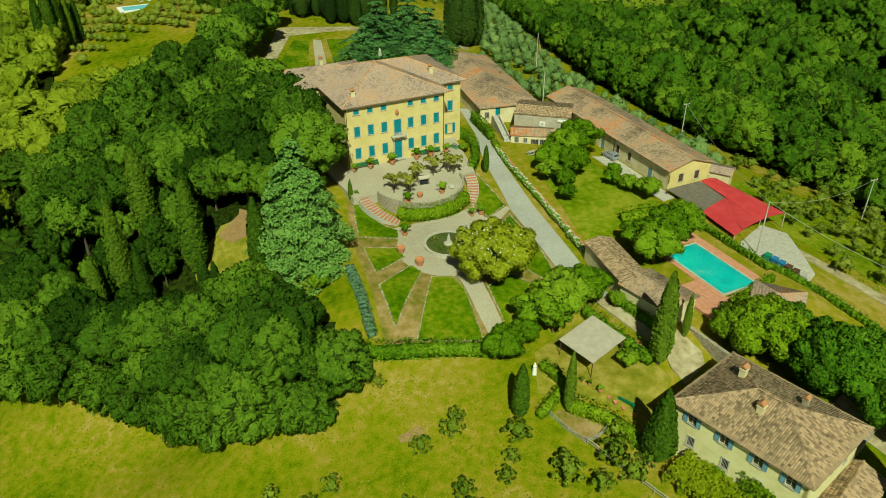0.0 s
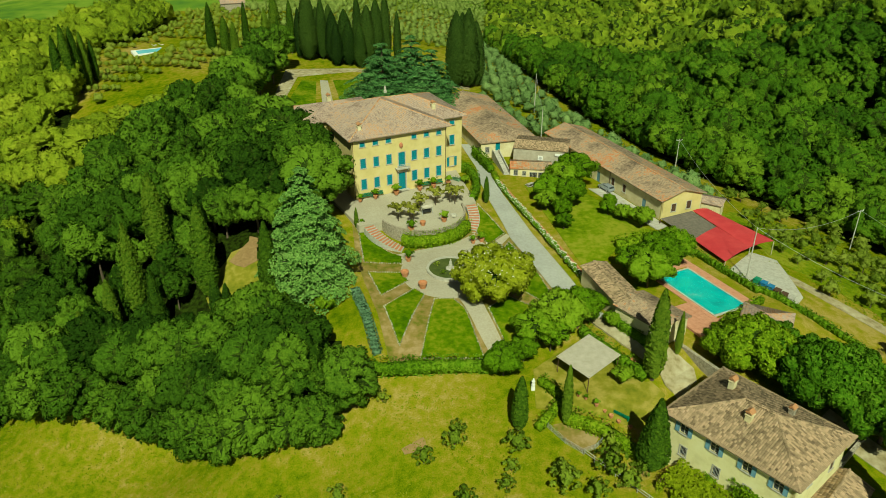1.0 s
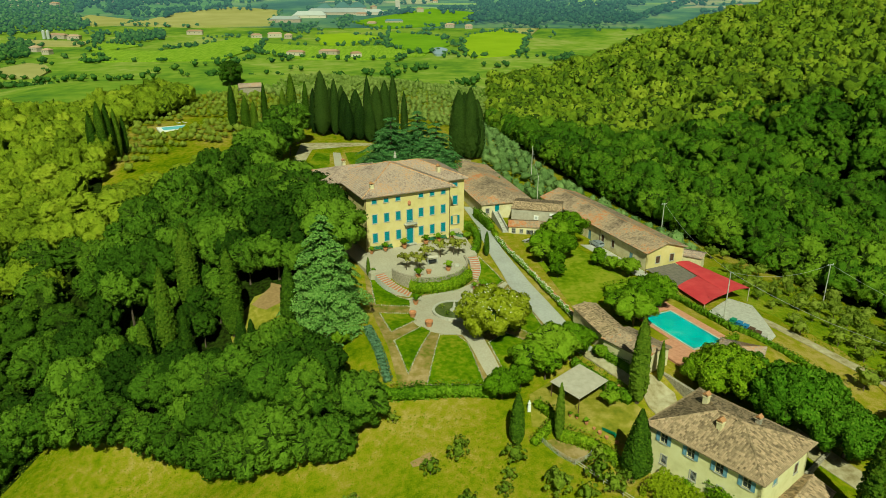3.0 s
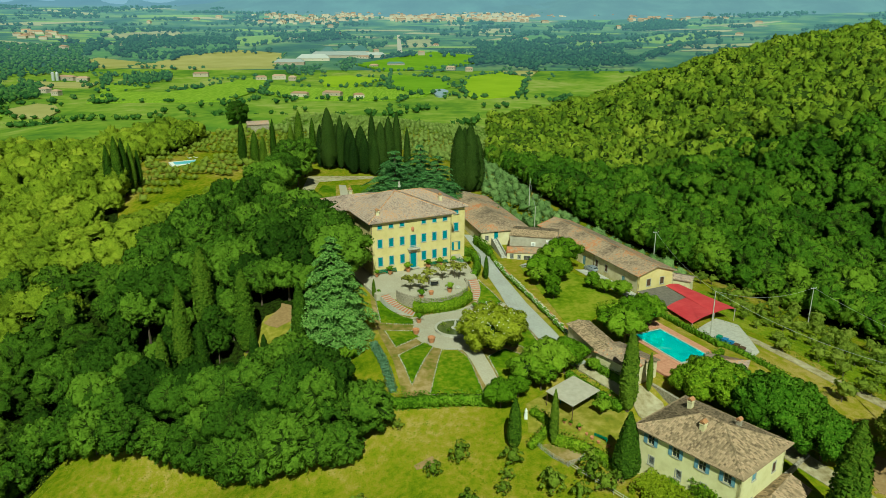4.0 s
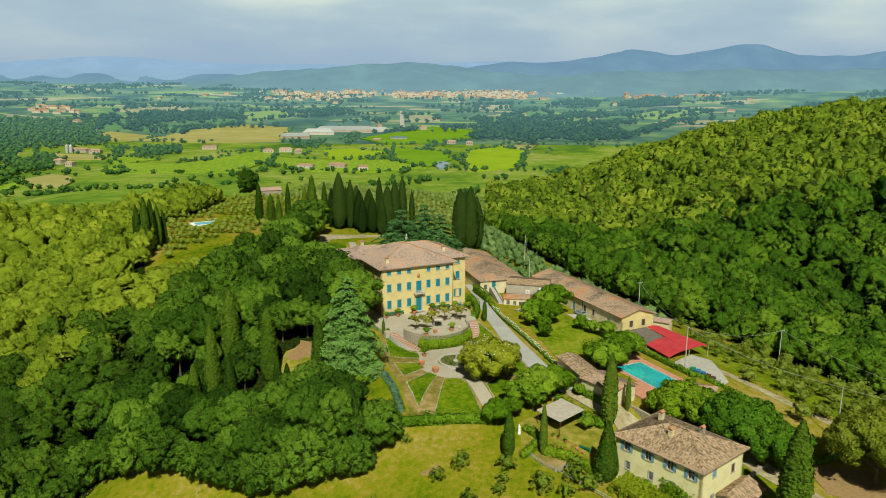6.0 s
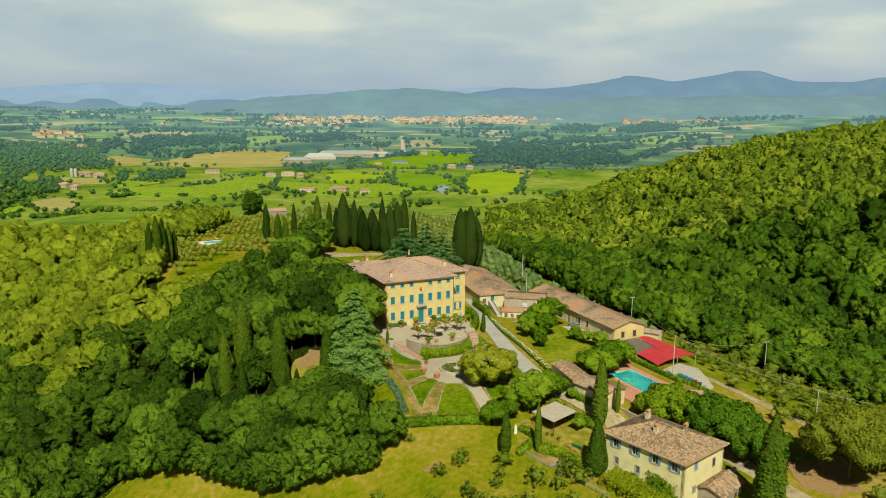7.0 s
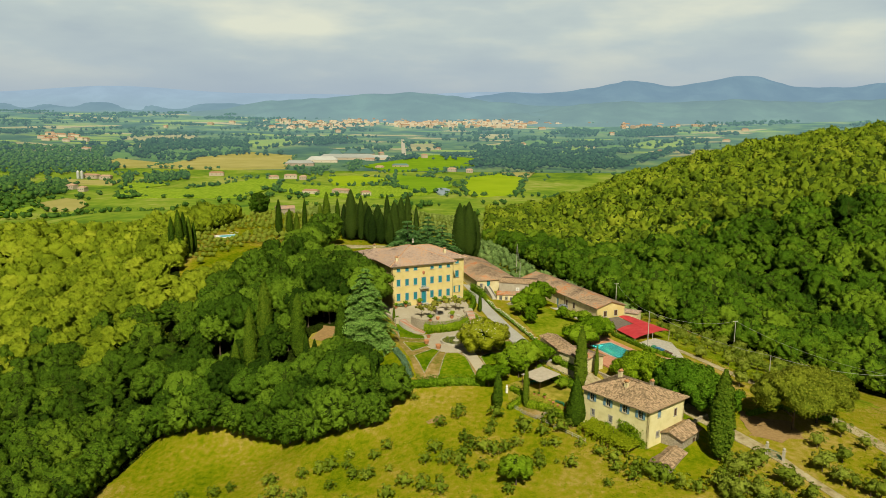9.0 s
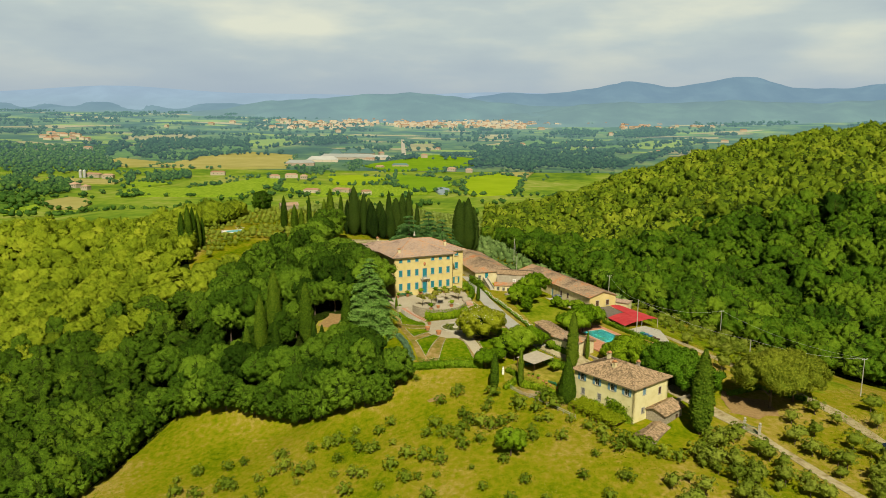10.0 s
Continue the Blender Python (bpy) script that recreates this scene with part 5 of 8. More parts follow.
def surface(name, poly, lift, material, label, step=2.0):
    return tagged(drape(poly, lift, material, name, None, label, step, max(0.25, 2 * lift)), category="ground", kind="structure")


rng = np.random.default_rng(12)


def edging(parent, poly, gap=0.42, closed=True):
    """A row of pale stones along an edge, in one joined mesh."""
    b = Build()
    n = len(poly)
    for i in range(n if closed else n - 1):
        a, c = Vector((*poly[i], 0)), Vector((*poly[(i + 1) % n], 0))
        k = max(1, int((c - a).length / gap))
        for j in range(k):
            p = a.lerp(c, j / k)
            r = rng.uniform(0.09, 0.19)
            b.lathe([(r * 0.7, -0.15), (r, 0.05), (r * 0.85, 0.16), (r * 0.3, 0.22)], 5, (p.x + rng.uniform(-0.07, 0.07), p.y + rng.uniform(-0.07, 0.07), gz(p.x, p.y) + 0.03))
    part("edging_stones", b, M_EDGE, parent, kind="stuff")


surface("garden_bed", [(-19, 130), (-16.8, 117), (-11.5, 100), (-8.8, 89.2), (9, 88.9), (13, 93), (20.2, 102), (19.8, 106.5), (13, 127), (7.2, 141), (5, 132), (-8, 120.5)], 0.04, M_BED, "brown earth beds of the formal garden")
LAWNS = [
    [(-17.7, 129.0), (-15.4, 116.9), (-8.2, 116.9), (-8.3, 119.6), (-11.2, 121.6), (-14.0, 124.6), (-15.8, 127.6)],
    [(-14.2, 113.4), (-8.1, 113.4), (-6.7, 110.4), (-11.3, 105.4)],
    [(-10.5, 101.8), (-5.5, 107.7), (-3.6, 105.7), (-7.4, 92.4)],
    [(-1.9, 104.2), (1.4, 104.3), (3.4, 101.2), (6.3, 89.5), (-3.9, 89.7)],
    [(7.4, 101.4), (11.0, 105.2), (18.4, 100.6), (13.4, 93.4), (9.9, 92.6)],
    [(7.0, 140.6), (12.0, 128.4), (8.6, 124.6), (6.4, 128.8)],
    [(12.7, 125.3), (15.7, 117.6), (14.2, 116.6), (10.6, 121.0)],
    [(14.6, 115.0), (16.7, 115.3), (19.4, 104.6), (16.9, 104.4), (12.6, 108.5)],
]
for p in LAWNS:
    lw = surface("lawn", p, 0.1, M_LAWN, "clipped green lawn of the formal garden edged with stones", 1.6)
    edging(lw, p)
M_TRACK = mat("dusty_track", [(0.35, (0.22, 0.17, 0.08)), (0.5, (0.36, 0.3, 0.18)), (0.65, (0.46, 0.4, 0.27))], 0.8, 8, 0.95, 0.3, 20, big=0.4, big_scale=0.2, spec=0.03)
court = [(1 + 9.3 * math.cos(a), 114.3 + 10.0 * math.sin(a)) for a in np.linspace(0, 2 * math.pi, 40, endpoint=False)]
surface("gravel_court", court, 0.07, M_GRAVEL, "pale gravel round the fountain", 1.5)
surface("gravel_path", [(1.8, 106), (5.8, 106.5), (7.0, 101), (9.5, 92.8), (7.6, 89.6), (5.3, 96.0), (3.3, 102.2)], 0.085, M_GRAVEL, "pale gravel garden path", 1.5)
surface("gravel_path", [(6.5, 118), (9.5, 121.5), (13.0, 127.2), (12.4, 128.2), (8.4, 124.2), (5.6, 127.6), (2, 123)], 0.08, M_GRAVEL, "pale gravel path to the drive", 1.5)
surface("gravel_path", [(-10, 120.2), (-6, 121.8), (3, 126), (6, 128.5), (7, 121), (0, 118), (-8.5, 116.5)], 0.09, M_GRAVEL, "pale gravel below the terrace stairs", 1.5)
surface("drive", [(4.0, 176), (7.4, 160), (8.0, 150), (13.1, 126.6), (20.4, 105), (24.2, 98.5), (27.2, 99), (25.0, 105.4), (17.6, 127.6), (11.4, 151), (10.4, 160), (8, 176)], 0.12, M_ROAD, "wide grey gravel drive past the garden", 2.0)
surface("lower_path", [(24.2, 98.5), (32.8, 86.2), (33.4, 83.6), (35.0, 82.0), (38.4, 84.4), (38.6, 87.0), (36.6, 88.8), (27.2, 99)], 0.2, M_TRACK, "gravel path and yard by the farmhouse", 2.0)
surface("front_drive", [(53.5, 77), (62.0, 65.0), (68.2, 56.0), (75.4, 38), (83.4, 22), (85.6, 23), (78, 38), (72, 52), (69.8, 59.5), (64.8, 68), (57, 80)], 0.12, M_TRACK, "gravel drive running down through the olives", 2.5)
surface("side_road", [(83, 90), (93, 68), (96, 54), (106, 49), (107.6, 51), (98.6, 56), (96, 71), (85.6, 92), (63.4, 117.4), (61, 116.4)], 0.1, M_TRACK, "pale track through the olive grove", 2.5)
surface("rear_drive", [(-49, 176), (-46.8, 200), (-47.6, 232), (-30, 244), (-12, 238), (8, 230), (8, 233.5), (-12, 242), (-30, 248), (-53, 240), (-50, 200), (-51, 176)], 0.12, M_TRACK, "dusty drive behind the villa", 3.0)
surface("rear_lawn", [(-45.8, 178), (-45.6, 228), (-41, 228), (-34, 180)], 0.1, M_LAWN, "strip of lawn behind the villa", 3.0)
surface("rear_lawn", [(-25, 182), (-36, 230), (-20, 238), (-8, 228), (-6, 205)], 0.1, M_LAWN, "shaded lawn under the cedars behind the villa", 3.0)
surface("rear_path", [(-40, 229), (-37.5, 229), (-27, 178), (-31, 178)], 0.13, M_GRAVEL, "straight gravel path across the rear lawn", 3.0)
surface("orchard_lawn", [(18, 151), (30, 151), (42.6, 130), (33.5, 121.5), (26.6, 112.5), (24.2, 122)], 0.1, M_MEADOW, "worn grass below the barn", 2.5)
surface("barn_apron", [(33.0, 151.5), (37.4, 152.4), (46.2, 132.2), (43.6, 130.6)], 0.15, M_CONC, "concrete strip along the barn", 2.0)
surface("tent_lawn", [(13.4, 79.6), (13.8, 87.5), (21.0, 94.5), (28.5, 89.0), (33.0, 82.0), (28.6, 75.6)], 0.08, M_DRYLAWN, "dry lawn round the canvas pavilion", 2.0)
surface("grassy_slope", spread([(57, 146), (66, 121), (84, 96), (96, 82), (110, 92), (112, 116), (94, 142), (72, 152)], 0.8, 12), 0.06, M_MEADOW, "lush uneven grass on the slope below the barn", 2.5)
surface("yard", [(52.0, 113.4), (60.8, 124), (65.2, 122), (64.2, 107.4), (60.9, 103.4), (56.0, 109.8)], 0.12, M_CONC, "pale concrete yard beside the red canopy", 2.0)
surface("clearing", spread([(-45, 112), (-42, 122), (-36, 124.5), (-32, 118), (-33, 106), (-38, 103.5)], 0.5, 1), 0.1, M_DRYLAWN, "sunlit grass clearing in the wood", 2.0)
surface("wood_floor", [(-92, 70), (-86, 106), (-80, 150), (-60, 190), (-34, 194), (-28, 168), (-25, 150), (-25, 131), (-30, 126), (-33, 104), (-28, 99), (-17, 95), (-18, 83), (-38, 86), (-52, 96), (-80, 106)], 0.06, M_LITTERSHADE, "leaf litter under the oaks, painted near-black as shade", 4.0)
surface("wood_floor", WOOD_LEFT, 0.7, M_LITTERSHADE, "leaf litter under the hillside oaks, painted near-black as shade", 12.0)
surface("wood_floor", WOOD_RIGHT, 0.9, M_LITTERSHADE, "leaf litter under the ravine oaks, painted near-black as shade", 14.0)
surface("bare_patch", spread([(-42, 120), (-39, 126), (-34.5, 124.5), (-35, 119), (-38.6, 117.4)], 0.6, 2), 0.16, M_DIRT, "bare reddish earth in the clearing", 2.0)
surface("pine_floor", spread([(66, 69), (70, 76), (79, 75), (79, 67), (72, 63)], 0.8, 3), 0.1, M_DIRT, "brown needle-covered soil under the pine", 2.0)
surface("left_glade", [(-131, 270), (-122, 262), (-112, 258), (-116, 246), (-127, 250)], 0.15, M_DRYLAWN, "pale grass glade by the cypresses", 3.0)

# front court terrace with its curved wall
TC, TS = (10.6, -10.6), (10.0, -10.6)
arc = [(TC[0] + 8.9 * math.cos(a), TC[1] + 8.9 * math.sin(a)) for a in np.linspace(radians(187), radians(353), 34)]
outline = [(-4.6, 8.0), (-3.4, -11.4)] + arc + [(23.2, -11.4), (27.0, 5.0)]
terrace = tagged(thing("terrace", site(VILLA[0], VILLA[1], VILLA_Z, VILLA[2]), "gravel court before the villa with a curved retaining wall", "terrace"), kind="structure")


def tz(v):
    return -0.12 + 0.06 * min(v, 0)


n = len(outline)
b = Build().add([(u, v, tz(v)) for u, v in outline] + [(u, v, -5.0) for u, v in outline], [tuple(range(n))] + [(i, n + i, n + (i + 1) % n, (i + 1) % n) for i in range(n)])
part("court", b, M_GRAVEL, terrace)
w = Build()
for (u0, v0), (u1, v1) in zip(arc, arc[1:]):
    q = []
    for u, v in ((u0, v0), (u1, v1)):
        du, dv = u - TC[0], v - TC[1]
        for r in (1.0, 1.045):
            q += [(TC[0] + du * r, TC[1] + dv * r, -5.0), (TC[0] + du * r, TC[1] + dv * r, tz(v) + 0.5)]
    w.add(q, [(2, 6, 7, 3), (0, 1, 5, 4), (1, 3, 7, 5), (0, 2, 3, 1), (4, 5, 7, 6)])
part("retaining_wall", w, M_STONE, terrace)
drop = VILLA_Z - GARDEN_Z
for side in (0, 1):
    stair = tagged(thing("curved_stair", site(VILLA[0], VILLA[1], VILLA_Z, VILLA[2]), "curved stair of brick treads with pale stone risers", "stair", "garden stairs"), kind="structure")
    N = 13
    for i in range(N):
        a0 = radians(187 + 43 * i / N) if side == 0 else radians(353 - 52 * i / N)
        a1 = radians(187 + 43 * (i + 1) / N) if side == 0 else radians(353 - 52 * (i + 1) / N)
        z = -0.85 - (drop - 1.05) * (i + 1) / N
        p = [(TS[0] + r * math.cos(a), TS[1] + r * math.sin(a)) for a in (a0, a1) for r in (10.5, 12.8)]
        poly = [p[0], p[1], p[3], p[2]]
        part("riser", Build().slab(poly, z - 1.4, z), M_CONC, stair)
        am = a0 + (a1 - a0) * 0.68
        p = [(TS[0] + r * math.cos(a), TS[1] + r * math.sin(a)) for a in (a0, am) for r in (10.6, 12.7)]
        part("tread", Build().slab([p[0], p[1], p[3], p[2]], z + 0.004, z + 0.05), M_BRICK, stair)


# ---- hedges ----
def hedge(name, pts, width, height, material, label, card=0.2, density=26, lift=0.0, zfun=None, group=""):
    rngh = np.random.default_rng(int(abs(pts[0][0] * 13 + pts[0][1] * 7)))
    pieces = []
    for (x0, y0), (x1, y1) in zip(pts, pts[1:]):
        L = math.hypot(x1 - x0, y1 - y0)
        k = max(1, int(L / 0.9))
        nx_, ny_ = -(y1 - y0) / L, (x1 - x0) / L
        for i in range(k):
            t0, t1 = i / k, (i + 1.05) / k
            ww, hh = width / 2 * rngh.uniform(0.66, 0.84), height * rngh.uniform(0.74, 0.88)
            xa, ya, xb, yb = x0 + (x1 - x0) * t0, y0 + (y1 - y0) * t0, x0 + (x1 - x0) * t1, y0 + (y1 - y0) * t1
            za, zb = (gz(xa, ya), gz(xb, yb)) if zfun is None else (zfun(xa, ya), zfun(xb, yb))
            v = [(xa + nx_ * ww * s, ya + ny_ * ww * s, za + z) for s, z in ((1, -0.3), (1, hh * 0.8), (0.6, hh), (-0.6, hh), (-1, hh * 0.8), (-1, -0.3))]
            v += [(xb + nx_ * ww * s, yb + ny_ * ww * s, zb + z) for s, z in ((1, -0.3), (1, hh * 0.8), (0.6, hh), (-0.6, hh), (-1, hh * 0.8), (-1, -0.3))]
            v = np.array(v)
            pieces.append((v, np.array([(j, j + 1, j + 7, j + 6) for j in range(5)] + [(0, 6, 11, 5), (0, 5, 4, 1), (1, 4, 3, 2), (6, 7, 10, 11), (7, 8, 9, 10)]), v - v.mean(0)))
        m = int(L * density * (width + 2 * height) / 4)
        t, s = rngh.uniform(0, 1, m), rngh.uniform(-1, 1, m) * (width / 2 + height)
        top = abs(s) < width / 2
        off = np.where(top, s, np.sign(s) * width / 2) * rngh.uniform(0.9, 1.06, m)
        zz = np.where(top, height, height - (abs(s) - width / 2)) + rngh.uniform(-0.1, 0.12, m)
        cx, cy = x0 + (x1 - x0) * t + nx_ * off, y0 + (y1 - y0) * t + ny_ * off
        base = ground(cx, cy) if zfun is None else np.array([zfun(q, r) for q, r in zip(cx, cy)])
        nr = np.c_[np.where(top, 0, np.sign(s)) * nx_, np.where(top, 0, np.sign(s)) * ny_, np.where(top, 1, 0.3)]
        pieces.append(leaf_cards(np.c_[cx, cy, base + zz], nr, card, rngh))
    return tagged(new(name, fast_mesh(name, *leafy(merge(pieces), material))), label, "hedge", group)


hedge("hedge", [(-19, 89.4), (-8, 87.6), (8, 87.4)], 2.4, 1.9, M_HEDGE, "clipped green hedge closing the formal garden", 0.24)
hp = [vill(TC[0] + 10.3 * math.cos(a), TC[1] + 10.3 * math.sin(a)) for a in np.linspace(radians(224), radians(309), 14)]
hedge("curved_hedge", [(p.x, p.y) for p in hp], 2.3, 2.8, M_YHEDGE, "curved yellow-green hedge below the terrace wall", 0.2, 30)
hedge("hedge", [(26.9, 98.6), (33.6, 88.4)], 1.5, 1.7, M_HEDGE, "low clipped hedge beside the changing house")
hedge("hedge", [(22.8, 96.4), (24.4, 93.6), (30.6, 84.8)], 2.2, 2.2, M_HEDGE, "clipped hedge beside the lower path")
hedge("hedge", [(47.6, 122.6), (52, 113.5), (55.4, 106.5)], 1.2, 1.4, M_HEDGE, "leafy hedge between pool and yard")
hedge("hedge", [(45.8, 96.4), (54.8, 103.4)], 1.3, 1.3, M_YHEDGE, "bright green hedge at the end of the pool")
hedge("hedge", [(33.4, 121.5), (40.0, 124.0), (46.4, 122.6)], 2.6, 2.4, M_YHEDGE, "tall yellow-green hedge above the pool", 0.26)
hedge("hedge", [(55.8, 107.5), (62.5, 102.0), (70, 92)], 1.4, 1.2, M_HEDGE, "low hedge beside the concrete yard")
hedge("hedge", [(2.6, 157.4), (5.2, 156.6), (6.9, 151.0), (7.0, 145.4), (5.8, 141.2)], 1.7, 2.3, M_HEDGE, "tall clipped hedge between court and drive", 0.18, 40)
hedge("lavender_hedge", [(1.8, 150.8), (3.4, 149.6)], 1.5, 1.3, M_LAV, "grey-green lavender bush beside the court hedge", 0.16, 60)
hedge("ivy_hedge", [(7.2, 168.0), (9.4, 161.8), (10.9, 157.0)], 1.8, 2.6, M_HEDGE, "unclipped ivy bank along the drive by the annex", 0.22, 40)
hedge("ivy_hedge", [(11.3, 155.6), (11.9, 151.6)], 1.3, 1.4, M_YHEDGE, "low leafy bank beside the outside stair", 0.2, 40)
hedge("ivy_hedge", [(13.2, 75.6), (17.6, 80.6), (14.6, 84.5)], 1.7, 1.4, M_YHEDGE, "loose ivy-covered bank beside the pavilion lawn")
hedge("ivy_hedge", [(17.4, 77.4), (22.5, 74.8), (27.5, 70.4)], 2.4, 1.7, M_YHEDGE, "rambling green hedge below the pavilion lawn")
hedge("lavender_hedge", [(-16.2, 107.6), (-13.2, 99), (-10.9, 91.0)], 1.7, 0.55, M_LAV, "soft blue-green lavender row along the lawn", 0.2, 80)
hedge("drive_hedge", [(70, 76), (80, 82), (90, 76)], 1.5, 1.4, M_HEDGE, "low hedge beside the front drive")
fp = farm.matrix_basis
M_VINE = leaf("vine_leaves", (0.12, 0.17, 0.006), (0.25, 0.31, 0.014), (0.4, 0.44, 0.03), trans=0.25)
pergola = thing("vine_pergola", fp.copy(), "timber pergola overgrown with yellow-green vine before the farmhouse", "pergola")
rngp = np.random.default_rng(31)
for u in (3.2, 5.4, 7.6, 9.8, 12.0, 14.2, 16.4):
    p = fp @ Vector((u, -5.0, 0))
    foot = gz(p.x, p.y) - p.z
    part("post", Build().cone((u, -5.0, foot - 0.3), (u, -5.0, foot + 1.6), 0.09, 0.08, 8), M_BROWN, pergola)
    part("rafter", Build().cone((u, -5.3, foot + 1.62), (u, -0.2, foot + 2.0), 0.06, 0.06, 6), M_BROWN, pergola)
    a, h = rngp.uniform(0, 2 * math.pi, 130), rngp.uniform(0, 1.5, 130)
    c = np.c_[u + 0.42 * np.cos(a), -5.0 + 0.42 * np.sin(a), foot + h]
    part("climbing_vine", fast_mesh("climbing_vine", *leafy(leaf_cards(c, np.c_[np.cos(a), np.sin(a), 0.5 + 0 * a], 0.19, rngp), M_VINE)), None, pergola)
    if u < 16:
        n = 520
        c = np.c_[rngp.uniform(u - 0.2, u + 2.5, n), rngp.uniform(-5.5, -0.2, n), np.zeros(n)]
        c[:, 2] = foot + 2.02 + 0.08 * c[:, 1] + 0.4 + 0.14 * np.sin(2.3 * c[:, 0] + 1.7 * c[:, 1]) + rngp.uniform(-0.15, 0.15, n)
        c[:, 2] -= np.where(c[:, 1] < -5.1, rngp.uniform(0, 0.6, n), 0)
        bed = blob((u + 1.15, -2.8, foot + 1.85), 1.4, 12, 5, 0.14)
        bed = ((bed[0] - np.array((u + 1.15, -2.8, 0))) * np.array((1, 1.75, 1)) + np.array((u + 1.15, -2.8, 0)), bed[1], bed[2])
        part("vine_cover", fast_mesh("vine_cover", *leafy(merge([leaf_cards(c, np.tile((0.0, -0.3, 1.0), (n, 1)), 0.22, rngp), bed]), M_VINE)), None, pergola)
for u, hgt, wd in ((7.4, 3.8, 0.6), (12.2, 5.6, 1.7), (14.2, 5.2, 1.5), (16.4, 3.0, 0.9)):
    rngi = np.random.default_rng(int(u * 10))
    m = int(520 * wd)
    cu, cz = u + rngi.normal(0, wd * 0.6, m), hgt * rngi.beta(1.6, 1.6, m) - 0.8
    dep = -0.25 - 0.8 * rngi.beta(1, 2, m) * np.exp(-((cu - u) / wd) ** 2)
    P = np.array([fp @ Vector((a_, d_, c_)) for a_, d_, c_ in zip(cu, dep, cz)])
    nr = np.tile(np.array((fp.to_3x3() @ Vector((0, -1, 0.5)))[:]), (m, 1))
    tagged(new("wall_creeper", fast_mesh("wall_creeper", *leafy(leaf_cards(P, nr, 0.24, rngi, tilt=0.8), M_YHEDGE))), "green creeper climbing the farmhouse front", "climbing plant")

# ---- pool ----
pool = thing("swimming_pool", site(45.4, 107.0, 2.05, -64), "turquoise swimming pool with a white rim", "pool")
PLx, PWy = 7.1, 3.5
part("basin", Build().box(-PLx, PLx, -PWy, PWy, -1.2, 0.08), M_POOL, pool)
rim = Build().box(-PLx - 0.35, PLx + 0.35, PWy, PWy + 0.35, -0.3, 0.16).box(-PLx - 0.35, PLx + 0.35, -PWy - 0.35, -PWy, -0.3, 0.16).box(-PLx - 0.35, -PLx, -PWy, PWy, -0.3, 0.16).box(PLx, PLx + 0.35, -PWy, PWy, -0.3, 0.16)
part("rim", rim, M_CONC, pool)
mw = bpy.data.materials.new("pool_water")
mw.use_nodes = True
pb = mw.node_tree.nodes["Principled BSDF"]
pb.inputs["Base Color"].default_value = (0.55, 0.95, 0.95, 1)
pb.inputs["Transmission Weight"].default_value, pb.inputs["Roughness"].default_value, pb.inputs["IOR"].default_value = 1.0, 0.04, 1.33
wt = part("water", Build().box(-PLx, PLx, -PWy, PWy, 0.09, 0.12), mw, pool)
wt.visible_shadow = False
deck = tagged(thing("pool_deck", site(45.4, 107.0, 2.05, -64), "terracotta paving round the pool", "paving"), kind="structure")
for i in range(-12, 12):
    for j in range(-9, 6):
        x, y = i * 1.0, j * 1.05
        if abs(x + 0.5) < PLx + 0.5 and abs(y) < PWy + 0.6:
            continue
        if y < -PWy - 1.6 and x < 2:
            continue
        part("paving_slab", Build().box(x + 0.01, x + 0.98, y - 0.51, y + 0.51, -0.4, 0.06 + rng.uniform(0, 0.01)), M_DECK, deck)
pool2 = thing("far_pool", site(-111.4, 279, gz(-111, 279) + 0.15, 30), "small pale blue pool with white surround in the olives", "pool")
M_PALEPOOL = mat("pale_pool_lining", [(0.3, (0.16, 0.5, 0.62)), (0.7, (0.24, 0.6, 0.72))], 0.4, rough=0.2)
part("surround", Build().box(-7.2, 7.2, -4.2, 4.2, -0.8, 0.05), M_MARBLE, pool2)
part("water", Build().box(-5.6, 5.6, -2.9, 2.9, -0.3, 0.07), M_PALEPOOL, pool2)
for i in range(2):
    lo = thing("sun_lounger", site(-114 + 2.6 * i, 287.5 + 0.8 * i, gz(-113, 288), 60), "white sun lounger on the grass by the far pool", "lounger", "loungers")
    part("seat", Build().box(0, 1.4, -0.4, 0.4, 0.3, 0.4), M_MARBLE, lo)
    part("backrest", Build().add([(0, -0.4, 0.3), (0, 0.4, 0.3), (-0.6, 0.4, 0.9), (-0.6, -0.4, 0.9), (0, -0.4, 0.4), (0, 0.4, 0.4), (-0.6, 0.4, 1.0), (-0.6, -0.4, 1.0)], [(0, 1, 2, 3), (7, 6, 5, 4), (0, 3, 7, 4), (1, 5, 6, 2), (3, 2, 6, 7)]), M_MARBLE, lo)
    for lx, ly in ((0.1, -0.35), (0.1, 0.35), (1.3, -0.35), (1.3, 0.35)):
        part("leg", Build().box(lx - 0.03, lx + 0.03, ly - 0.03, ly + 0.03, -0.05, 0.3), M_MARBLE, lo)

# ---- fountain ----
fz = gz(1, 114.3) + 0.07
fount = thing("fountain", site(1.0, 114.4, fz, 0), "round stone fountain basin with a small central statue", "fountain")
part("basin_wall", Build().lathe([(4.45, -0.3), (4.45, 0.5), (4.5, 0.55), (4.0, 0.55), (4.0, 0.3), (4.0, -0.2)], 40), M_TRIM, fount)
part("water", Build().lathe([(3.99, 0.2), (3.99, 0.36)], 40), M_POND, fount)
part("pedestal", Build().lathe([(0.9, 0.1), (0.9, 0.5), (0.5, 0.6), (0.4, 0.9)], 10), M_TRIM, fount)
part("figure", Build().lathe([(0.3, 0.9), (0.36, 1.2), (0.22, 1.45), (0.3, 1.7), (0.12, 1.95), (0.17, 2.1), (0.1, 2.3)], 10), M_TRIM, fount)
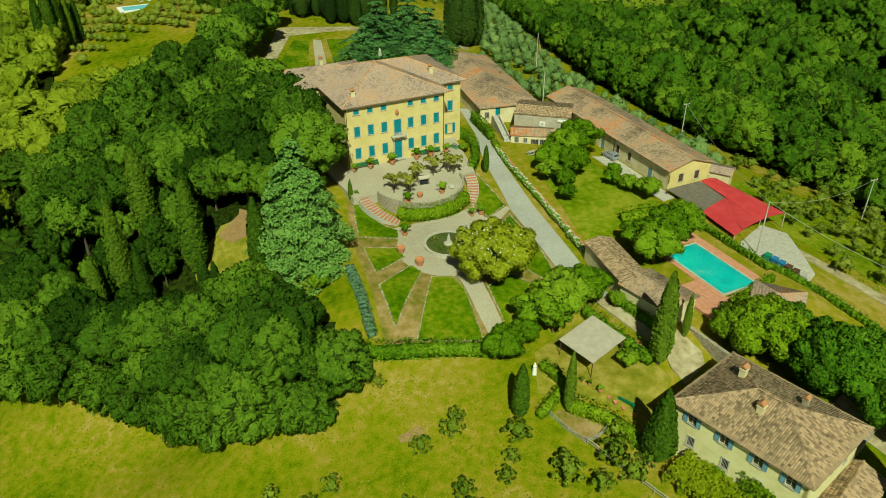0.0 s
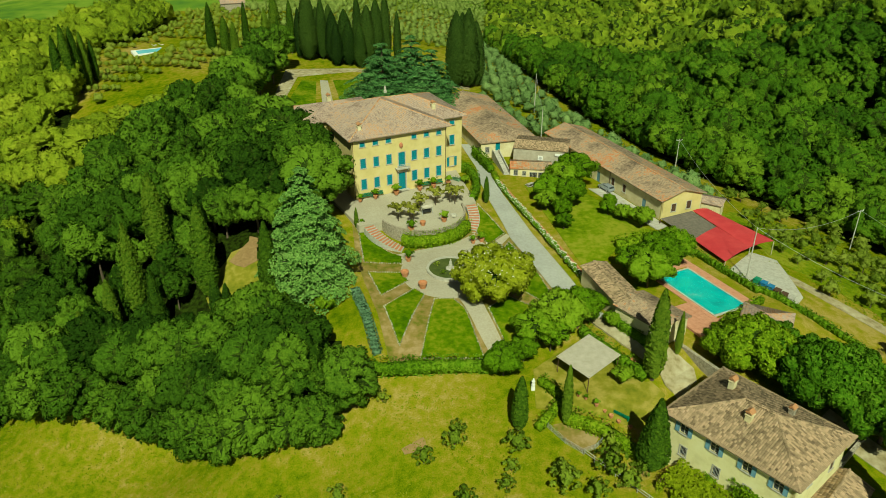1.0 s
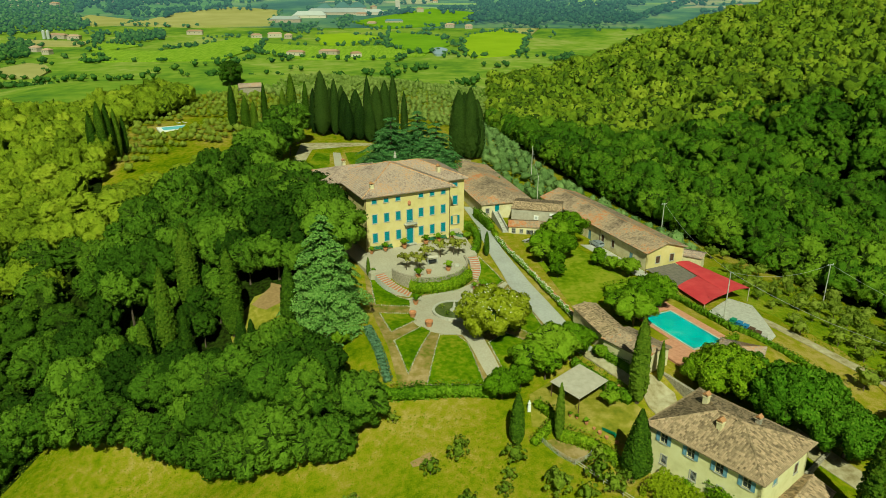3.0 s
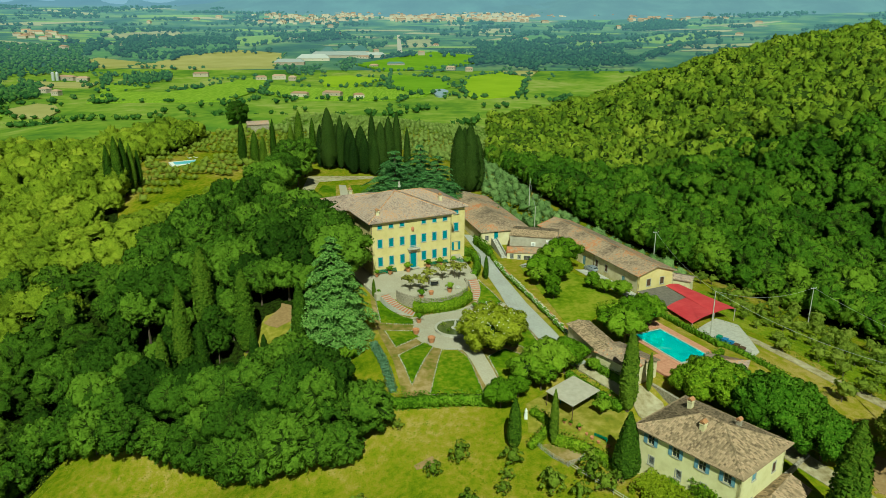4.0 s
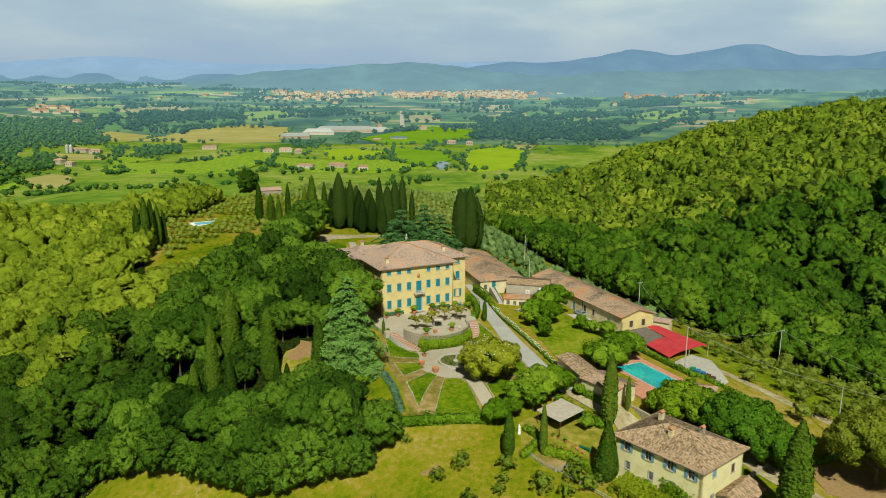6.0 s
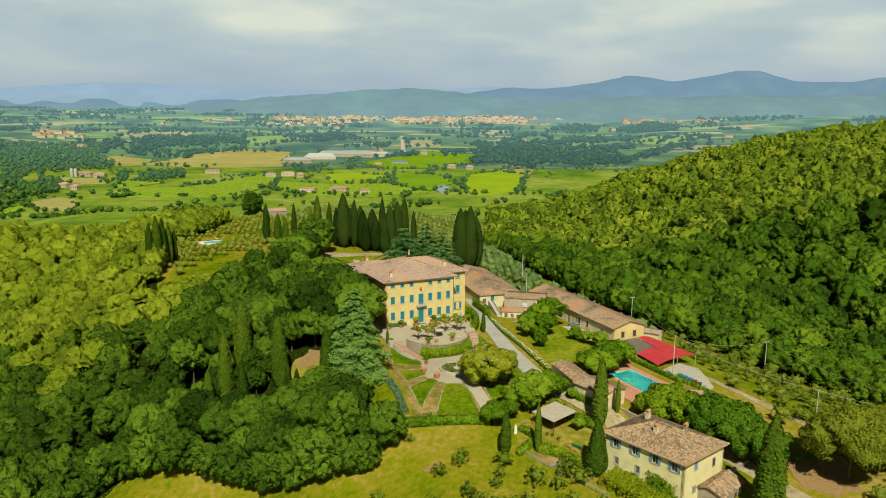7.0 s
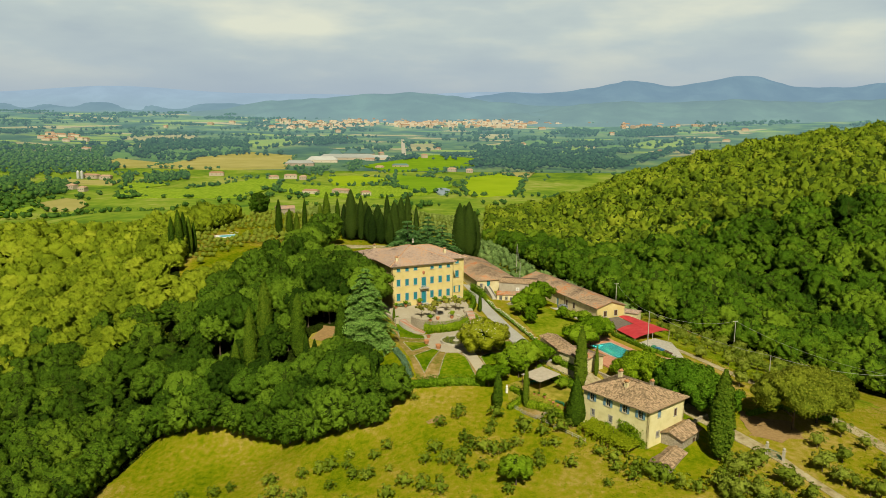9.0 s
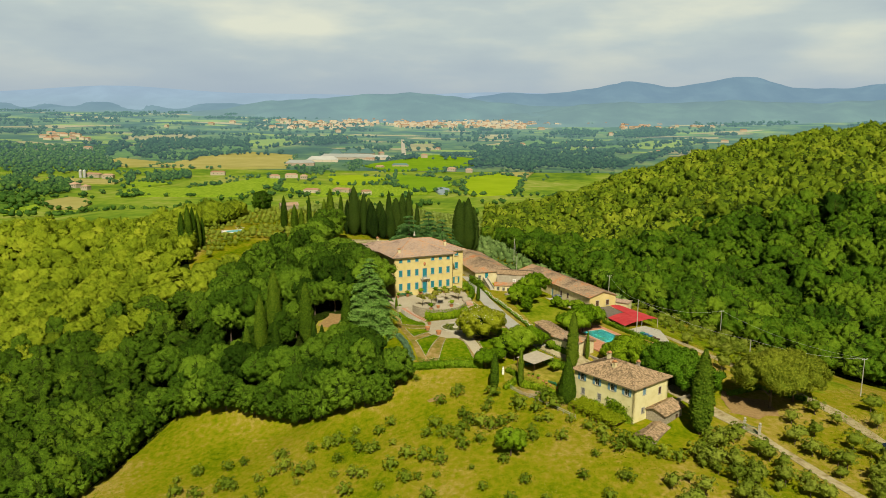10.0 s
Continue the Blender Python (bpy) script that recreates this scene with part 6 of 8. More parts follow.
for i, (x, y) in enumerate(((-1.6, 115.6), (-0.4, 112.4), (2.6, 112.6), (3.2, 116))):
    SHRUBS[0].plant(x, y, 0.42, 50 * i, z=fz + 0.25, label="clump of reeds in the fountain basin")


# ---- pots, benches and ornaments ----
def pot(x, y, z, plant=True, scale=1.0, label="terracotta pot with a lemon bush on the gravel"):
    t = thing("flower_pot", site(x, y, z, 0) @ Matrix.Scale(scale, 4), label, "pot", "terracotta pots")
    part("pot", Build().lathe([(0.28, 0), (0.42, 0.5), (0.46, 0.55), (0.46, 0.66), (0.38, 0.66), (0.3, 0.5)], 14), M_TERRA, t)
    if plant:
        c = part("bush", POTPLANT.crown, None, t)
        c.matrix_basis = pose(0, 0, 0.1, 0, 0, x * 40)
    return t


for u, v, s in ((0.6, -1.6, 1.0), (4.2, -1.4, 1.15), (9.0, -1.6, 1.4), (14.6, -1.6, 1.3), (18.0, -1.5, 1.3), (21.6, -1.6, 1.2)):
    p = vill(u, v)
    pot(p.x, p.y, VILLA_Z + tz(v), True, s)
for u, v in ((5.2, -17.6), (8.4, -16.2), (13.0, -16.6)):
    p = vill(u, v)
    pot(p.x, p.y, VILLA_Z + tz(v), u != 8.4, 1.35)
for x, y, pl, s in ((-7.4, 112.0, False, 1.7), (-4.0, 107.9, False, 1.8), (-7.0, 117.8, True, 1.3), (7.3, 125.6, True, 1.2), (29.0, 88.2, False, 1.9), (5.6, 125, True, 1.0), (-17, 129.4, True, 0.9), (19.8, 81.0, True, 0.5), (20.8, 80.3, True, 0.5), (22.1, 78.9, True, 0.7), (23.2, 78.0, False, 0.6), (24.0, 77.3, False, 0.8), (25.0, 76.6, False, 0.7), (26.5, 75.6, False, 0.7)):
    pot(x, y, gz(x, y) + 0.08, pl, s, "terracotta pot with a lemon bush in the garden" if pl else "large round terracotta jar in the garden")


def bench(m, label, material, L=2.2):
    t = thing("bench", m, label, "bench", "benches")
    part("seat", Build().box(-L / 2, L / 2, -0.25, 0.2, 0.42, 0.48), material, t)
    for k in (0.6, 0.75, 0.9):
        part("back_slat", Build().box(-L / 2, L / 2, 0.2, 0.25, k, k + 0.1), material, t)
    for x in (-L / 2 + 0.1, L / 2 - 0.1):
        part("leg", Build().box(x - 0.04, x + 0.04, -0.22, 0.24, 0, 0.42), material, t)
    return t


for u in (2.4, 3.9 + 1.2, 16.6, 19.4):
    bench(Matrix.Translation(vill(u, -0.45, VILLA_Z + tz(-0.4))) @ Matrix.Rotation(radians(VILLA[2]), 4, "Z"), "long green bench against the villa front", M_GREENP, 2.6)
p = vill(11.2, -12.2)
sw = thing("garden_swing", Matrix.Translation((p.x, p.y, VILLA_Z + tz(-12))) @ Matrix.Rotation(radians(20), 4, "Z"), "garden swing seat with a pale canopy", "swing seat")
part("canopy", Build().add([(-1.2, -0.6, 1.75), (1.2, -0.6, 1.75), (1.2, 0.6, 1.75), (-1.2, 0.6, 1.75), (-1.2, 0, 2.0), (1.2, 0, 2.0)], [(3, 2, 1, 0), (0, 1, 5, 4), (2, 3, 4, 5), (1, 2, 5), (3, 0, 4)]), M_WHITE, sw)
part("seat", Build().box(-0.9, 0.9, -0.3, 0.25, 0.45, 0.55).box(-0.9, 0.9, 0.25, 0.32, 0.55, 1.0), M_DARK, sw)
for x in (-1.1, 1.1):
    for y in (-0.7, 0.7):
        part("leg", Build().cone((x, y, 0), (x, 0, 1.75), 0.04, 0.04, 6), M_STEEL, sw)
for u, v in ((4.6, -12.6), (7.0, -14.2), (10.4, -10.6), (14.6, -9.4), (18.0, -9.4), (18.6, -10.6)):
    p = vill(u, v)
    BRONZE.plant(p.x, p.y, 0.95, u * 50, z=VILLA_Z + tz(v), group="pollard trees")
p = vill(15.8, -15.4)
bo = thing("boulder", site(p.x, p.y, VILLA_Z + tz(-15) - 0.05, 0), "pale rounded stone on the terrace", "stone")
part("stone", Build().lathe([(0.5, 0), (0.75, 0.2), (0.6, 0.55), (0.25, 0.7)], 9), M_TRIM, bo)
stt = thing("garden_statue", site(13.3, 83.2, gz(13.3, 83.2), 0) @ Matrix.Scale(0.72, 4), "white marble garden statue on a plinth", "statue")
part("statue", Build().box(-0.4, 0.4, -0.4, 0.4, 0, 0.9).lathe([(0.38, 0.9), (0.45, 1.4), (0.3, 1.8), (0.42, 2.2), (0.16, 2.5), (0.22, 2.7), (0.12, 2.95)], 10), M_MARBLE, stt)

# canvas pavilion
pav = thing("canvas_pavilion", site(0, 0, 0, 0), "square pavilion with a pale grey canvas roof on dark posts", "pavilion")
pc = [Vector((17.1, 86.9, 2.45)), Vector((23.1, 92.9, 2.45)), Vector((27.1, 87.3, 2.45)), Vector((21.2, 81.5, 2.45))]
mid_ = sum(pc, Vector()) / 4 + Vector((0, 0, 0.06))
g = Build().add([*pc, mid_], [(0, 3, 4), (3, 2, 4), (2, 1, 4), (1, 0, 4)])
cv = part("canvas_roof", g, M_WHITE, pav)
cv.modifiers.new("thickness", "SOLIDIFY").thickness = 0.08
for p in pc:
    q = p.lerp(mid_, 0.07)
    part("post", Build().cone((q.x, q.y, gz(q.x, q.y) - 0.2), (q.x, q.y, q.z), 0.07, 0.07, 8), M_BROWN, pav)
tb = thing("garden_table", site(20.6, 88.4, gz(20.6, 88.4) + 0.05, 30), "teal garden table under the pavilion", "table")
part("top", Build().box(-1.0, 1.0, -0.5, 0.5, 0.7, 0.76), M_TEAL, tb)
for x in (-0.85, 0.85):
    for y in (-0.4, 0.4):
        part("leg", Build().box(x - 0.04, x + 0.04, y - 0.04, y + 0.04, 0, 0.7), M_TEAL, tb)
pt = thing("picnic_table", site(19.4, 150.2, gz(19.4, 150.2) + 0.05, 40), "weathered picnic table with benches on the grass", "table")
part("top", Build().box(-0.9, 0.9, -0.4, 0.4, 0.7, 0.76), M_DEAD, pt)
for y in (-0.75, 0.75):
    part("seat", Build().box(-0.9, 0.9, y - 0.14, y + 0.14, 0.4, 0.45), M_DEAD, pt)
for x in (-0.7, 0.7):
    part("leg", Build().box(x - 0.05, x + 0.05, -0.75, 0.75, 0.34, 0.4).box(x - 0.05, x + 0.05, -0.3, 0.3, 0, 0.7), M_DEAD, pt)
bench(site(25.6, 77.6, gz(25.6, 77.6), 141), "green garden bench beside the hedge", M_GREENP, 2.4)


# rose border and low wall beside the drive
rw = tagged(thing("border_wall", site(0, 0, 0, 0), "low brick wall along the drive", "wall"), kind="structure")
a, c = Vector((12.6, 151.0, 0)), Vector((26.8, 108.4, 0))
for i in range(36):
    p, q = a.lerp(c, i / 36), a.lerp(c, (i + 0.97) / 36)
    d = (q - p).normalized()
    nn = Vector((-d.y, d.x, 0)) * 0.18
    z0, z1 = gz(p.x, p.y), gz(q.x, q.y)
    part("brick_course", Build().add([p - nn + Vector((0, 0, z0 - 0.3)), q - nn + Vector((0, 0, z1 - 0.3)), q + nn + Vector((0, 0, z1 - 0.3)), p + nn + Vector((0, 0, z0 - 0.3)),
                                      p - nn + Vector((0, 0, z0 + 0.55)), q - nn + Vector((0, 0, z1 + 0.55)), q + nn + Vector((0, 0, z1 + 0.55)), p + nn + Vector((0, 0, z0 + 0.55))],
                                     [(3, 2, 1, 0), (4, 5, 6, 7), (0, 1, 5, 4), (1, 2, 6, 5), (2, 3, 7, 6), (3, 0, 4, 7)]), M_BRICK, rw)
rng = np.random.default_rng(33)
vb, fb, nb_ = crown(rng, lumps_of(rng, 0.9, 0.55, 5, 0.3), 170, 0.11)[:3]
ROSE = fast_mesh("foliage", vb, fb, M_HEDGE, nb_)
k = rng.choice(len(fb) // 2, 40)
fl = leaf_cards(vb[fb[k, 0]] * 1.08, np.tile((0, 0, 1.0), (40, 1)), 0.13, rng)
ROSEF = fast_mesh("blossom", *leafy(fl, M_FLOWER))
for i in range(44):
    p = a.lerp(c, (i + 0.5) / 44) + Vector((-0.9 + rng.uniform(-0.15, 0.15), -0.2, 0))
    t = thing("rose_bush", site(p.x, p.y, gz(p.x, p.y), rng.uniform(0, 360)) @ Matrix.Scale(rng.uniform(0.85, 1.3), 4), "low rose bush with white blossom beside the drive", "bush", "rose border")
    part("foliage", ROSE, None, t)
    part("blossom", ROSEF, None, t)


# ---- vehicles, poles, bins ----
def car(m, paint, label):
    t = thing("car", m, label, "car")
    prof = [(-2.05, 0.35), (-2.1, 0.75), (-1.95, 0.98), (-1.75, 1.42), (-0.4, 1.5), (0.35, 1.42), (1.05, 0.98), (1.85, 0.85), (2.08, 0.65), (2.08, 0.35)]
    n = len(prof)
    bd = Build().add([(x, -0.82 + (0.14 if z > 1.1 else 0), z) for x, z in prof] + [(x, 0.82 - (0.14 if z > 1.1 else 0), z) for x, z in prof],
                     [tuple(range(n)), tuple(reversed(range(n, 2 * n)))] + [(i, n + i, n + (i + 1) % n, (i + 1) % n) for i in range(n)])
    o = part("body", bd, paint, t)
    o.modifiers.new("soft_edges", "BEVEL").width = 0.06
    part("windscreen", Build().add([(0.4, -0.62, 1.43), (1.02, -0.7, 1.03), (1.02, 0.7, 1.03), (0.4, 0.62, 1.43)], [(0, 1, 2, 3)]), M_GLASS, t).location = (0.03, 0, 0.02)
    part("rear_window", Build().add([(-1.78, -0.6, 1.38), (-1.78, 0.6, 1.38), (-1.96, 0.68, 1.02), (-1.96, -0.68, 1.02)], [(0, 1, 2, 3)]), M_GLASS, t).location = (-0.04, 0, 0.02)
    for s in (-1, 1):
        part("side_window", Build().box(-1.55, 0.3, s * 0.74 - 0.02, s * 0.74 + 0.02, 1.02, 1.36), M_GLASS, t)
        part("headlight", Build().box(1.95, 2.1, s * 0.6 - 0.15, s * 0.6 + 0.15, 0.62, 0.76), M_MARBLE, t)
        for x in (-1.3, 1.3):
            w = part("wheel", Build().cone((x, s * 0.66, 0.32), (x, s * 0.86, 0.32), 0.32, 0.32, 16), M_DARK, t)
            part("rim", Build().cone((x, s * 0.855, 0.32), (x, s * 0.875, 0.32), 0.2, 0.2, 12), M_STEEL, w)
    return t


car(site(37.0, 151.2, 2.4 + 0.15, barn_turn + 3), M_CAR, "silver-blue hatchback parked along the barn")
car(site(97, 51.5, gz(97, 51.5) + 0.05, 8), M_CARBLUE, "dark blue car parked on the pale track")


def pole(x, y, h, arms, label, lamp=False):
    z = gz(x, y)
    t = thing("utility_pole", site(x, y, z, 20), label, "pole", "utility poles")
    part("shaft", Build().cone((0, 0, -0.5), (0, 0, h), 0.15, 0.09, 8), M_CONC, t)
    if arms:
        part("crossarm", Build().box(-0.9, 0.9, -0.06, 0.06, h - 0.35, h - 0.22), M_STEEL, t)
        for q in (-0.8, 0.0, 0.8):
            part("insulator", Build().lathe([(0.05, 0), (0.09, 0.08), (0.05, 0.2)], 6, (q, 0, h - 0.22)), M_MARBLE, t)
    return Vector((x, y, z + h - 0.1))


TOPS = [pole(55.2, 111.6, 10.6, False, "plain pale pole beside the red canopy"), pole(92.5, 144.0, 10.0, True, "concrete power pole with a crossarm on the slope"),
        pole(78.5, 85.5, 12.0, False, "tall power pole in the olive grove"), pole(107.8, 83.6, 10.4, True, "power pole with a crossarm by the wood"),
        pole(61, 178, 9.0, True, "power pole with a crossarm behind the barn"), pole(27, 212, 12.0, False, "thin pole in the olive grove"), pole(25.5, 182, 9, False, "thin pole behind the annex")]


def wire(a, c, sag):
    cu = bpy.data.curves.new("wire", "CURVE")
    cu.dimensions, cu.bevel_depth = "3D", 0.025
    s = cu.splines.new("POLY")
    s.points.add(16)
    for i in range(17):
        t = i / 16
        p = a.lerp(c, t)
        s.points[i].co = (p.x, p.y, p.z - sag * 4 * t * (1 - t), 1)
    cu.materials.append(M_STEEL)
    tagged(new("power_line", cu), "thin overhead wire between poles", "cable", "power lines")


for i, j, s in ((0, 1, 2.0), (4, 0, 1.5), (1, 3, 2.0), (0, 2, 1.5), (2, 3, 1.2), (5, 6, 0.8)):
    wire(TOPS[i], TOPS[j], s)
for i in range(6):
    x, y = 56.6 + 0.85 * i, 110.2 - 1.0 * i
    m_, lb = ((M_BINGREEN, "green plastic crate stack beside the yard"), (M_BINBLUE, "blue plastic barrel beside the yard"), (M_BINBLUE, "blue plastic barrel beside the yard"), (M_BROWN, "stack of brown wooden crates"), (M_BROWN, "stack of brown wooden crates"), (M_DEAD, "stack of pale firewood"))[i]
    t = thing("storage_bin", site(x, y, gz(x, y) + 0.1, -48), lb, "bin", "yard storage")
    part("body", Build().box(-0.5, 0.5, -0.6, 0.6, 0, 1.0), m_, t)
    part("lid", Build().box(-0.55, 0.55, -0.65, 0.65, 1.0, 1.08), m_, t)
for x, y in ((67.2, 58.3), (69.6, 55.6)):
    t = thing("gate_pier", site(x, y, gz(x, y), -40), "slim pale stone gate pier with a ball finial", "gate pier", "gate piers")
    part("pier", Build().box(-0.25, 0.25, -0.25, 0.25, -0.4, 2.2).box(-0.33, 0.33, -0.33, 0.33, 2.2, 2.35), M_TRIM, t)
    part("urn", Build().lathe([(0.15, 2.35), (0.2, 2.5), (0.34, 2.8), (0.3, 2.95), (0.1, 3.1)], 10), M_TRIM, t)
gate = thing("iron_gate", site(68.4, 57.0, gz(68.4, 57), -48), "green iron gate between the piers", "gate")
part("gate_frame", Build().box(-1.5, 1.5, -0.03, 0.03, 0.1, 0.18).box(-1.5, 1.5, -0.03, 0.03, 1.5, 1.58), M_GREENP, gate)
for i in range(13):
    part("bar", Build().box(-1.48 + 0.245 * i, -1.45 + 0.245 * i, -0.015, 0.015, 0.1, 1.75), M_GREENP, gate)
tagged(part("stone_wall", Build().box(0, 14, -0.3, 0.3, -1.2, 1.3), M_STONE), "old stone wall by the lower path", "wall", kind="structure").matrix_basis = site(36.6, 92.6, 0.6, -60)
tagged(part("stone_wall", Build().box(0, 10, -0.25, 0.25, -1.2, 1.2), M_STONE), "old stone wall behind the farmhouse", "wall", kind="structure").matrix_basis = site(52.5, 68.2, -3.6, 42)
shd = thing("tin_shelter", site(61.5, 77.5, gz(61.5, 77.5), -35), "small grey sheet-roofed shelter", "shelter")
part("roof", Build().box(-2.4, 2.4, -1.8, 1.8, 2.3, 2.42), M_STEEL, shd)
for x in (-2.2, 2.2):
    for y in (-1.6, 1.6):
        part("post", Build().box(x - 0.07, x + 0.07, y - 0.07, y + 0.07, -0.4, 2.3), M_BROWN, shd)


# ---- planted trees ----
def cyp(i, x, y, h, wide=1.0, label=""):
    base = (16, 14, 15, 15)[i]
    s = h / base
    t = CYPS[i].plant(x, y, 1.0, x * 37, label=label or CYPS[i].label)
    t.matrix_basis = pose(x, y, gz(x, y), 0, 0, x * 37 % 360) @ Matrix.Diagonal((s * wide, s * wide, s, 1))
    return t


MAGN.plant(8.2, 104.8, 1.0, 20)
cyp(1, 10.6, 75.8, 9.5, 1.35, "ragged dark cypress at the garden corner")
cyp(1, 31.6, 84.8, 16, 1.1, "tall slender cypress beside the lower path")
cyp(1, 36.3, 88.9, 8, 0.8, "small slim cypress by the changing house")
cyp(1, 17.3, 76.6, 10.5, 0.8, "slender cypress beside the pavilion lawn")
cyp(2, 28.0, 69.2, 12, 1.3, "thick cypress at the farmhouse corner")
cyp(0, 56.4, 56.4, 20, 1.3, "very tall thick cypress by the outbuilding")
cyp(1, 8.9, 141.2, 6.2, 1.2, "small cypress beside the court hedge")
cyp(1, -17.9, 128.6, 4.6, 1.1, "small cypress at the terrace corner")
for x, y, i, h, w in ((-58, 113, 0, 20, 0.95), (-56, 123, 0, 21, 1.1), (-44, 112.5, 0, 19, 1.15), (-31, 107, 0, 17, 1.05), (-40.2, 104.5, 1, 12.5, 1.1), (-37.6, 102.6, 1, 12, 1.1), (-61, 108.5, 1, 14, 1.2), (-52, 107, 2, 15, 0.8), (-47, 121, 0, 15, 1.0), (-66, 106, 2, 12, 1.0)):
    cyp(i, x, y, h, w)
rng = np.random.default_rng(77)
for x, y, h, w in ((-83, 262, 18, 0.95), (-77, 258, 14, 1.3), (-73, 255, 12.5, 1.2), (-70.5, 262, 18, 0.7), (-62, 256, 17, 1.0), (-60, 262, 21.5, 1.0), (-55, 264, 18.5, 0.8), (-57, 252, 15, 0.7), (-64, 250, 10, 0.9)):
    cyp(0, x, y, h, w, "sunlit green cypress beside the dark stand behind the villa")
for x, y, h, w in ((-47.4, 255, 24, 1.15), (-43, 258, 21, 0.85), (-39, 256, 17, 1.4), (-35, 258, 17.6, 1.5), (-31, 262, 22.5, 0.7), (-27, 256, 20, 1.35), (-24, 258, 22, 1.1), (-21, 260, 24, 0.75), (-17, 262, 18, 0.7), (-45.4, 262, 17, 1.2), (-51, 258, 17, 0.9), (-41, 263, 18, 1.3), (-33, 252, 15, 1.5), (-37, 250, 14, 1.4), (-29, 250, 15, 1.3)):
    cyp(3, x, y, h, 0.78 * w, "tall dark cypress in the stand behind the villa")
for x, y, h in ((3.5, 233, 24), (7.5, 234, 25), (5.5, 238, 23), (10.0, 237, 21)):
    cyp(3, x, y, h, 0.95, "dark cypress in a tight clump behind the annex")
for x, y, h in ((-121.5, 226, 21), (-119.2, 228, 23), (-118.4, 232, 21), (-117.5, 236, 18), (-117, 241, 14)):
    cyp(0, x, y, h, 0.9, "dark cypress in a row above the far glade")
CEDAR.plant(-24.6, 110.2, 1.14, 0, 1.0)
CEDAR2.plant(-18, 206, 1.5, 10, 0.72)
CEDAR2.plant(-4, 202, 1.35, 130, 0.8)
CEDAR2.plant(-10, 212, 1.3, 60, 0.9)
PINE.plant(78, 70, 1.1, 0)
PINE.plant(86, 75, 1.0, 90)
for x, y, s, k in ((47.4, 87.5, 0.95, 0), (54.6, 80.5, 1.15, 1), (61.6, 74, 0.95, 1), (51.5, 90, 0.7, 1), (60, 82, 0.95, 1), (43.6, 88.6, 0.62, 0)):
    WALNUT[k].plant(x, y, s, x * 31)
for x, y, s, k in ((14.5, 92.5, 1.05, 0), (18.5, 95.6, 1.25, 1), (22.2, 97.6, 1.1, 2), (17, 92.2, 0.9, 2), (9.0, 86.2, 0.85, 1), (12.4, 89.4, 0.7, 2), (29.0, 149.5, 1.35, 0), (26.2, 146.5, 1.15, 1), (22.6, 142.5, 0.95, 1), (26.5, 140, 1.0, 2), (21.6, 138, 0.7, 0), (24.5, 135.2, 0.62, 1), (35.4, 140.5, 0.5, 2), (40.6, 131.6, 0.72, 0), (37.2, 134.6, 0.55, 1), (34.5, 136.6, 0.5, 0), (24.2, 129.5, 0.55, 2), (36.3, 108.6, 1.15, 1), (39.2, 112.4, 1.3, 2), (34.4, 113, 0.9, 0), (42.8, 117, 1.1, 1), (4.6, 149.4, 0.32, 2), (25.2, 100.4, 0.6, 1), (27.4, 96.4, 0.4, 2), (27, 84.2, 0.45, 0), (-21, 91.5, 0.75, 0), (-20.5, 103, 0.5, 1), (12.6, 47.6, 0.95, 1)):
    LIMES[k].plant(x, y, s, x * 53, label="round dark green tree alone in the field" if y < 50 else "")
# undergrowth beside the villa and clearing
for x, y, s in ((-25.5, 131.2, 1.12), (-28.5, 138, 1.2), (-31, 144, 1.25), (-35.5, 152, 1.3), (-40, 161, 1.25), (-25.5, 124, 0.6), (-44, 127.5, 0.85), (-37.5, 127.5, 0.8), (-31.5, 126, 0.72), (-48, 121, 0.65), (-54, 207, 0.9), (-57, 215, 1.0), (-53.5, 223, 0.9), (-58, 231, 1.0), (-54, 239, 0.95), (-63, 210, 0.95), (-54, 116, 0.5), (-50, 112, 0.5), (-62, 118, 0.55), (-48, 117, 0.45), (-63, 112, 0.5), (-57, 104, 0.5), (-69, 112, 0.6), (-50, 124, 0.5), (-55, 128, 0.6), (-29, 101, 0.5), (-33, 100.5, 0.45), (-46, 104, 0.45), (-41, 108.2, 0.28), (-28.5, 103.5, 0.4)):
    (OAKS if y < 145 else OAKS_FAR)[int(abs(x)) % 4].plant(x, y, s, x * 70, group="oak wood")
# shrubs in the rough field
for i, (x, y) in enumerate(((-60.8, 58.3), (-56.1, 69.4), (-52.1, 70.2), (-43.6, 53.1), (-43.2, 68.2), (-34.6, 66.8), (-30.4, 66.9), (-23.9, 70.4), (-18, 67.3), (-10.4, 54.1), (-4.1, 63), (2.7, 64.8), (8.2, 66.5), (-20.3, 51.1), (-14, 51.2), (-6.4, 51.5), (-2.6, 48.9), (11.5, 33), (10, 72.5), (1.8, 76), (23.1, 72.4), (33.4, 50), (41.3, 49.6), (43.1, 46.9), (14.8, 37.7), (1.3, 74), (9.1, 69.2), (-15.2, 69.5), (-9.6, 83), (-3, 72), (-46, 60), (-66, 62), (-36, 58), (-27, 60))):
    SHRUBS[i % 3].plant(x, y, rng.uniform(0.85, 1.45), i * 77, group="field shrubs")
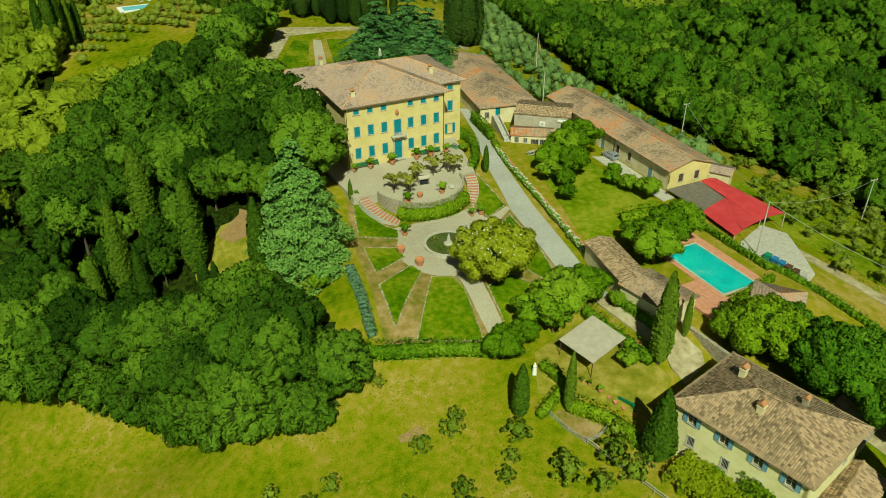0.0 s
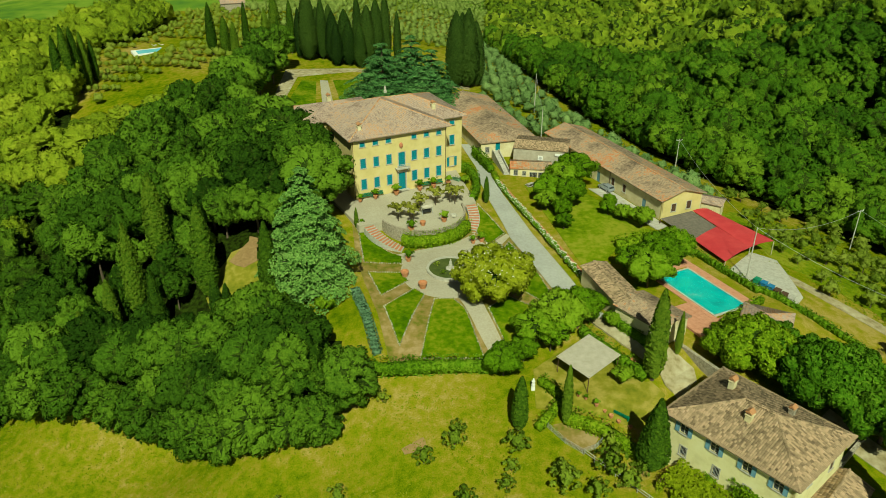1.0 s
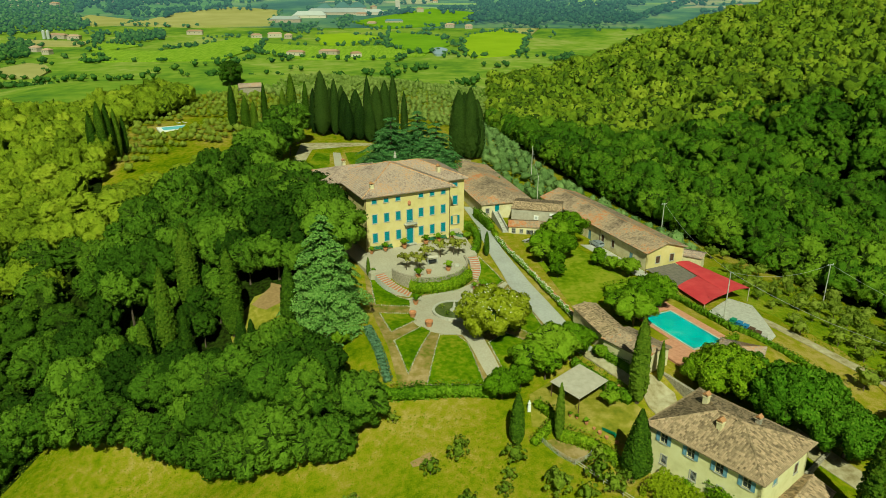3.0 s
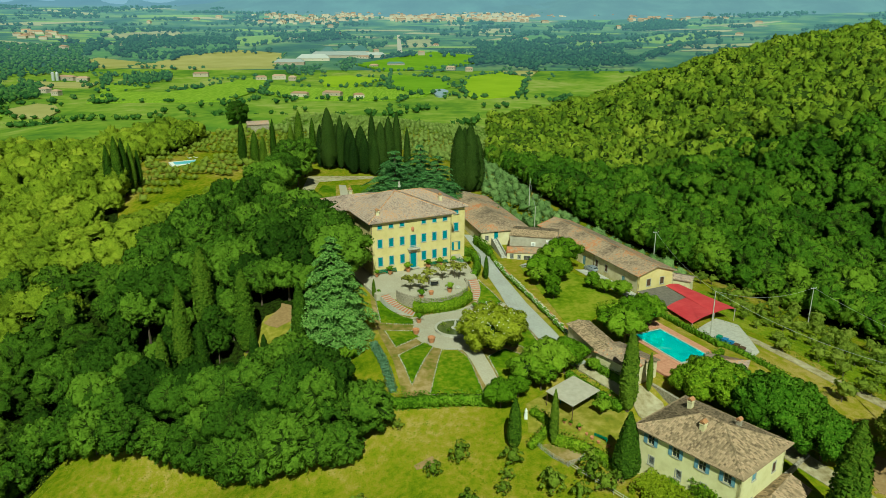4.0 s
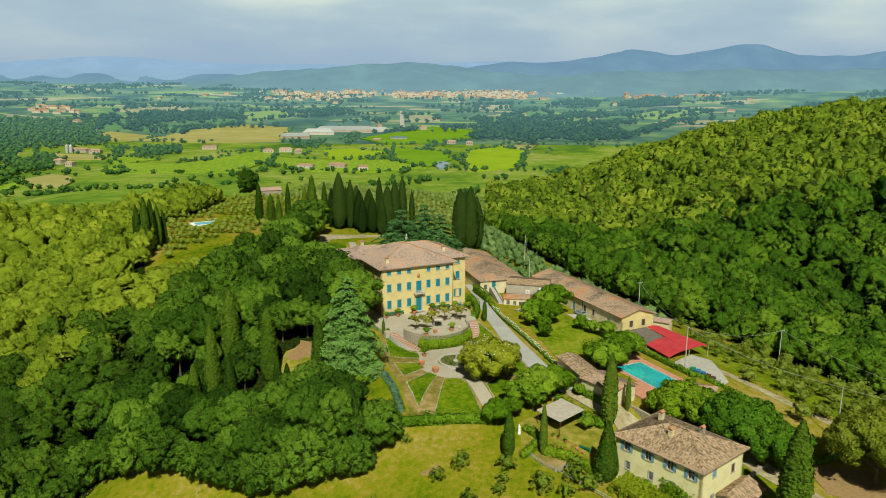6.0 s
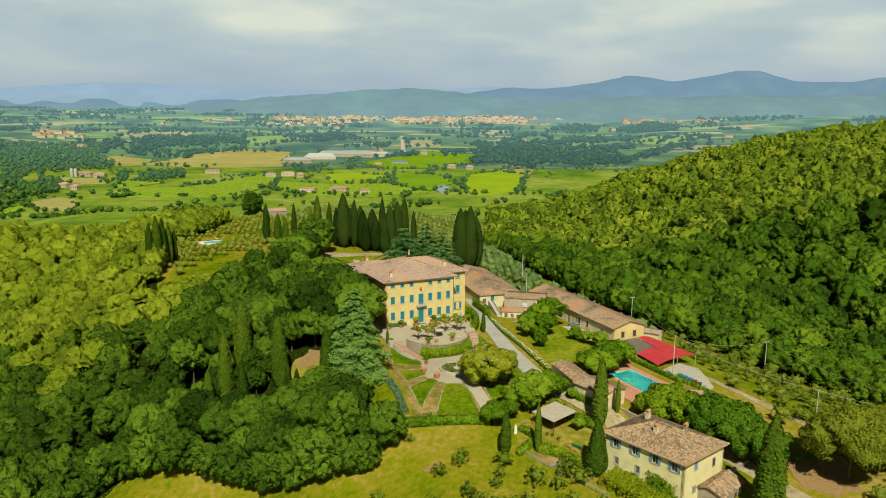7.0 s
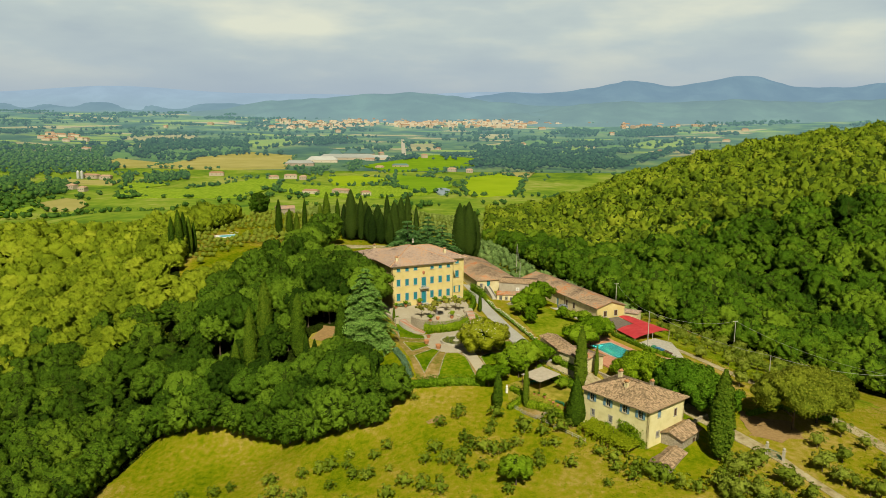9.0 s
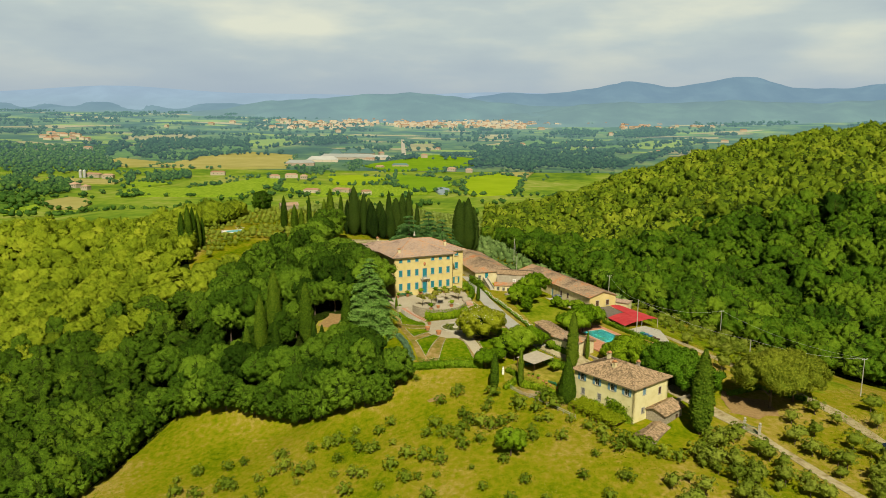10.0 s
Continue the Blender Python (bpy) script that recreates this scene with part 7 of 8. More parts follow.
for i, (x, y) in enumerate(((55.2, 41.3), (61.4, 39), (66.8, 35.6), (82.1, 55.7), (82.6, 42.1), (87, 37.4), (79.7, 61.8), (66, 47), (90.5, 62.1), (49.6, 31.8), (43.6, 33.8), (58, 49.5), (62.5, 52), (72, 30), (56, 30), (92, 44), (88, 50), (76, 52), (100, 62), (104, 72), (88, 68), (95, 84), (101, 94), (88, 96), (80, 96), (74, 92), (112, 66), (110, 56))):
    OLIVES[i % 4].plant(x, y, rng.uniform(0.8, 1.2), i * 61, group="olive grove")
for i, (x, y) in enumerate(rng.uniform((-84, 20), (46, 68), (100, 2))):
    if x < 34 or y < 40:
        SHRUBS[i % 3].plant(x, round(y / 7.5) * 7.5 + rng.normal(0, 0.8), rng.uniform(0.5, 1.35), i * 53, group="field shrubs")
for i, (x, y) in enumerate(rng.uniform((44, 18), (116, 66), (130, 2))):
    if y < 62 - 0.3 * (x - 48) and abs(x - 75 + 0.47 * (y - 38)) > 4 and not (93 < x < 110 and 45 < y < 60) and not (42 < x < 55 and 45 < y < 64):
        OLIVES[i % 4].plant(x, y, rng.uniform(0.55, 1.1), i * 53, group="olive grove")
FIELD = [(-112, 40), (-92, 66), (-86, 104), (-52, 93), (-38, 83), (-16, 79), (-8, 84), (8, 84), (12, 74), (26, 68), (40, 50), (46, 40), (60, 50), (66, 56), (76, 34), (82, 18), (-90, 18)]
GROVE = [(44, 14), (120, 10), (124, 70), (104, 96), (88, 98), (80, 84), (92, 66), (70, 50), (60, 52), (46, 40)]
rows = rng.uniform((-112, 10), (124, 104), (52000, 2))
SLOPE = [(62, 122), (82, 94), (104, 96), (112, 118), (92, 146), (68, 152)]
rows = np.concatenate([rows, rng.uniform((60, 94), (114, 152), (9000, 2))])
rows = rows[inside(FIELD, rows[:, 0], rows[:, 1]) | inside(GROVE, rows[:, 0], rows[:, 1]) | inside(SLOPE, rows[:, 0], rows[:, 1])]
rows = rows[abs(rows[:, 0] - 75 + 0.47 * (rows[:, 1] - 38)) > 3.2]
tuft = leaf_cards(np.c_[rows, ground(rows[:, 0], rows[:, 1]) + 0.08], np.tile((0, -0.4, 1.0), (len(rows), 1)), 0.2, rng, 1.0, 0.35)
tagged(new("rough_grass", fast_mesh("rough_grass", tuft[0], tuft[1], mat("grass_tufts", [(0.3, (0.1, 0.16, 0.006)), (0.5, (0.18, 0.21, 0.01)), (0.66, (0.3, 0.265, 0.04))], 0.4, 4, island=0.15, spec=0.0, big=0.5, big_scale=0.06, trans=0.2))), "tufts of rough green and dry grass", "grass", kind="stuff")
surface("dry_patch", spread([(-6, 75), (-4, 75.8), (-2, 75.4), (-2.5, 74), (-5, 73.8)], 0.5, 4), 0.05, M_DIRT, "pale bare patch in the rough field", 2.0)
OLIVE_B = [(62, 150), (66, 168), (80, 164), (96, 150), (118, 128), (110, 98), (96, 84), (78, 94), (68, 112), (70, 128)]
X, Y = scatter(OLIVE_B, 7.0, rng, 0.25)
for i, (x, y) in enumerate(zip(X, Y)):
    OLIVES[i % 4].plant(x, y, rng.uniform(0.55, 0.95), i * 61, group="olive grove")
far_olive = [crown(np.random.default_rng(500 + i), lumps_of(np.random.default_rng(600 + i), 4.2, 2.2, 14, 0.15, (0.18, 0.34), 0.25), 60, 0.27, 0.9, 0.85, 9, 6) for i in range(4)]
OLIVE_A = [(9, 190), (26, 182), (60, 152), (65, 160), (62, 172), (50, 188), (40, 208), (31, 246), (24, 296), (17, 400), (8, 400), (10, 330), (12, 250)]
OLIVE_D = [(-126, 250), (-113, 224), (-106, 216), (-102, 226), (-92, 240), (-66, 242), (-80, 340), (-118, 410), (-128, 348), (-122, 312), (-140, 290)]
OLIVE_E = [(-118, 410), (-80, 340), (-70, 290), (0, 280), (10, 330), (30, 440), (30, 520), (38, 640), (-20, 700), (-130, 640), (-160, 470)]


def rows_of(poly, step, gap, turn):
    c, s = math.cos(radians(turn)), math.sin(radians(turn))
    p = np.array(poly)
    m = p.mean(0)
    U, V = np.meshgrid(np.arange(-400, 400, step), np.arange(-400, 400, gap))
    U, V = U.ravel() + rng.uniform(-0.8, 0.8, U.size), V.ravel() + rng.uniform(-0.6, 0.6, U.size)
    x, y = m[0] + U * c - V * s, m[1] + U * s + V * c
    k = inside(poly, x, y)
    return x[k], y[k]


X, Y = rows_of(OLIVE_A, 4.2, 4.8, 40)
k = rng.uniform(0, 1, len(X)) < 0.92
X, Y = X[k], Y[k]
woods("olive_slope", "grey-green olive trees on the slope behind the annexes", far_olive, X, Y, 0.88, rng, M_OLIVEF)
X, Y = rows_of(OLIVE_D, 3.4, 8.0, -28)
k = np.hypot(X + 111, Y - 281) > 13
woods("olive_terraces", "rows of olive trees round the far pool", far_olive, X[k], Y[k], 0.66, rng, M_OLIVE)
X, Y = rows_of(OLIVE_E, 5.8, 7.6, -55)
k = (Y > 300) | (abs(X + 45) > 50)
woods("olive_hill", "rows of grey-green olive trees on the spur", far_olive, X[k], Y[k], 0.8, rng, M_OLIVEH)

# ---- the valley ----
def place(px, depth):
    """A plan point at a bearing (sideways per metre ahead) and depth from the end of the flight."""
    return px * depth - 1.6, depth - 103.7


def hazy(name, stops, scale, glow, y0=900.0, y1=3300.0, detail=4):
    """A valley surface with haze painted on as emission, which grows with its distance up the valley."""
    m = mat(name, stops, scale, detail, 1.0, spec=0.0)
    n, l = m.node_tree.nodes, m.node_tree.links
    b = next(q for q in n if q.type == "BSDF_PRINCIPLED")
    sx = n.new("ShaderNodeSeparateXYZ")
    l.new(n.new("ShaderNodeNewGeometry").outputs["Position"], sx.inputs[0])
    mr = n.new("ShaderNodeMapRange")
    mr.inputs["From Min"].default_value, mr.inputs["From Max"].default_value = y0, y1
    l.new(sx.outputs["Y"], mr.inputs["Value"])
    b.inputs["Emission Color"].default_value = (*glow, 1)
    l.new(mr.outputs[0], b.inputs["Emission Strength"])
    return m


# emission colours that paint bluish haze onto the valley surfaces
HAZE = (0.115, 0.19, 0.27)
M_FARTREE = hazy("haze_glow_leaves", [(0.3, (0.02, 0.06, 0.012)), (0.5, (0.045, 0.105, 0.02)), (0.7, (0.1, 0.175, 0.03))], 0.12, (0.085, 0.165, 0.21), 1000.0)
M_FARHEDGE = hazy("haze_glow_far_leaves", [(0.3, (0.012, 0.04, 0.02)), (0.5, (0.025, 0.065, 0.03)), (0.7, (0.05, 0.11, 0.04))], 0.05, (0.09, 0.165, 0.22))
M_FARPLAIN = hazy("haze_glow_meadows", [(0.36, (0.02, 0.06, 0.022)), (0.48, (0.045, 0.105, 0.03)), (0.56, (0.09, 0.16, 0.035)), (0.66, (0.16, 0.21, 0.05))], 0.006, HAZE, detail=6)
M_F = {"green": mat("green_crop", [(0.3, (0.12, 0.24, 0.012)), (0.7, (0.2, 0.33, 0.02))], 0.03, 6, big=0.4, big_scale=0.01, spec=0.02),
       "bright": mat("young_crop", [(0.3, (0.21, 0.32, 0.012)), (0.7, (0.31, 0.41, 0.025))], 0.02, 6, big=0.4, big_scale=0.008, spec=0.02),
       "wheat": mat("ripe_crop", [(0.3, (0.27, 0.26, 0.07)), (0.7, (0.42, 0.37, 0.15))], 0.02, 6, big=0.5, big_scale=0.006, spec=0.02),
       "vine": mat("vineyard_rows", [(0.35, (0.16, 0.27, 0.015)), (0.65, (0.27, 0.37, 0.04))], 0.3, 2, stretch=(1, 0.12, 1), spec=0.02)}
M_G = {"green": hazy("haze_glow_green_crop", [(0.3, (0.06, 0.14, 0.02)), (0.7, (0.12, 0.22, 0.03))], 0.01, HAZE),
       "bright": hazy("haze_glow_young_crop", [(0.3, (0.14, 0.22, 0.02)), (0.7, (0.22, 0.3, 0.03))], 0.01, HAZE),
       "wheat": hazy("haze_glow_ripe_crop", [(0.3, (0.24, 0.22, 0.07)), (0.7, (0.36, 0.31, 0.14))], 0.01, HAZE)}
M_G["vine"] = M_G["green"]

bx, by = np.linspace(-3600, 3600, 90), np.geomspace(1650, 4300, 60)
BX, BY = np.meshgrid(bx, by)
idb = np.arange(BX.size).reshape(BX.shape)
qb = np.stack([idb[:-1, :-1], idb[:-1, 1:], idb[1:, 1:], idb[1:, :-1]], -1).reshape(-1, 4)
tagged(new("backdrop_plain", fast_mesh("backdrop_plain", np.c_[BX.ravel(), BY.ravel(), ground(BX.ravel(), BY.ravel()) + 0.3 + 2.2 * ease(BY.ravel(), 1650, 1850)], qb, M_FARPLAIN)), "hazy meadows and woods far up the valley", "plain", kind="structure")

FIELDS_GREEN = [[(-889, 1842), (-988, 2110), (-936, 2146), (-823, 1874)], [(-837, 1914), (-755, 2121), (-640, 2224), (-579, 2058), (-671, 1895), (-660, 1796), (-799, 1837)],
                [(-218, 1757), (-144, 1897), (-41, 2064), (77, 1967), (64, 1789), (-7, 1692), (-137, 1618)], [(-119, 1543), (-6, 1456), (5, 1306), (-35, 1194), (-111, 1293)],
                [(183, 2350), (268, 2553), (343, 2600), (378, 2358), (285, 2206)], [(251, 2054), (350, 2173), (456, 2027), (375, 1936), (297, 1980)]]
FIELDS_VINE = [[(-520, 1046), (-568, 1209), (-458, 1193), (-421, 1301), (-381, 1483), (-329, 1370), (-318, 1187), (-326, 1072)],
               [(-319, 1322), (-225, 1276), (-111, 1293), (-34, 1177), (-97, 1117), (-216, 1104), (-295, 1168)],
               [(-599, 883), (-586, 941), (-562, 907), (-563, 823)], [(-603, 1316), (-520, 1280), (-544, 1211), (-578, 1209)], [(91, 2345), (180, 2429), (175, 2235), (94, 2191)]]
FIELDS_BRIGHT = [[(-643, 2203), (-678, 2435), (-545, 2529), (-499, 2335), (-556, 2167)], [(42, 1488), (122, 1602), (160, 1475), (118, 1194), (38, 1148), (21, 1287)],
                 [(562, 2360), (706, 2557), (818, 2601), (878, 2479), (744, 2351), (634, 2283)], [(328, 2558), (414, 2475), (449, 2247), (367, 2173)],
                 [(-258, 1481), (-202, 1516), (-123, 1443), (-165, 1296), (-220, 1310)]]
FIELDS_WHEAT = [[(-849, 1823), (-692, 1733), (-711, 1660), (-763, 1637), (-854, 1778)], [(-686, 1736), (-669, 1897), (-571, 2061), (-431, 1991), (-389, 1674), (-546, 1635), (-704, 1662)],
                [(-1065, 2336), (-1048, 2501), (-951, 2616), (-887, 2558), (-871, 2442), (-986, 2343)], [(-597, 974), (-588, 1040), (-550, 1016), (-516, 962), (-503, 903), (-542, 896)],
                [(-138, 2398), (-48, 2427), (-34, 2254), (-61, 2177), (-125, 2170)], [(-811, 1390), (-729, 1363), (-638, 1347), (-620, 1269), (-695, 1273)],
                [(117, 1632), (197, 1640), (164, 1488), (121, 1556)], [(402, 2456), (492, 2359), (456, 2285), (396, 2358)], [(97, 2814), (242, 2853), (217, 2667), (96, 2654)]]
HX, HY, EX, EY = [], [], [], []
for kind_, polys in (("green", FIELDS_GREEN), ("vine", FIELDS_VINE), ("bright", FIELDS_BRIGHT), ("wheat", FIELDS_WHEAT)):
    for p in polys:
        away = np.mean([q[1] for q in p])
        label = {"green": "green crop field", "vine": "green vineyard in rows", "bright": "bright yellow-green field of young crop", "wheat": "pale field of ripe wheat"}[kind_] + " in the valley"
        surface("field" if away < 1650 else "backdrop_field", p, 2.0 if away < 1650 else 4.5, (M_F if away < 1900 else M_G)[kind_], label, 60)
        for (x0, y0), (x1, y1) in zip(p, p[1:] + p[:1]):
            L = math.hypot(x1 - x0, y1 - y0)
            t = rng.uniform(0, 1, int(L / rng.choice([9, 16, 30, 60])))
            (HX if away < 1900 else EX).extend(x0 + (x1 - x0) * t + rng.normal(0, 4, len(t)))
            (HY if away < 1900 else EY).extend(y0 + (y1 - y0) * t + rng.normal(0, 4, len(t)))
TAKEN = FIELDS_GREEN + FIELDS_VINE + FIELDS_BRIGHT + FIELDS_WHEAT
# strips of far fields between the woods of the plain
for kind_ in ("green", "bright", "wheat"):
    v, f = [], []
    for i in range(46):
        d = rng.uniform(2000, 3750)
        x, y = place(rng.uniform(-0.6, 0.62), d)
        L, W, a = rng.uniform(60, 260), rng.uniform(30, 120), rng.normal(0.1, 0.25)
        bow = rng.uniform(-0.12, 0.12)
        k = len(v)
        for r in range(4):
            for q in range(6):
                u, w = L * (q / 5 - 0.5) * 2 * (0.8 + 0.2 * math.sin(r * 1.7 + i)), W * (r / 3 - 0.5) * (0.75 + 0.25 * math.sin(q * 1.3 + 2 * i)) + bow * L * (q / 5 - 0.5) ** 2
                X0, Y0 = x + u * math.cos(a) - w * math.sin(a), y + u * math.sin(a) + w * math.cos(a)
                v.append((X0, Y0, gz(X0, Y0) + 3.6 + 0.012 * i))
        f += [(k + r * 6 + q, k + r * 6 + q + 1, k + r * 6 + q + 7, k + r * 6 + q + 6) for r in range(3) for q in range(5)]
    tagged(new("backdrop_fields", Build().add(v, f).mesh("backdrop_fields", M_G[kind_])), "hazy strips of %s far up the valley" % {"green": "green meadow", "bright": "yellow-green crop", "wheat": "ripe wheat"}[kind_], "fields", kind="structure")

TINY = far_crowns(400, 6, 8, 1.3, 9, 5.0, 10, (7, 4), (0.2, 0.36))
WOODS_LEFT = [[(-961, 1490), (-1329, 2113), (-1222, 2100), (-1000, 2107), (-898, 1853), (-748, 1599), (-761, 1558), (-859, 1436)], [(-847, 1944), (-986, 2343), (-703, 2387), (-655, 2240), (-772, 2098)],
              [(-726, 1178), (-758, 1333), (-705, 1283), (-619, 1101), (-655, 1066)], [(-620, 918), (-704, 1059), (-646, 1050), (-605, 982)], [(-728, 1099), (-882, 1358), (-851, 1423), (-724, 1187)],
              [(-680, 1446), (-681, 1501), (-612, 1339), (-612, 1304)], [(-635, 1451), (-618, 1497), (-569, 1530), (-522, 1410), (-540, 1335), (-582, 1330)]]
WOODS_RIGHT = [[(141, 2162), (191, 2218), (268, 2202), (304, 2026), (392, 2027), (442, 1925), (473, 1896), (576, 2059), (671, 2226), (748, 2277), (559, 1938), (400, 1700), (313, 1666), (263, 1734), (210, 1699), (184, 1578), (130, 1722), (61, 1716), (52, 1789)],
               [(625, 2835), (849, 3108), (925, 2959), (848, 2774), (649, 2654)], [(487, 3086), (601, 2938), (539, 2730), (449, 2833)], [(367, 2416), (511, 2476), (512, 2342), (366, 2281)],
               [(-373, 1690), (-322, 1670), (-279, 1614), (-275, 1509), (-331, 1546)], [(-266, 1823), (-235, 1903), (-211, 1699), (-222, 1576)], [(-510, 2454), (-401, 2631), (-296, 2433), (-421, 2272)],
               [(78, 2228), (134, 2290), (132, 2110), (82, 2090)]]
# valley trees from about 1000 m on also carry the painted haze glow
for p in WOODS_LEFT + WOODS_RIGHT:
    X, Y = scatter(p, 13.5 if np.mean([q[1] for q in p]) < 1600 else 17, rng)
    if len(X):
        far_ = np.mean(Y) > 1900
        woods("haze_glow_wood", "dark woodland on the valley floor", TINY, X, Y, 1.35 if far_ else 1.15, rng, M_FARHEDGE if far_ else M_FARTREE, -4.5 if far_ else 0.0)
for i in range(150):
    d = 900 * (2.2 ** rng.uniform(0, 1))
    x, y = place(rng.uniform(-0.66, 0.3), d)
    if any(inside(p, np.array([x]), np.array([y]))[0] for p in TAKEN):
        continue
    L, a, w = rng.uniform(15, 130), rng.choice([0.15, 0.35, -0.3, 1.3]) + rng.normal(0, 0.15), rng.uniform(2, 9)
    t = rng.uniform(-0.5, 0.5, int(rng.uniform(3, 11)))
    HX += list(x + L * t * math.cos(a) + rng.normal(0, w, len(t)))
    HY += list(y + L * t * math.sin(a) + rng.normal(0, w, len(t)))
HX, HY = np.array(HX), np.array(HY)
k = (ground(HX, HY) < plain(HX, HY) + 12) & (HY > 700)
woods("haze_glow_trees", "dark lines and clumps of trees between the valley fields", TINY, HX[k], HY[k], 0.85, rng, M_FARTREE)
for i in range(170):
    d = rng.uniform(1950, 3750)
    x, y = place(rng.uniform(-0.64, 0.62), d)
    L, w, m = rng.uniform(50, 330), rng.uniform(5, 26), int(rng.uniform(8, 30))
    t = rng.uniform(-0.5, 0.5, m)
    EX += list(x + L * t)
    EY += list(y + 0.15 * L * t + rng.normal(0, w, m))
woods("haze_glow_trees", "hazy tree lines far up the valley", TINY, np.array(EX), np.array(EY), 1.35, rng, M_FARHEDGE, -3.5)
SKIRT[1].plant(-178, 597, 2.2, 40, label="large round tree alone above the vineyards")
M_HOUSE = mat("far_house_plaster", [(0.2, (0.34, 0.27, 0.21)), (0.8, (0.54, 0.47, 0.38))], 0.02, obj=0.6)
M_HROOF = mat("far_house_roof", [(0.2, (0.34, 0.19, 0.12)), (0.8, (0.47, 0.31, 0.22))], 0.02, obj=0.6)


def far_house(x, y, lx, ly, h, turn, label, wall=M_HOUSE, roof=M_HROOF, lift=0.0, panes=True):
    t = thing("valley_house", site(x, y, gz(x, y) + lift, turn), label, "house", "valley houses")
    part("wall", Build().box(-lx / 2, lx / 2, -ly / 2, ly / 2, -3 - lift, h), wall, t)
    part("roof", Build().add([(-lx / 2 - 0.5, -ly / 2 - 0.5, h), (lx / 2 + 0.5, -ly / 2 - 0.5, h), (lx / 2 + 0.5, ly / 2 + 0.5, h), (-lx / 2 - 0.5, ly / 2 + 0.5, h), (-lx / 2 + ly * 0.3, 0, h + ly * 0.22), (lx / 2 - ly * 0.3, 0, h + ly * 0.22)],
                             [(0, 1, 5, 4), (2, 3, 4, 5), (1, 2, 5), (3, 0, 4), (3, 2, 1, 0)]), roof, t)
    for i in range(3 if panes else 0):
        x_ = -lx / 2 + lx * (i + 0.7) / 3.4
        part("window", Build().box(x_ - 0.6, x_ + 0.6, -ly / 2 - 0.08, -ly / 2 + 0.1, h * 0.5, h * 0.5 + 1.6), M_GLASS, t)
    return t


for i, (x, y) in enumerate(((-725, 1413), (-686, 1391), (-660, 1203), (-623, 1166), (-497, 1496), (-357, 1418), (-329, 1447), (-298, 1422), (-231, 1143), (-183, 1163), (-139, 1140), (-168, 1704), (-212, 1906), (-36, 2234), (6, 1664), (46, 1639))):
    far_house(x, y, (36, 22, 16, 12, 30, 20, 26, 14, 26, 30, 16, 20, 26, 18, 20, 16)[i], 12, 7, rng.uniform(-20, 20), "pale plastered farmhouse in the valley")
silo = thing("grain_silo", site(-745, 1405, gz(-745, 1405), 0), "pair of tall grey grain silos in the valley", "silo")
for dx in (-4, 4):
    part("silo_tank", Build().lathe([(3, -2), (3, 14), (2.4, 15), (0.2, 16.5)], 12, (dx, 0, 0)), M_STEEL, silo)
M_SHED = mat("far_industrial_roof", [(0.2, (0.07, 0.15, 0.15)), (0.8, (0.14, 0.23, 0.23))], 0.02, obj=0.6)
M_PALESHED = mat("far_pale_roof", [(0.2, (0.3, 0.32, 0.31)), (0.8, (0.44, 0.45, 0.43))], 0.02, obj=0.6)
for x, y, lx, ly, pale in ((-372, 1762, 70, 30, 1), (-332, 1856, 80, 40, 1), (-318, 2000, 46, 60, 0), (-278, 2047, 46, 60, 0), (-238, 2053, 46, 60, 0), (-276, 1930, 150, 40, 1), (-190, 1935, 60, 30, 1), (-121, 1739, 40, 16, 0)):
    far_house(x, y, lx, ly, 8, 6, "long pale industrial hall in the valley" if pale else "industrial hall with a blue-green roof in the valley", M_HOUSE, M_PALESHED if pale else M_SHED)
surface("backdrop_road", [(-171, 2558), (-161, 2558), (-122, 2023), (-135, 2020)], 5.2, M_CONC, "straight pale road up the valley", 60)
TOWN = (-0.215, -0.18, -0.15, -0.13, -0.115, -0.06, -0.045, -0.03, -0.01, 0.02, 0.04, 0.06, 0.075, 0.09, 0.12, 0.14)
town = Build()
for i in range(520):
    px = rng.choice(TOWN) + rng.normal(0, 0.012)
    d = rng.uniform(3230, 3560) + (130 if px > 0.1 else 0) - (150 if px < -0.14 else 0)
    x, y = place(px, d)
    lx, ly, h = rng.uniform(9, 24), rng.uniform(9, 14), rng.uniform(5, 12)
    if i < 180:
        far_house(x, y, lx, ly, h, rng.uniform(-30, 30), "pale house of the distant town", lift=3.0, panes=False)
    else:
        z = gz(x, y)
        town.box(x - lx / 2, x + lx / 2, y - ly / 2, y + ly / 2, z, z + 3 + h)
tagged(new("backdrop_town", town.mesh("backdrop_town", M_HOUSE)), "crowded pale houses of the distant town", "town", kind="stuff")
for i in range(80):
    px, d = (rng.normal(0.27, 0.06), rng.uniform(3150, 3500)) if i < 45 else ((rng.normal(-0.52, 0.02), rng.uniform(2350, 2550)) if i < 62 else (rng.uniform(-0.5, 0.4), rng.uniform(1900, 3300)))
    x, y = place(px, d)
    far_house(x, y, rng.uniform(12, 30), 12, rng.uniform(6, 10), rng.uniform(-30, 30), "pale scattered house far up the valley", lift=3.0, panes=False)
M_PONDW = mat("pond_water", [(0.3, (0.2, 0.26, 0.3)), (0.7, (0.3, 0.36, 0.4))], 0.01, rough=0.2)
tagged(new("valley_pond", Build().slab([(-13 + (13 + 2 * math.sin(3 * a)) * math.cos(a), 1222 + 50 * math.sin(a)) for a in np.linspace(0, 2 * math.pi, 24, endpoint=False)], gz(-13, 1222) - 2, gz(-13, 1222) + 2.6).mesh("valley_pond", M_PONDW)), "pale pond among the fields", "pond", kind="structure")


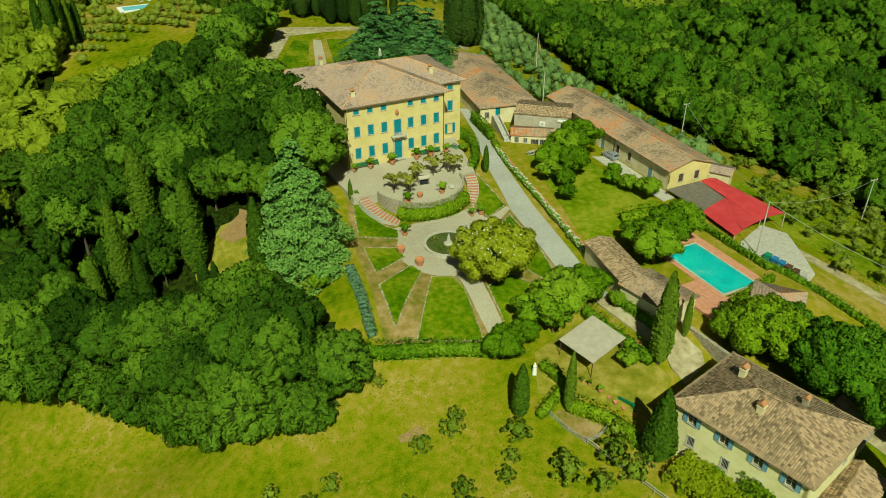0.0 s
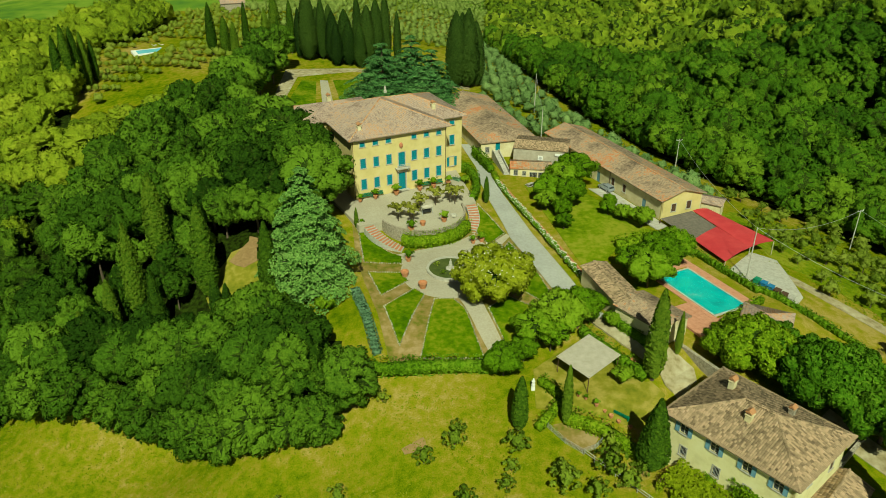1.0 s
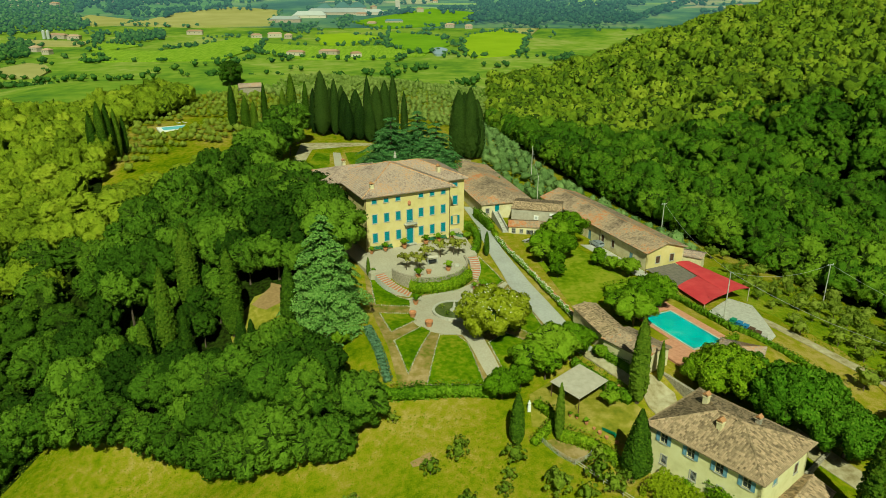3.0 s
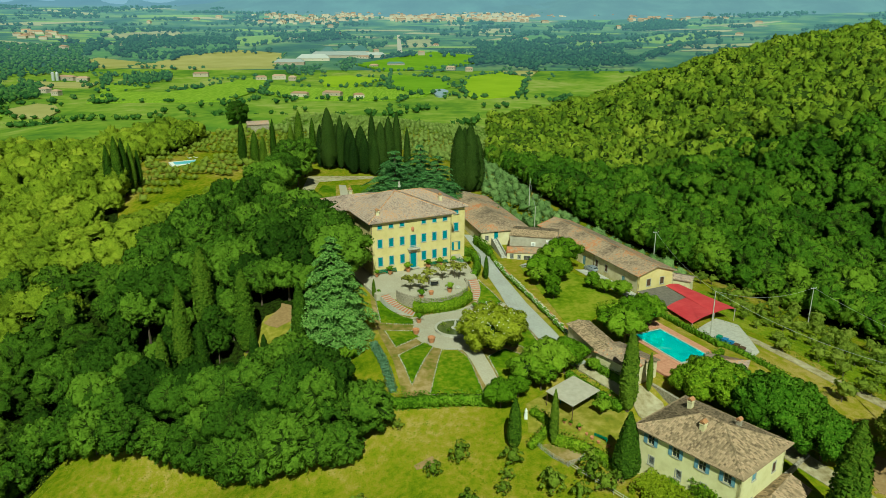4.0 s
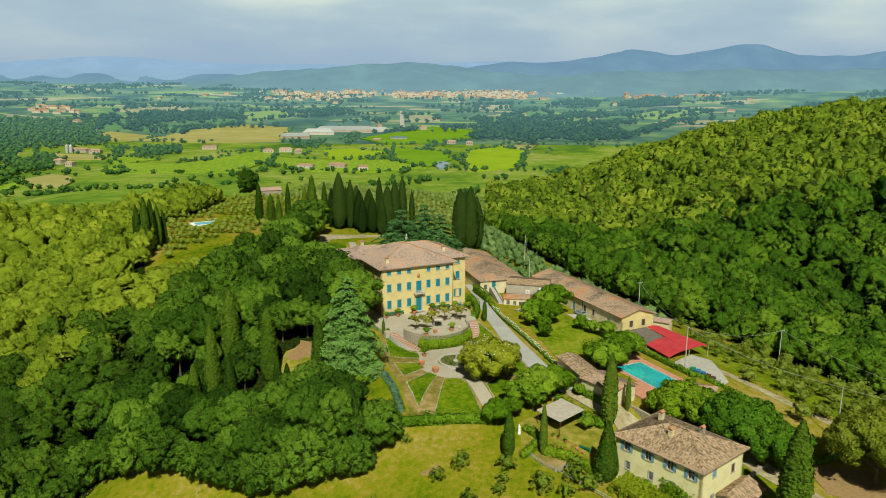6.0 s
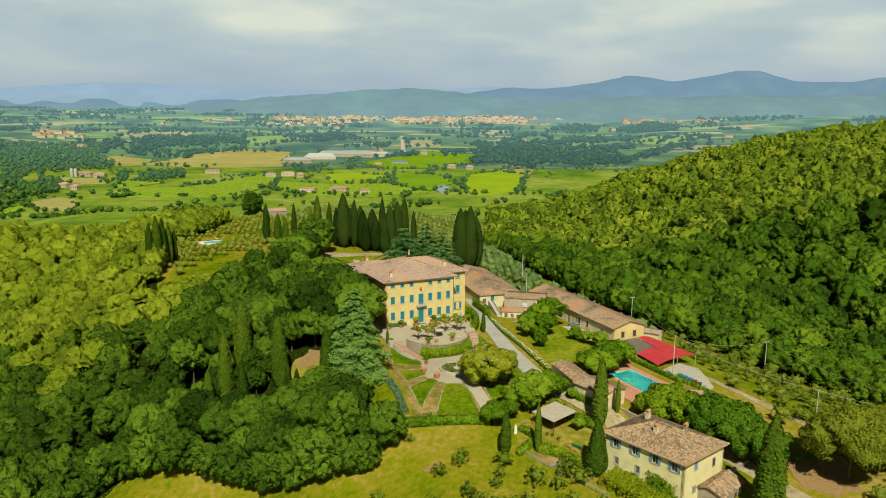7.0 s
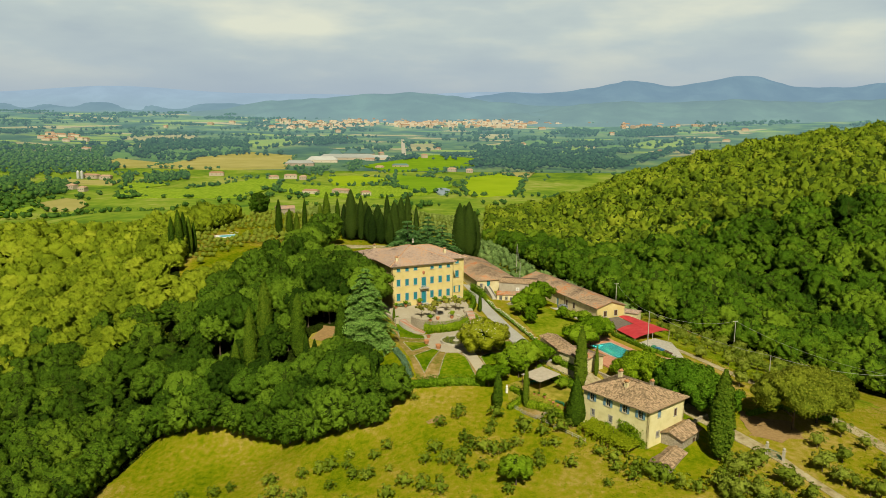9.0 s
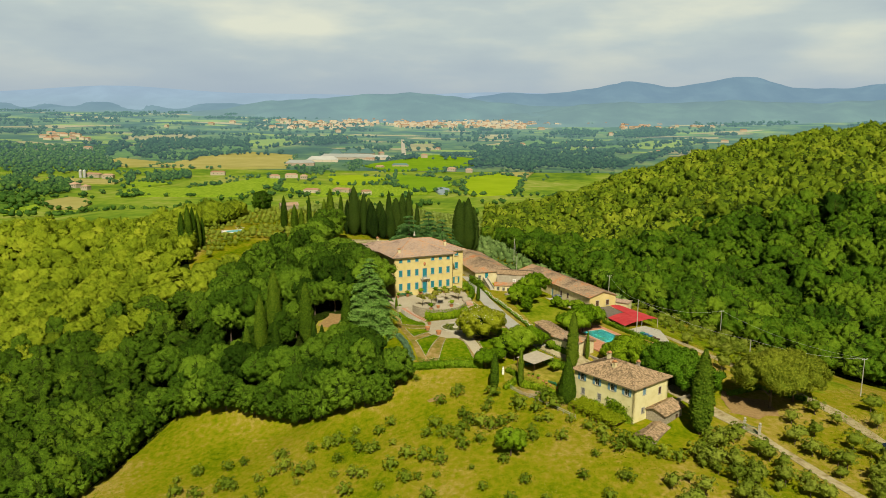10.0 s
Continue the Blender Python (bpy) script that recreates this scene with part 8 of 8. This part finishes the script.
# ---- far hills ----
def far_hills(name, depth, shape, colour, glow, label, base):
    # haze is painted on as emission, paler towards the foot of each range
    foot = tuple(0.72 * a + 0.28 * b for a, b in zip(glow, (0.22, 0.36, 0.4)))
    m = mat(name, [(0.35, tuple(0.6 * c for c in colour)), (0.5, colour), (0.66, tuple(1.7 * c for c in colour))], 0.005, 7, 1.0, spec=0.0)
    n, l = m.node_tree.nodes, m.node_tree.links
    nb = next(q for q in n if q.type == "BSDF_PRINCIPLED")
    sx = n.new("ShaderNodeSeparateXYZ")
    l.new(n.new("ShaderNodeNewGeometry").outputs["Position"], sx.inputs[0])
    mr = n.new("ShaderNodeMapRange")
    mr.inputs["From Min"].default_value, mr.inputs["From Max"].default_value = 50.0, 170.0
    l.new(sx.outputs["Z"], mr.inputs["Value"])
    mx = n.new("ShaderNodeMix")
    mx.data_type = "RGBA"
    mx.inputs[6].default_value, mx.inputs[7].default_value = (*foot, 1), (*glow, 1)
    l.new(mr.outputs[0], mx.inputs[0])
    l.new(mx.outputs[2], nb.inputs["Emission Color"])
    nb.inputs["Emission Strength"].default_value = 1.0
    X = np.linspace(-0.95, 0.95, 240)
    v, f = [], []
    for i, s in enumerate(X):
        h = shape(s)
        x, y = place(s, depth)
        for j, (t, q) in enumerate(((0.0, -0.16), (0.3, -0.11), (0.6, -0.07), (0.85, -0.03), (1.0, 0.0), (0.6, 0.05))):
            wob = 1 + 0.1 * math.sin(37 * s + 4 * j) + 0.07 * math.sin(91 * s + 2 * j)
            v.append((x * (1 + q), y * (1 + q), base + (h - base) * t * (wob if 0 < j < 4 else 1)))
    for i in range(len(X) - 1):
        for j in range(5):
            k = i * 6 + j
            f.append((k, k + 6, k + 7, k + 1))
    return tagged(part(name, Build().add(v, f), m, smooth=True), label, "hills", kind="structure")


def bump(s, c, w, h):
    return h * math.exp(-((s - c) / w) ** 2)


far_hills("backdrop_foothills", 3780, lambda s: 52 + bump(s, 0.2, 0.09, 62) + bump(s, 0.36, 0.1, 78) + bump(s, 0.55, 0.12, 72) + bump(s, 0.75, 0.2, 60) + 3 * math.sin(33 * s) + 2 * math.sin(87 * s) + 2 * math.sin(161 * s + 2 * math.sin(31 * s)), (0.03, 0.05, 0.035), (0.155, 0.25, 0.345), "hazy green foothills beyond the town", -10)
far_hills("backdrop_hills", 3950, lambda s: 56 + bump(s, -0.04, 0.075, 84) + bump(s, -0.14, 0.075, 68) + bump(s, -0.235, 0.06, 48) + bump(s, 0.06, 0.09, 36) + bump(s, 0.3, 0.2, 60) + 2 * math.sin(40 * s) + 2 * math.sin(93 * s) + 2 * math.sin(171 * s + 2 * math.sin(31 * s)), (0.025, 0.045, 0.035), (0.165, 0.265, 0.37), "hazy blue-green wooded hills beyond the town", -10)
far_hills("backdrop_mountains", 4500, lambda s: 105 + bump(s, 0.24, 0.06, 120) + bump(s, 0.39, 0.075, 165) + bump(s, 0.32, 0.06, 50) + bump(s, 0.505, 0.06, 95) + bump(s, 0.59, 0.06, 130) + bump(s, 0.15, 0.07, 70) + bump(s, 0.06, 0.06, 55) + 4 * math.sin(35 * s) + 3 * math.sin(80 * s + 1) + 2 * math.sin(163 * s + 2 * math.sin(29 * s)), (0.02, 0.03, 0.03), (0.165, 0.275, 0.43), "mountains on the horizon with blue haze painted on", 0)
far_hills("backdrop_ridge", 4800, lambda s: 130 + bump(s, -0.45, 0.2, 75) + bump(s, 0.1, 0.3, 60) + 5 * math.sin(25 * s), (0.02, 0.03, 0.04), (0.3, 0.42, 0.62), "faint ridge lost in painted blue haze", 0)

# ---- flowers, ivy and scrub ----
rng = np.random.default_rng(321)
d = rng.normal(size=(150, 3))
d[:, 2] = abs(d[:, 2]) + 0.1
d /= np.linalg.norm(d, axis=1)[:, None]
zc = gz(8.2, 104.8) + 5.4
fl = leaf_cards(np.c_[8.2 + 6.2 * d[:, 0], 104.8 + 6.2 * d[:, 1], zc + 4.6 * d[:, 2]], d, 0.17, rng)
tagged(new("magnolia_blossoms", fast_mesh("magnolia_blossoms", fl[0], fl[1], M_FLOWER, fl[2])), "white blossoms dotted over the magnolia", "flowers", kind="stuff")
for i, (x, y, s) in enumerate(((37, 50, 1.5), (39.5, 48, 1.7), (42, 46.2, 1.6), (45, 44.8, 1.4), (33.5, 53.5, 1.3), (36, 47, 1.2), (52, 46, 1.5), (54.5, 49, 1.2), (57.5, 54, 1.3), (60, 50.5, 1.2), (31, 56, 1.1), (48, 43.5, 1.2))):
    SHRUBS[i % 3].plant(x, y, s, i * 41, group="farmhouse scrub", label="dense green shrub below the farmhouse")
for i, (x, y, s) in enumerate(((4, 62, 1.2), (6.5, 60, 1.5), (9, 58.5, 1.3), (14, 61, 1.0), (16, 66, 1.6), (20, 64.5, 1.2), (24, 66, 1.4), (6, 54, 1.1), (1, 57, 1.2), (18, 56, 0.9), (-6, 60, 1.1), (-22, 62, 1.2), (-40, 62, 1.4), (-53, 60, 1.3), (-64, 70, 1.2), (22, 60, 1.0))):
    SHRUBS[i % 3].plant(x, y, s, i * 47, group="field shrubs", label="leafy green shrub in the long grass")
t = thing("rail_fence", site(0, 0, 0, 0), "weathered wooden rail fence in the long grass", "fence")
fx = [Vector((19.2 + 1.2 * i, 71.2 - 1.26 * i, 0)) for i in range(9)]
for p in fx:
    part("post", Build().cone((p.x, p.y, gz(p.x, p.y) - 0.3), (p.x, p.y, gz(p.x, p.y) + 1.1), 0.06, 0.05, 6), M_DEAD, t)
for p, q in zip(fx, fx[1:]):
    for h in (0.55, 1.0):
        part("rail", Build().cone((p.x, p.y, gz(p.x, p.y) + h), (q.x, q.y, gz(q.x, q.y) + h), 0.05, 0.05, 5), M_DEAD, t)
t = thing("netting_fence", site(0, 0, 0, 0), "low wire netting fence round a dry vegetable plot", "fence")
fx = [Vector(p + (gz(*p),)) for p in ((14.2, 76.7), (15.2, 75.4), (16.9, 73.2), (19.0, 71.4), (20.8, 72.0), (22.0, 73.2))]
for p in fx:
    part("post", Build().cone((p.x, p.y, p.z - 0.3), (p.x, p.y, p.z + 1.05), 0.05, 0.04, 6), M_DEAD, t)
for p, q in zip(fx, fx[1:]):
    net, k = Build(), max(2, int((q - p).length / 0.16))
    for i in range(1, k):
        c = p.lerp(q, i / k)
        net.cone((c.x, c.y, c.z), (c.x, c.y, c.z + 0.95), 0.012, 0.012, 3)
    for i in range(7):
        h = Vector((0, 0, 0.04 + 0.15 * i))
        net.cone(p + h, q + h, 0.012, 0.012, 3)
    part("netting", net, M_STEEL, t)
surface("vegetable_plot", spread([(15.4, 76.2), (17.2, 76.8), (21.8, 74.2), (20.8, 72.3), (19, 71.8), (17, 73.6)], 0.15, 6), 0.06, M_BED, "dry weedy plot inside the netting fence", 1.5)
SHRUBS[0].plant(22.2, 68.6, 1.6, 30, group="field shrubs", label="loose light green bush beside the rail fence")
X, Y = scatter([(66, 122), (86, 96), (106, 98), (112, 116), (92, 142), (70, 148)], 5.4, rng)
for i, (x, y) in enumerate(zip(X, Y)):
    if rng.uniform() < 0.62:
        OLIVES[i % 4].plant(x, y, rng.uniform(0.45, 0.95), i * 71, group="olive grove", label="small bushy olive tree on the grassy slope")
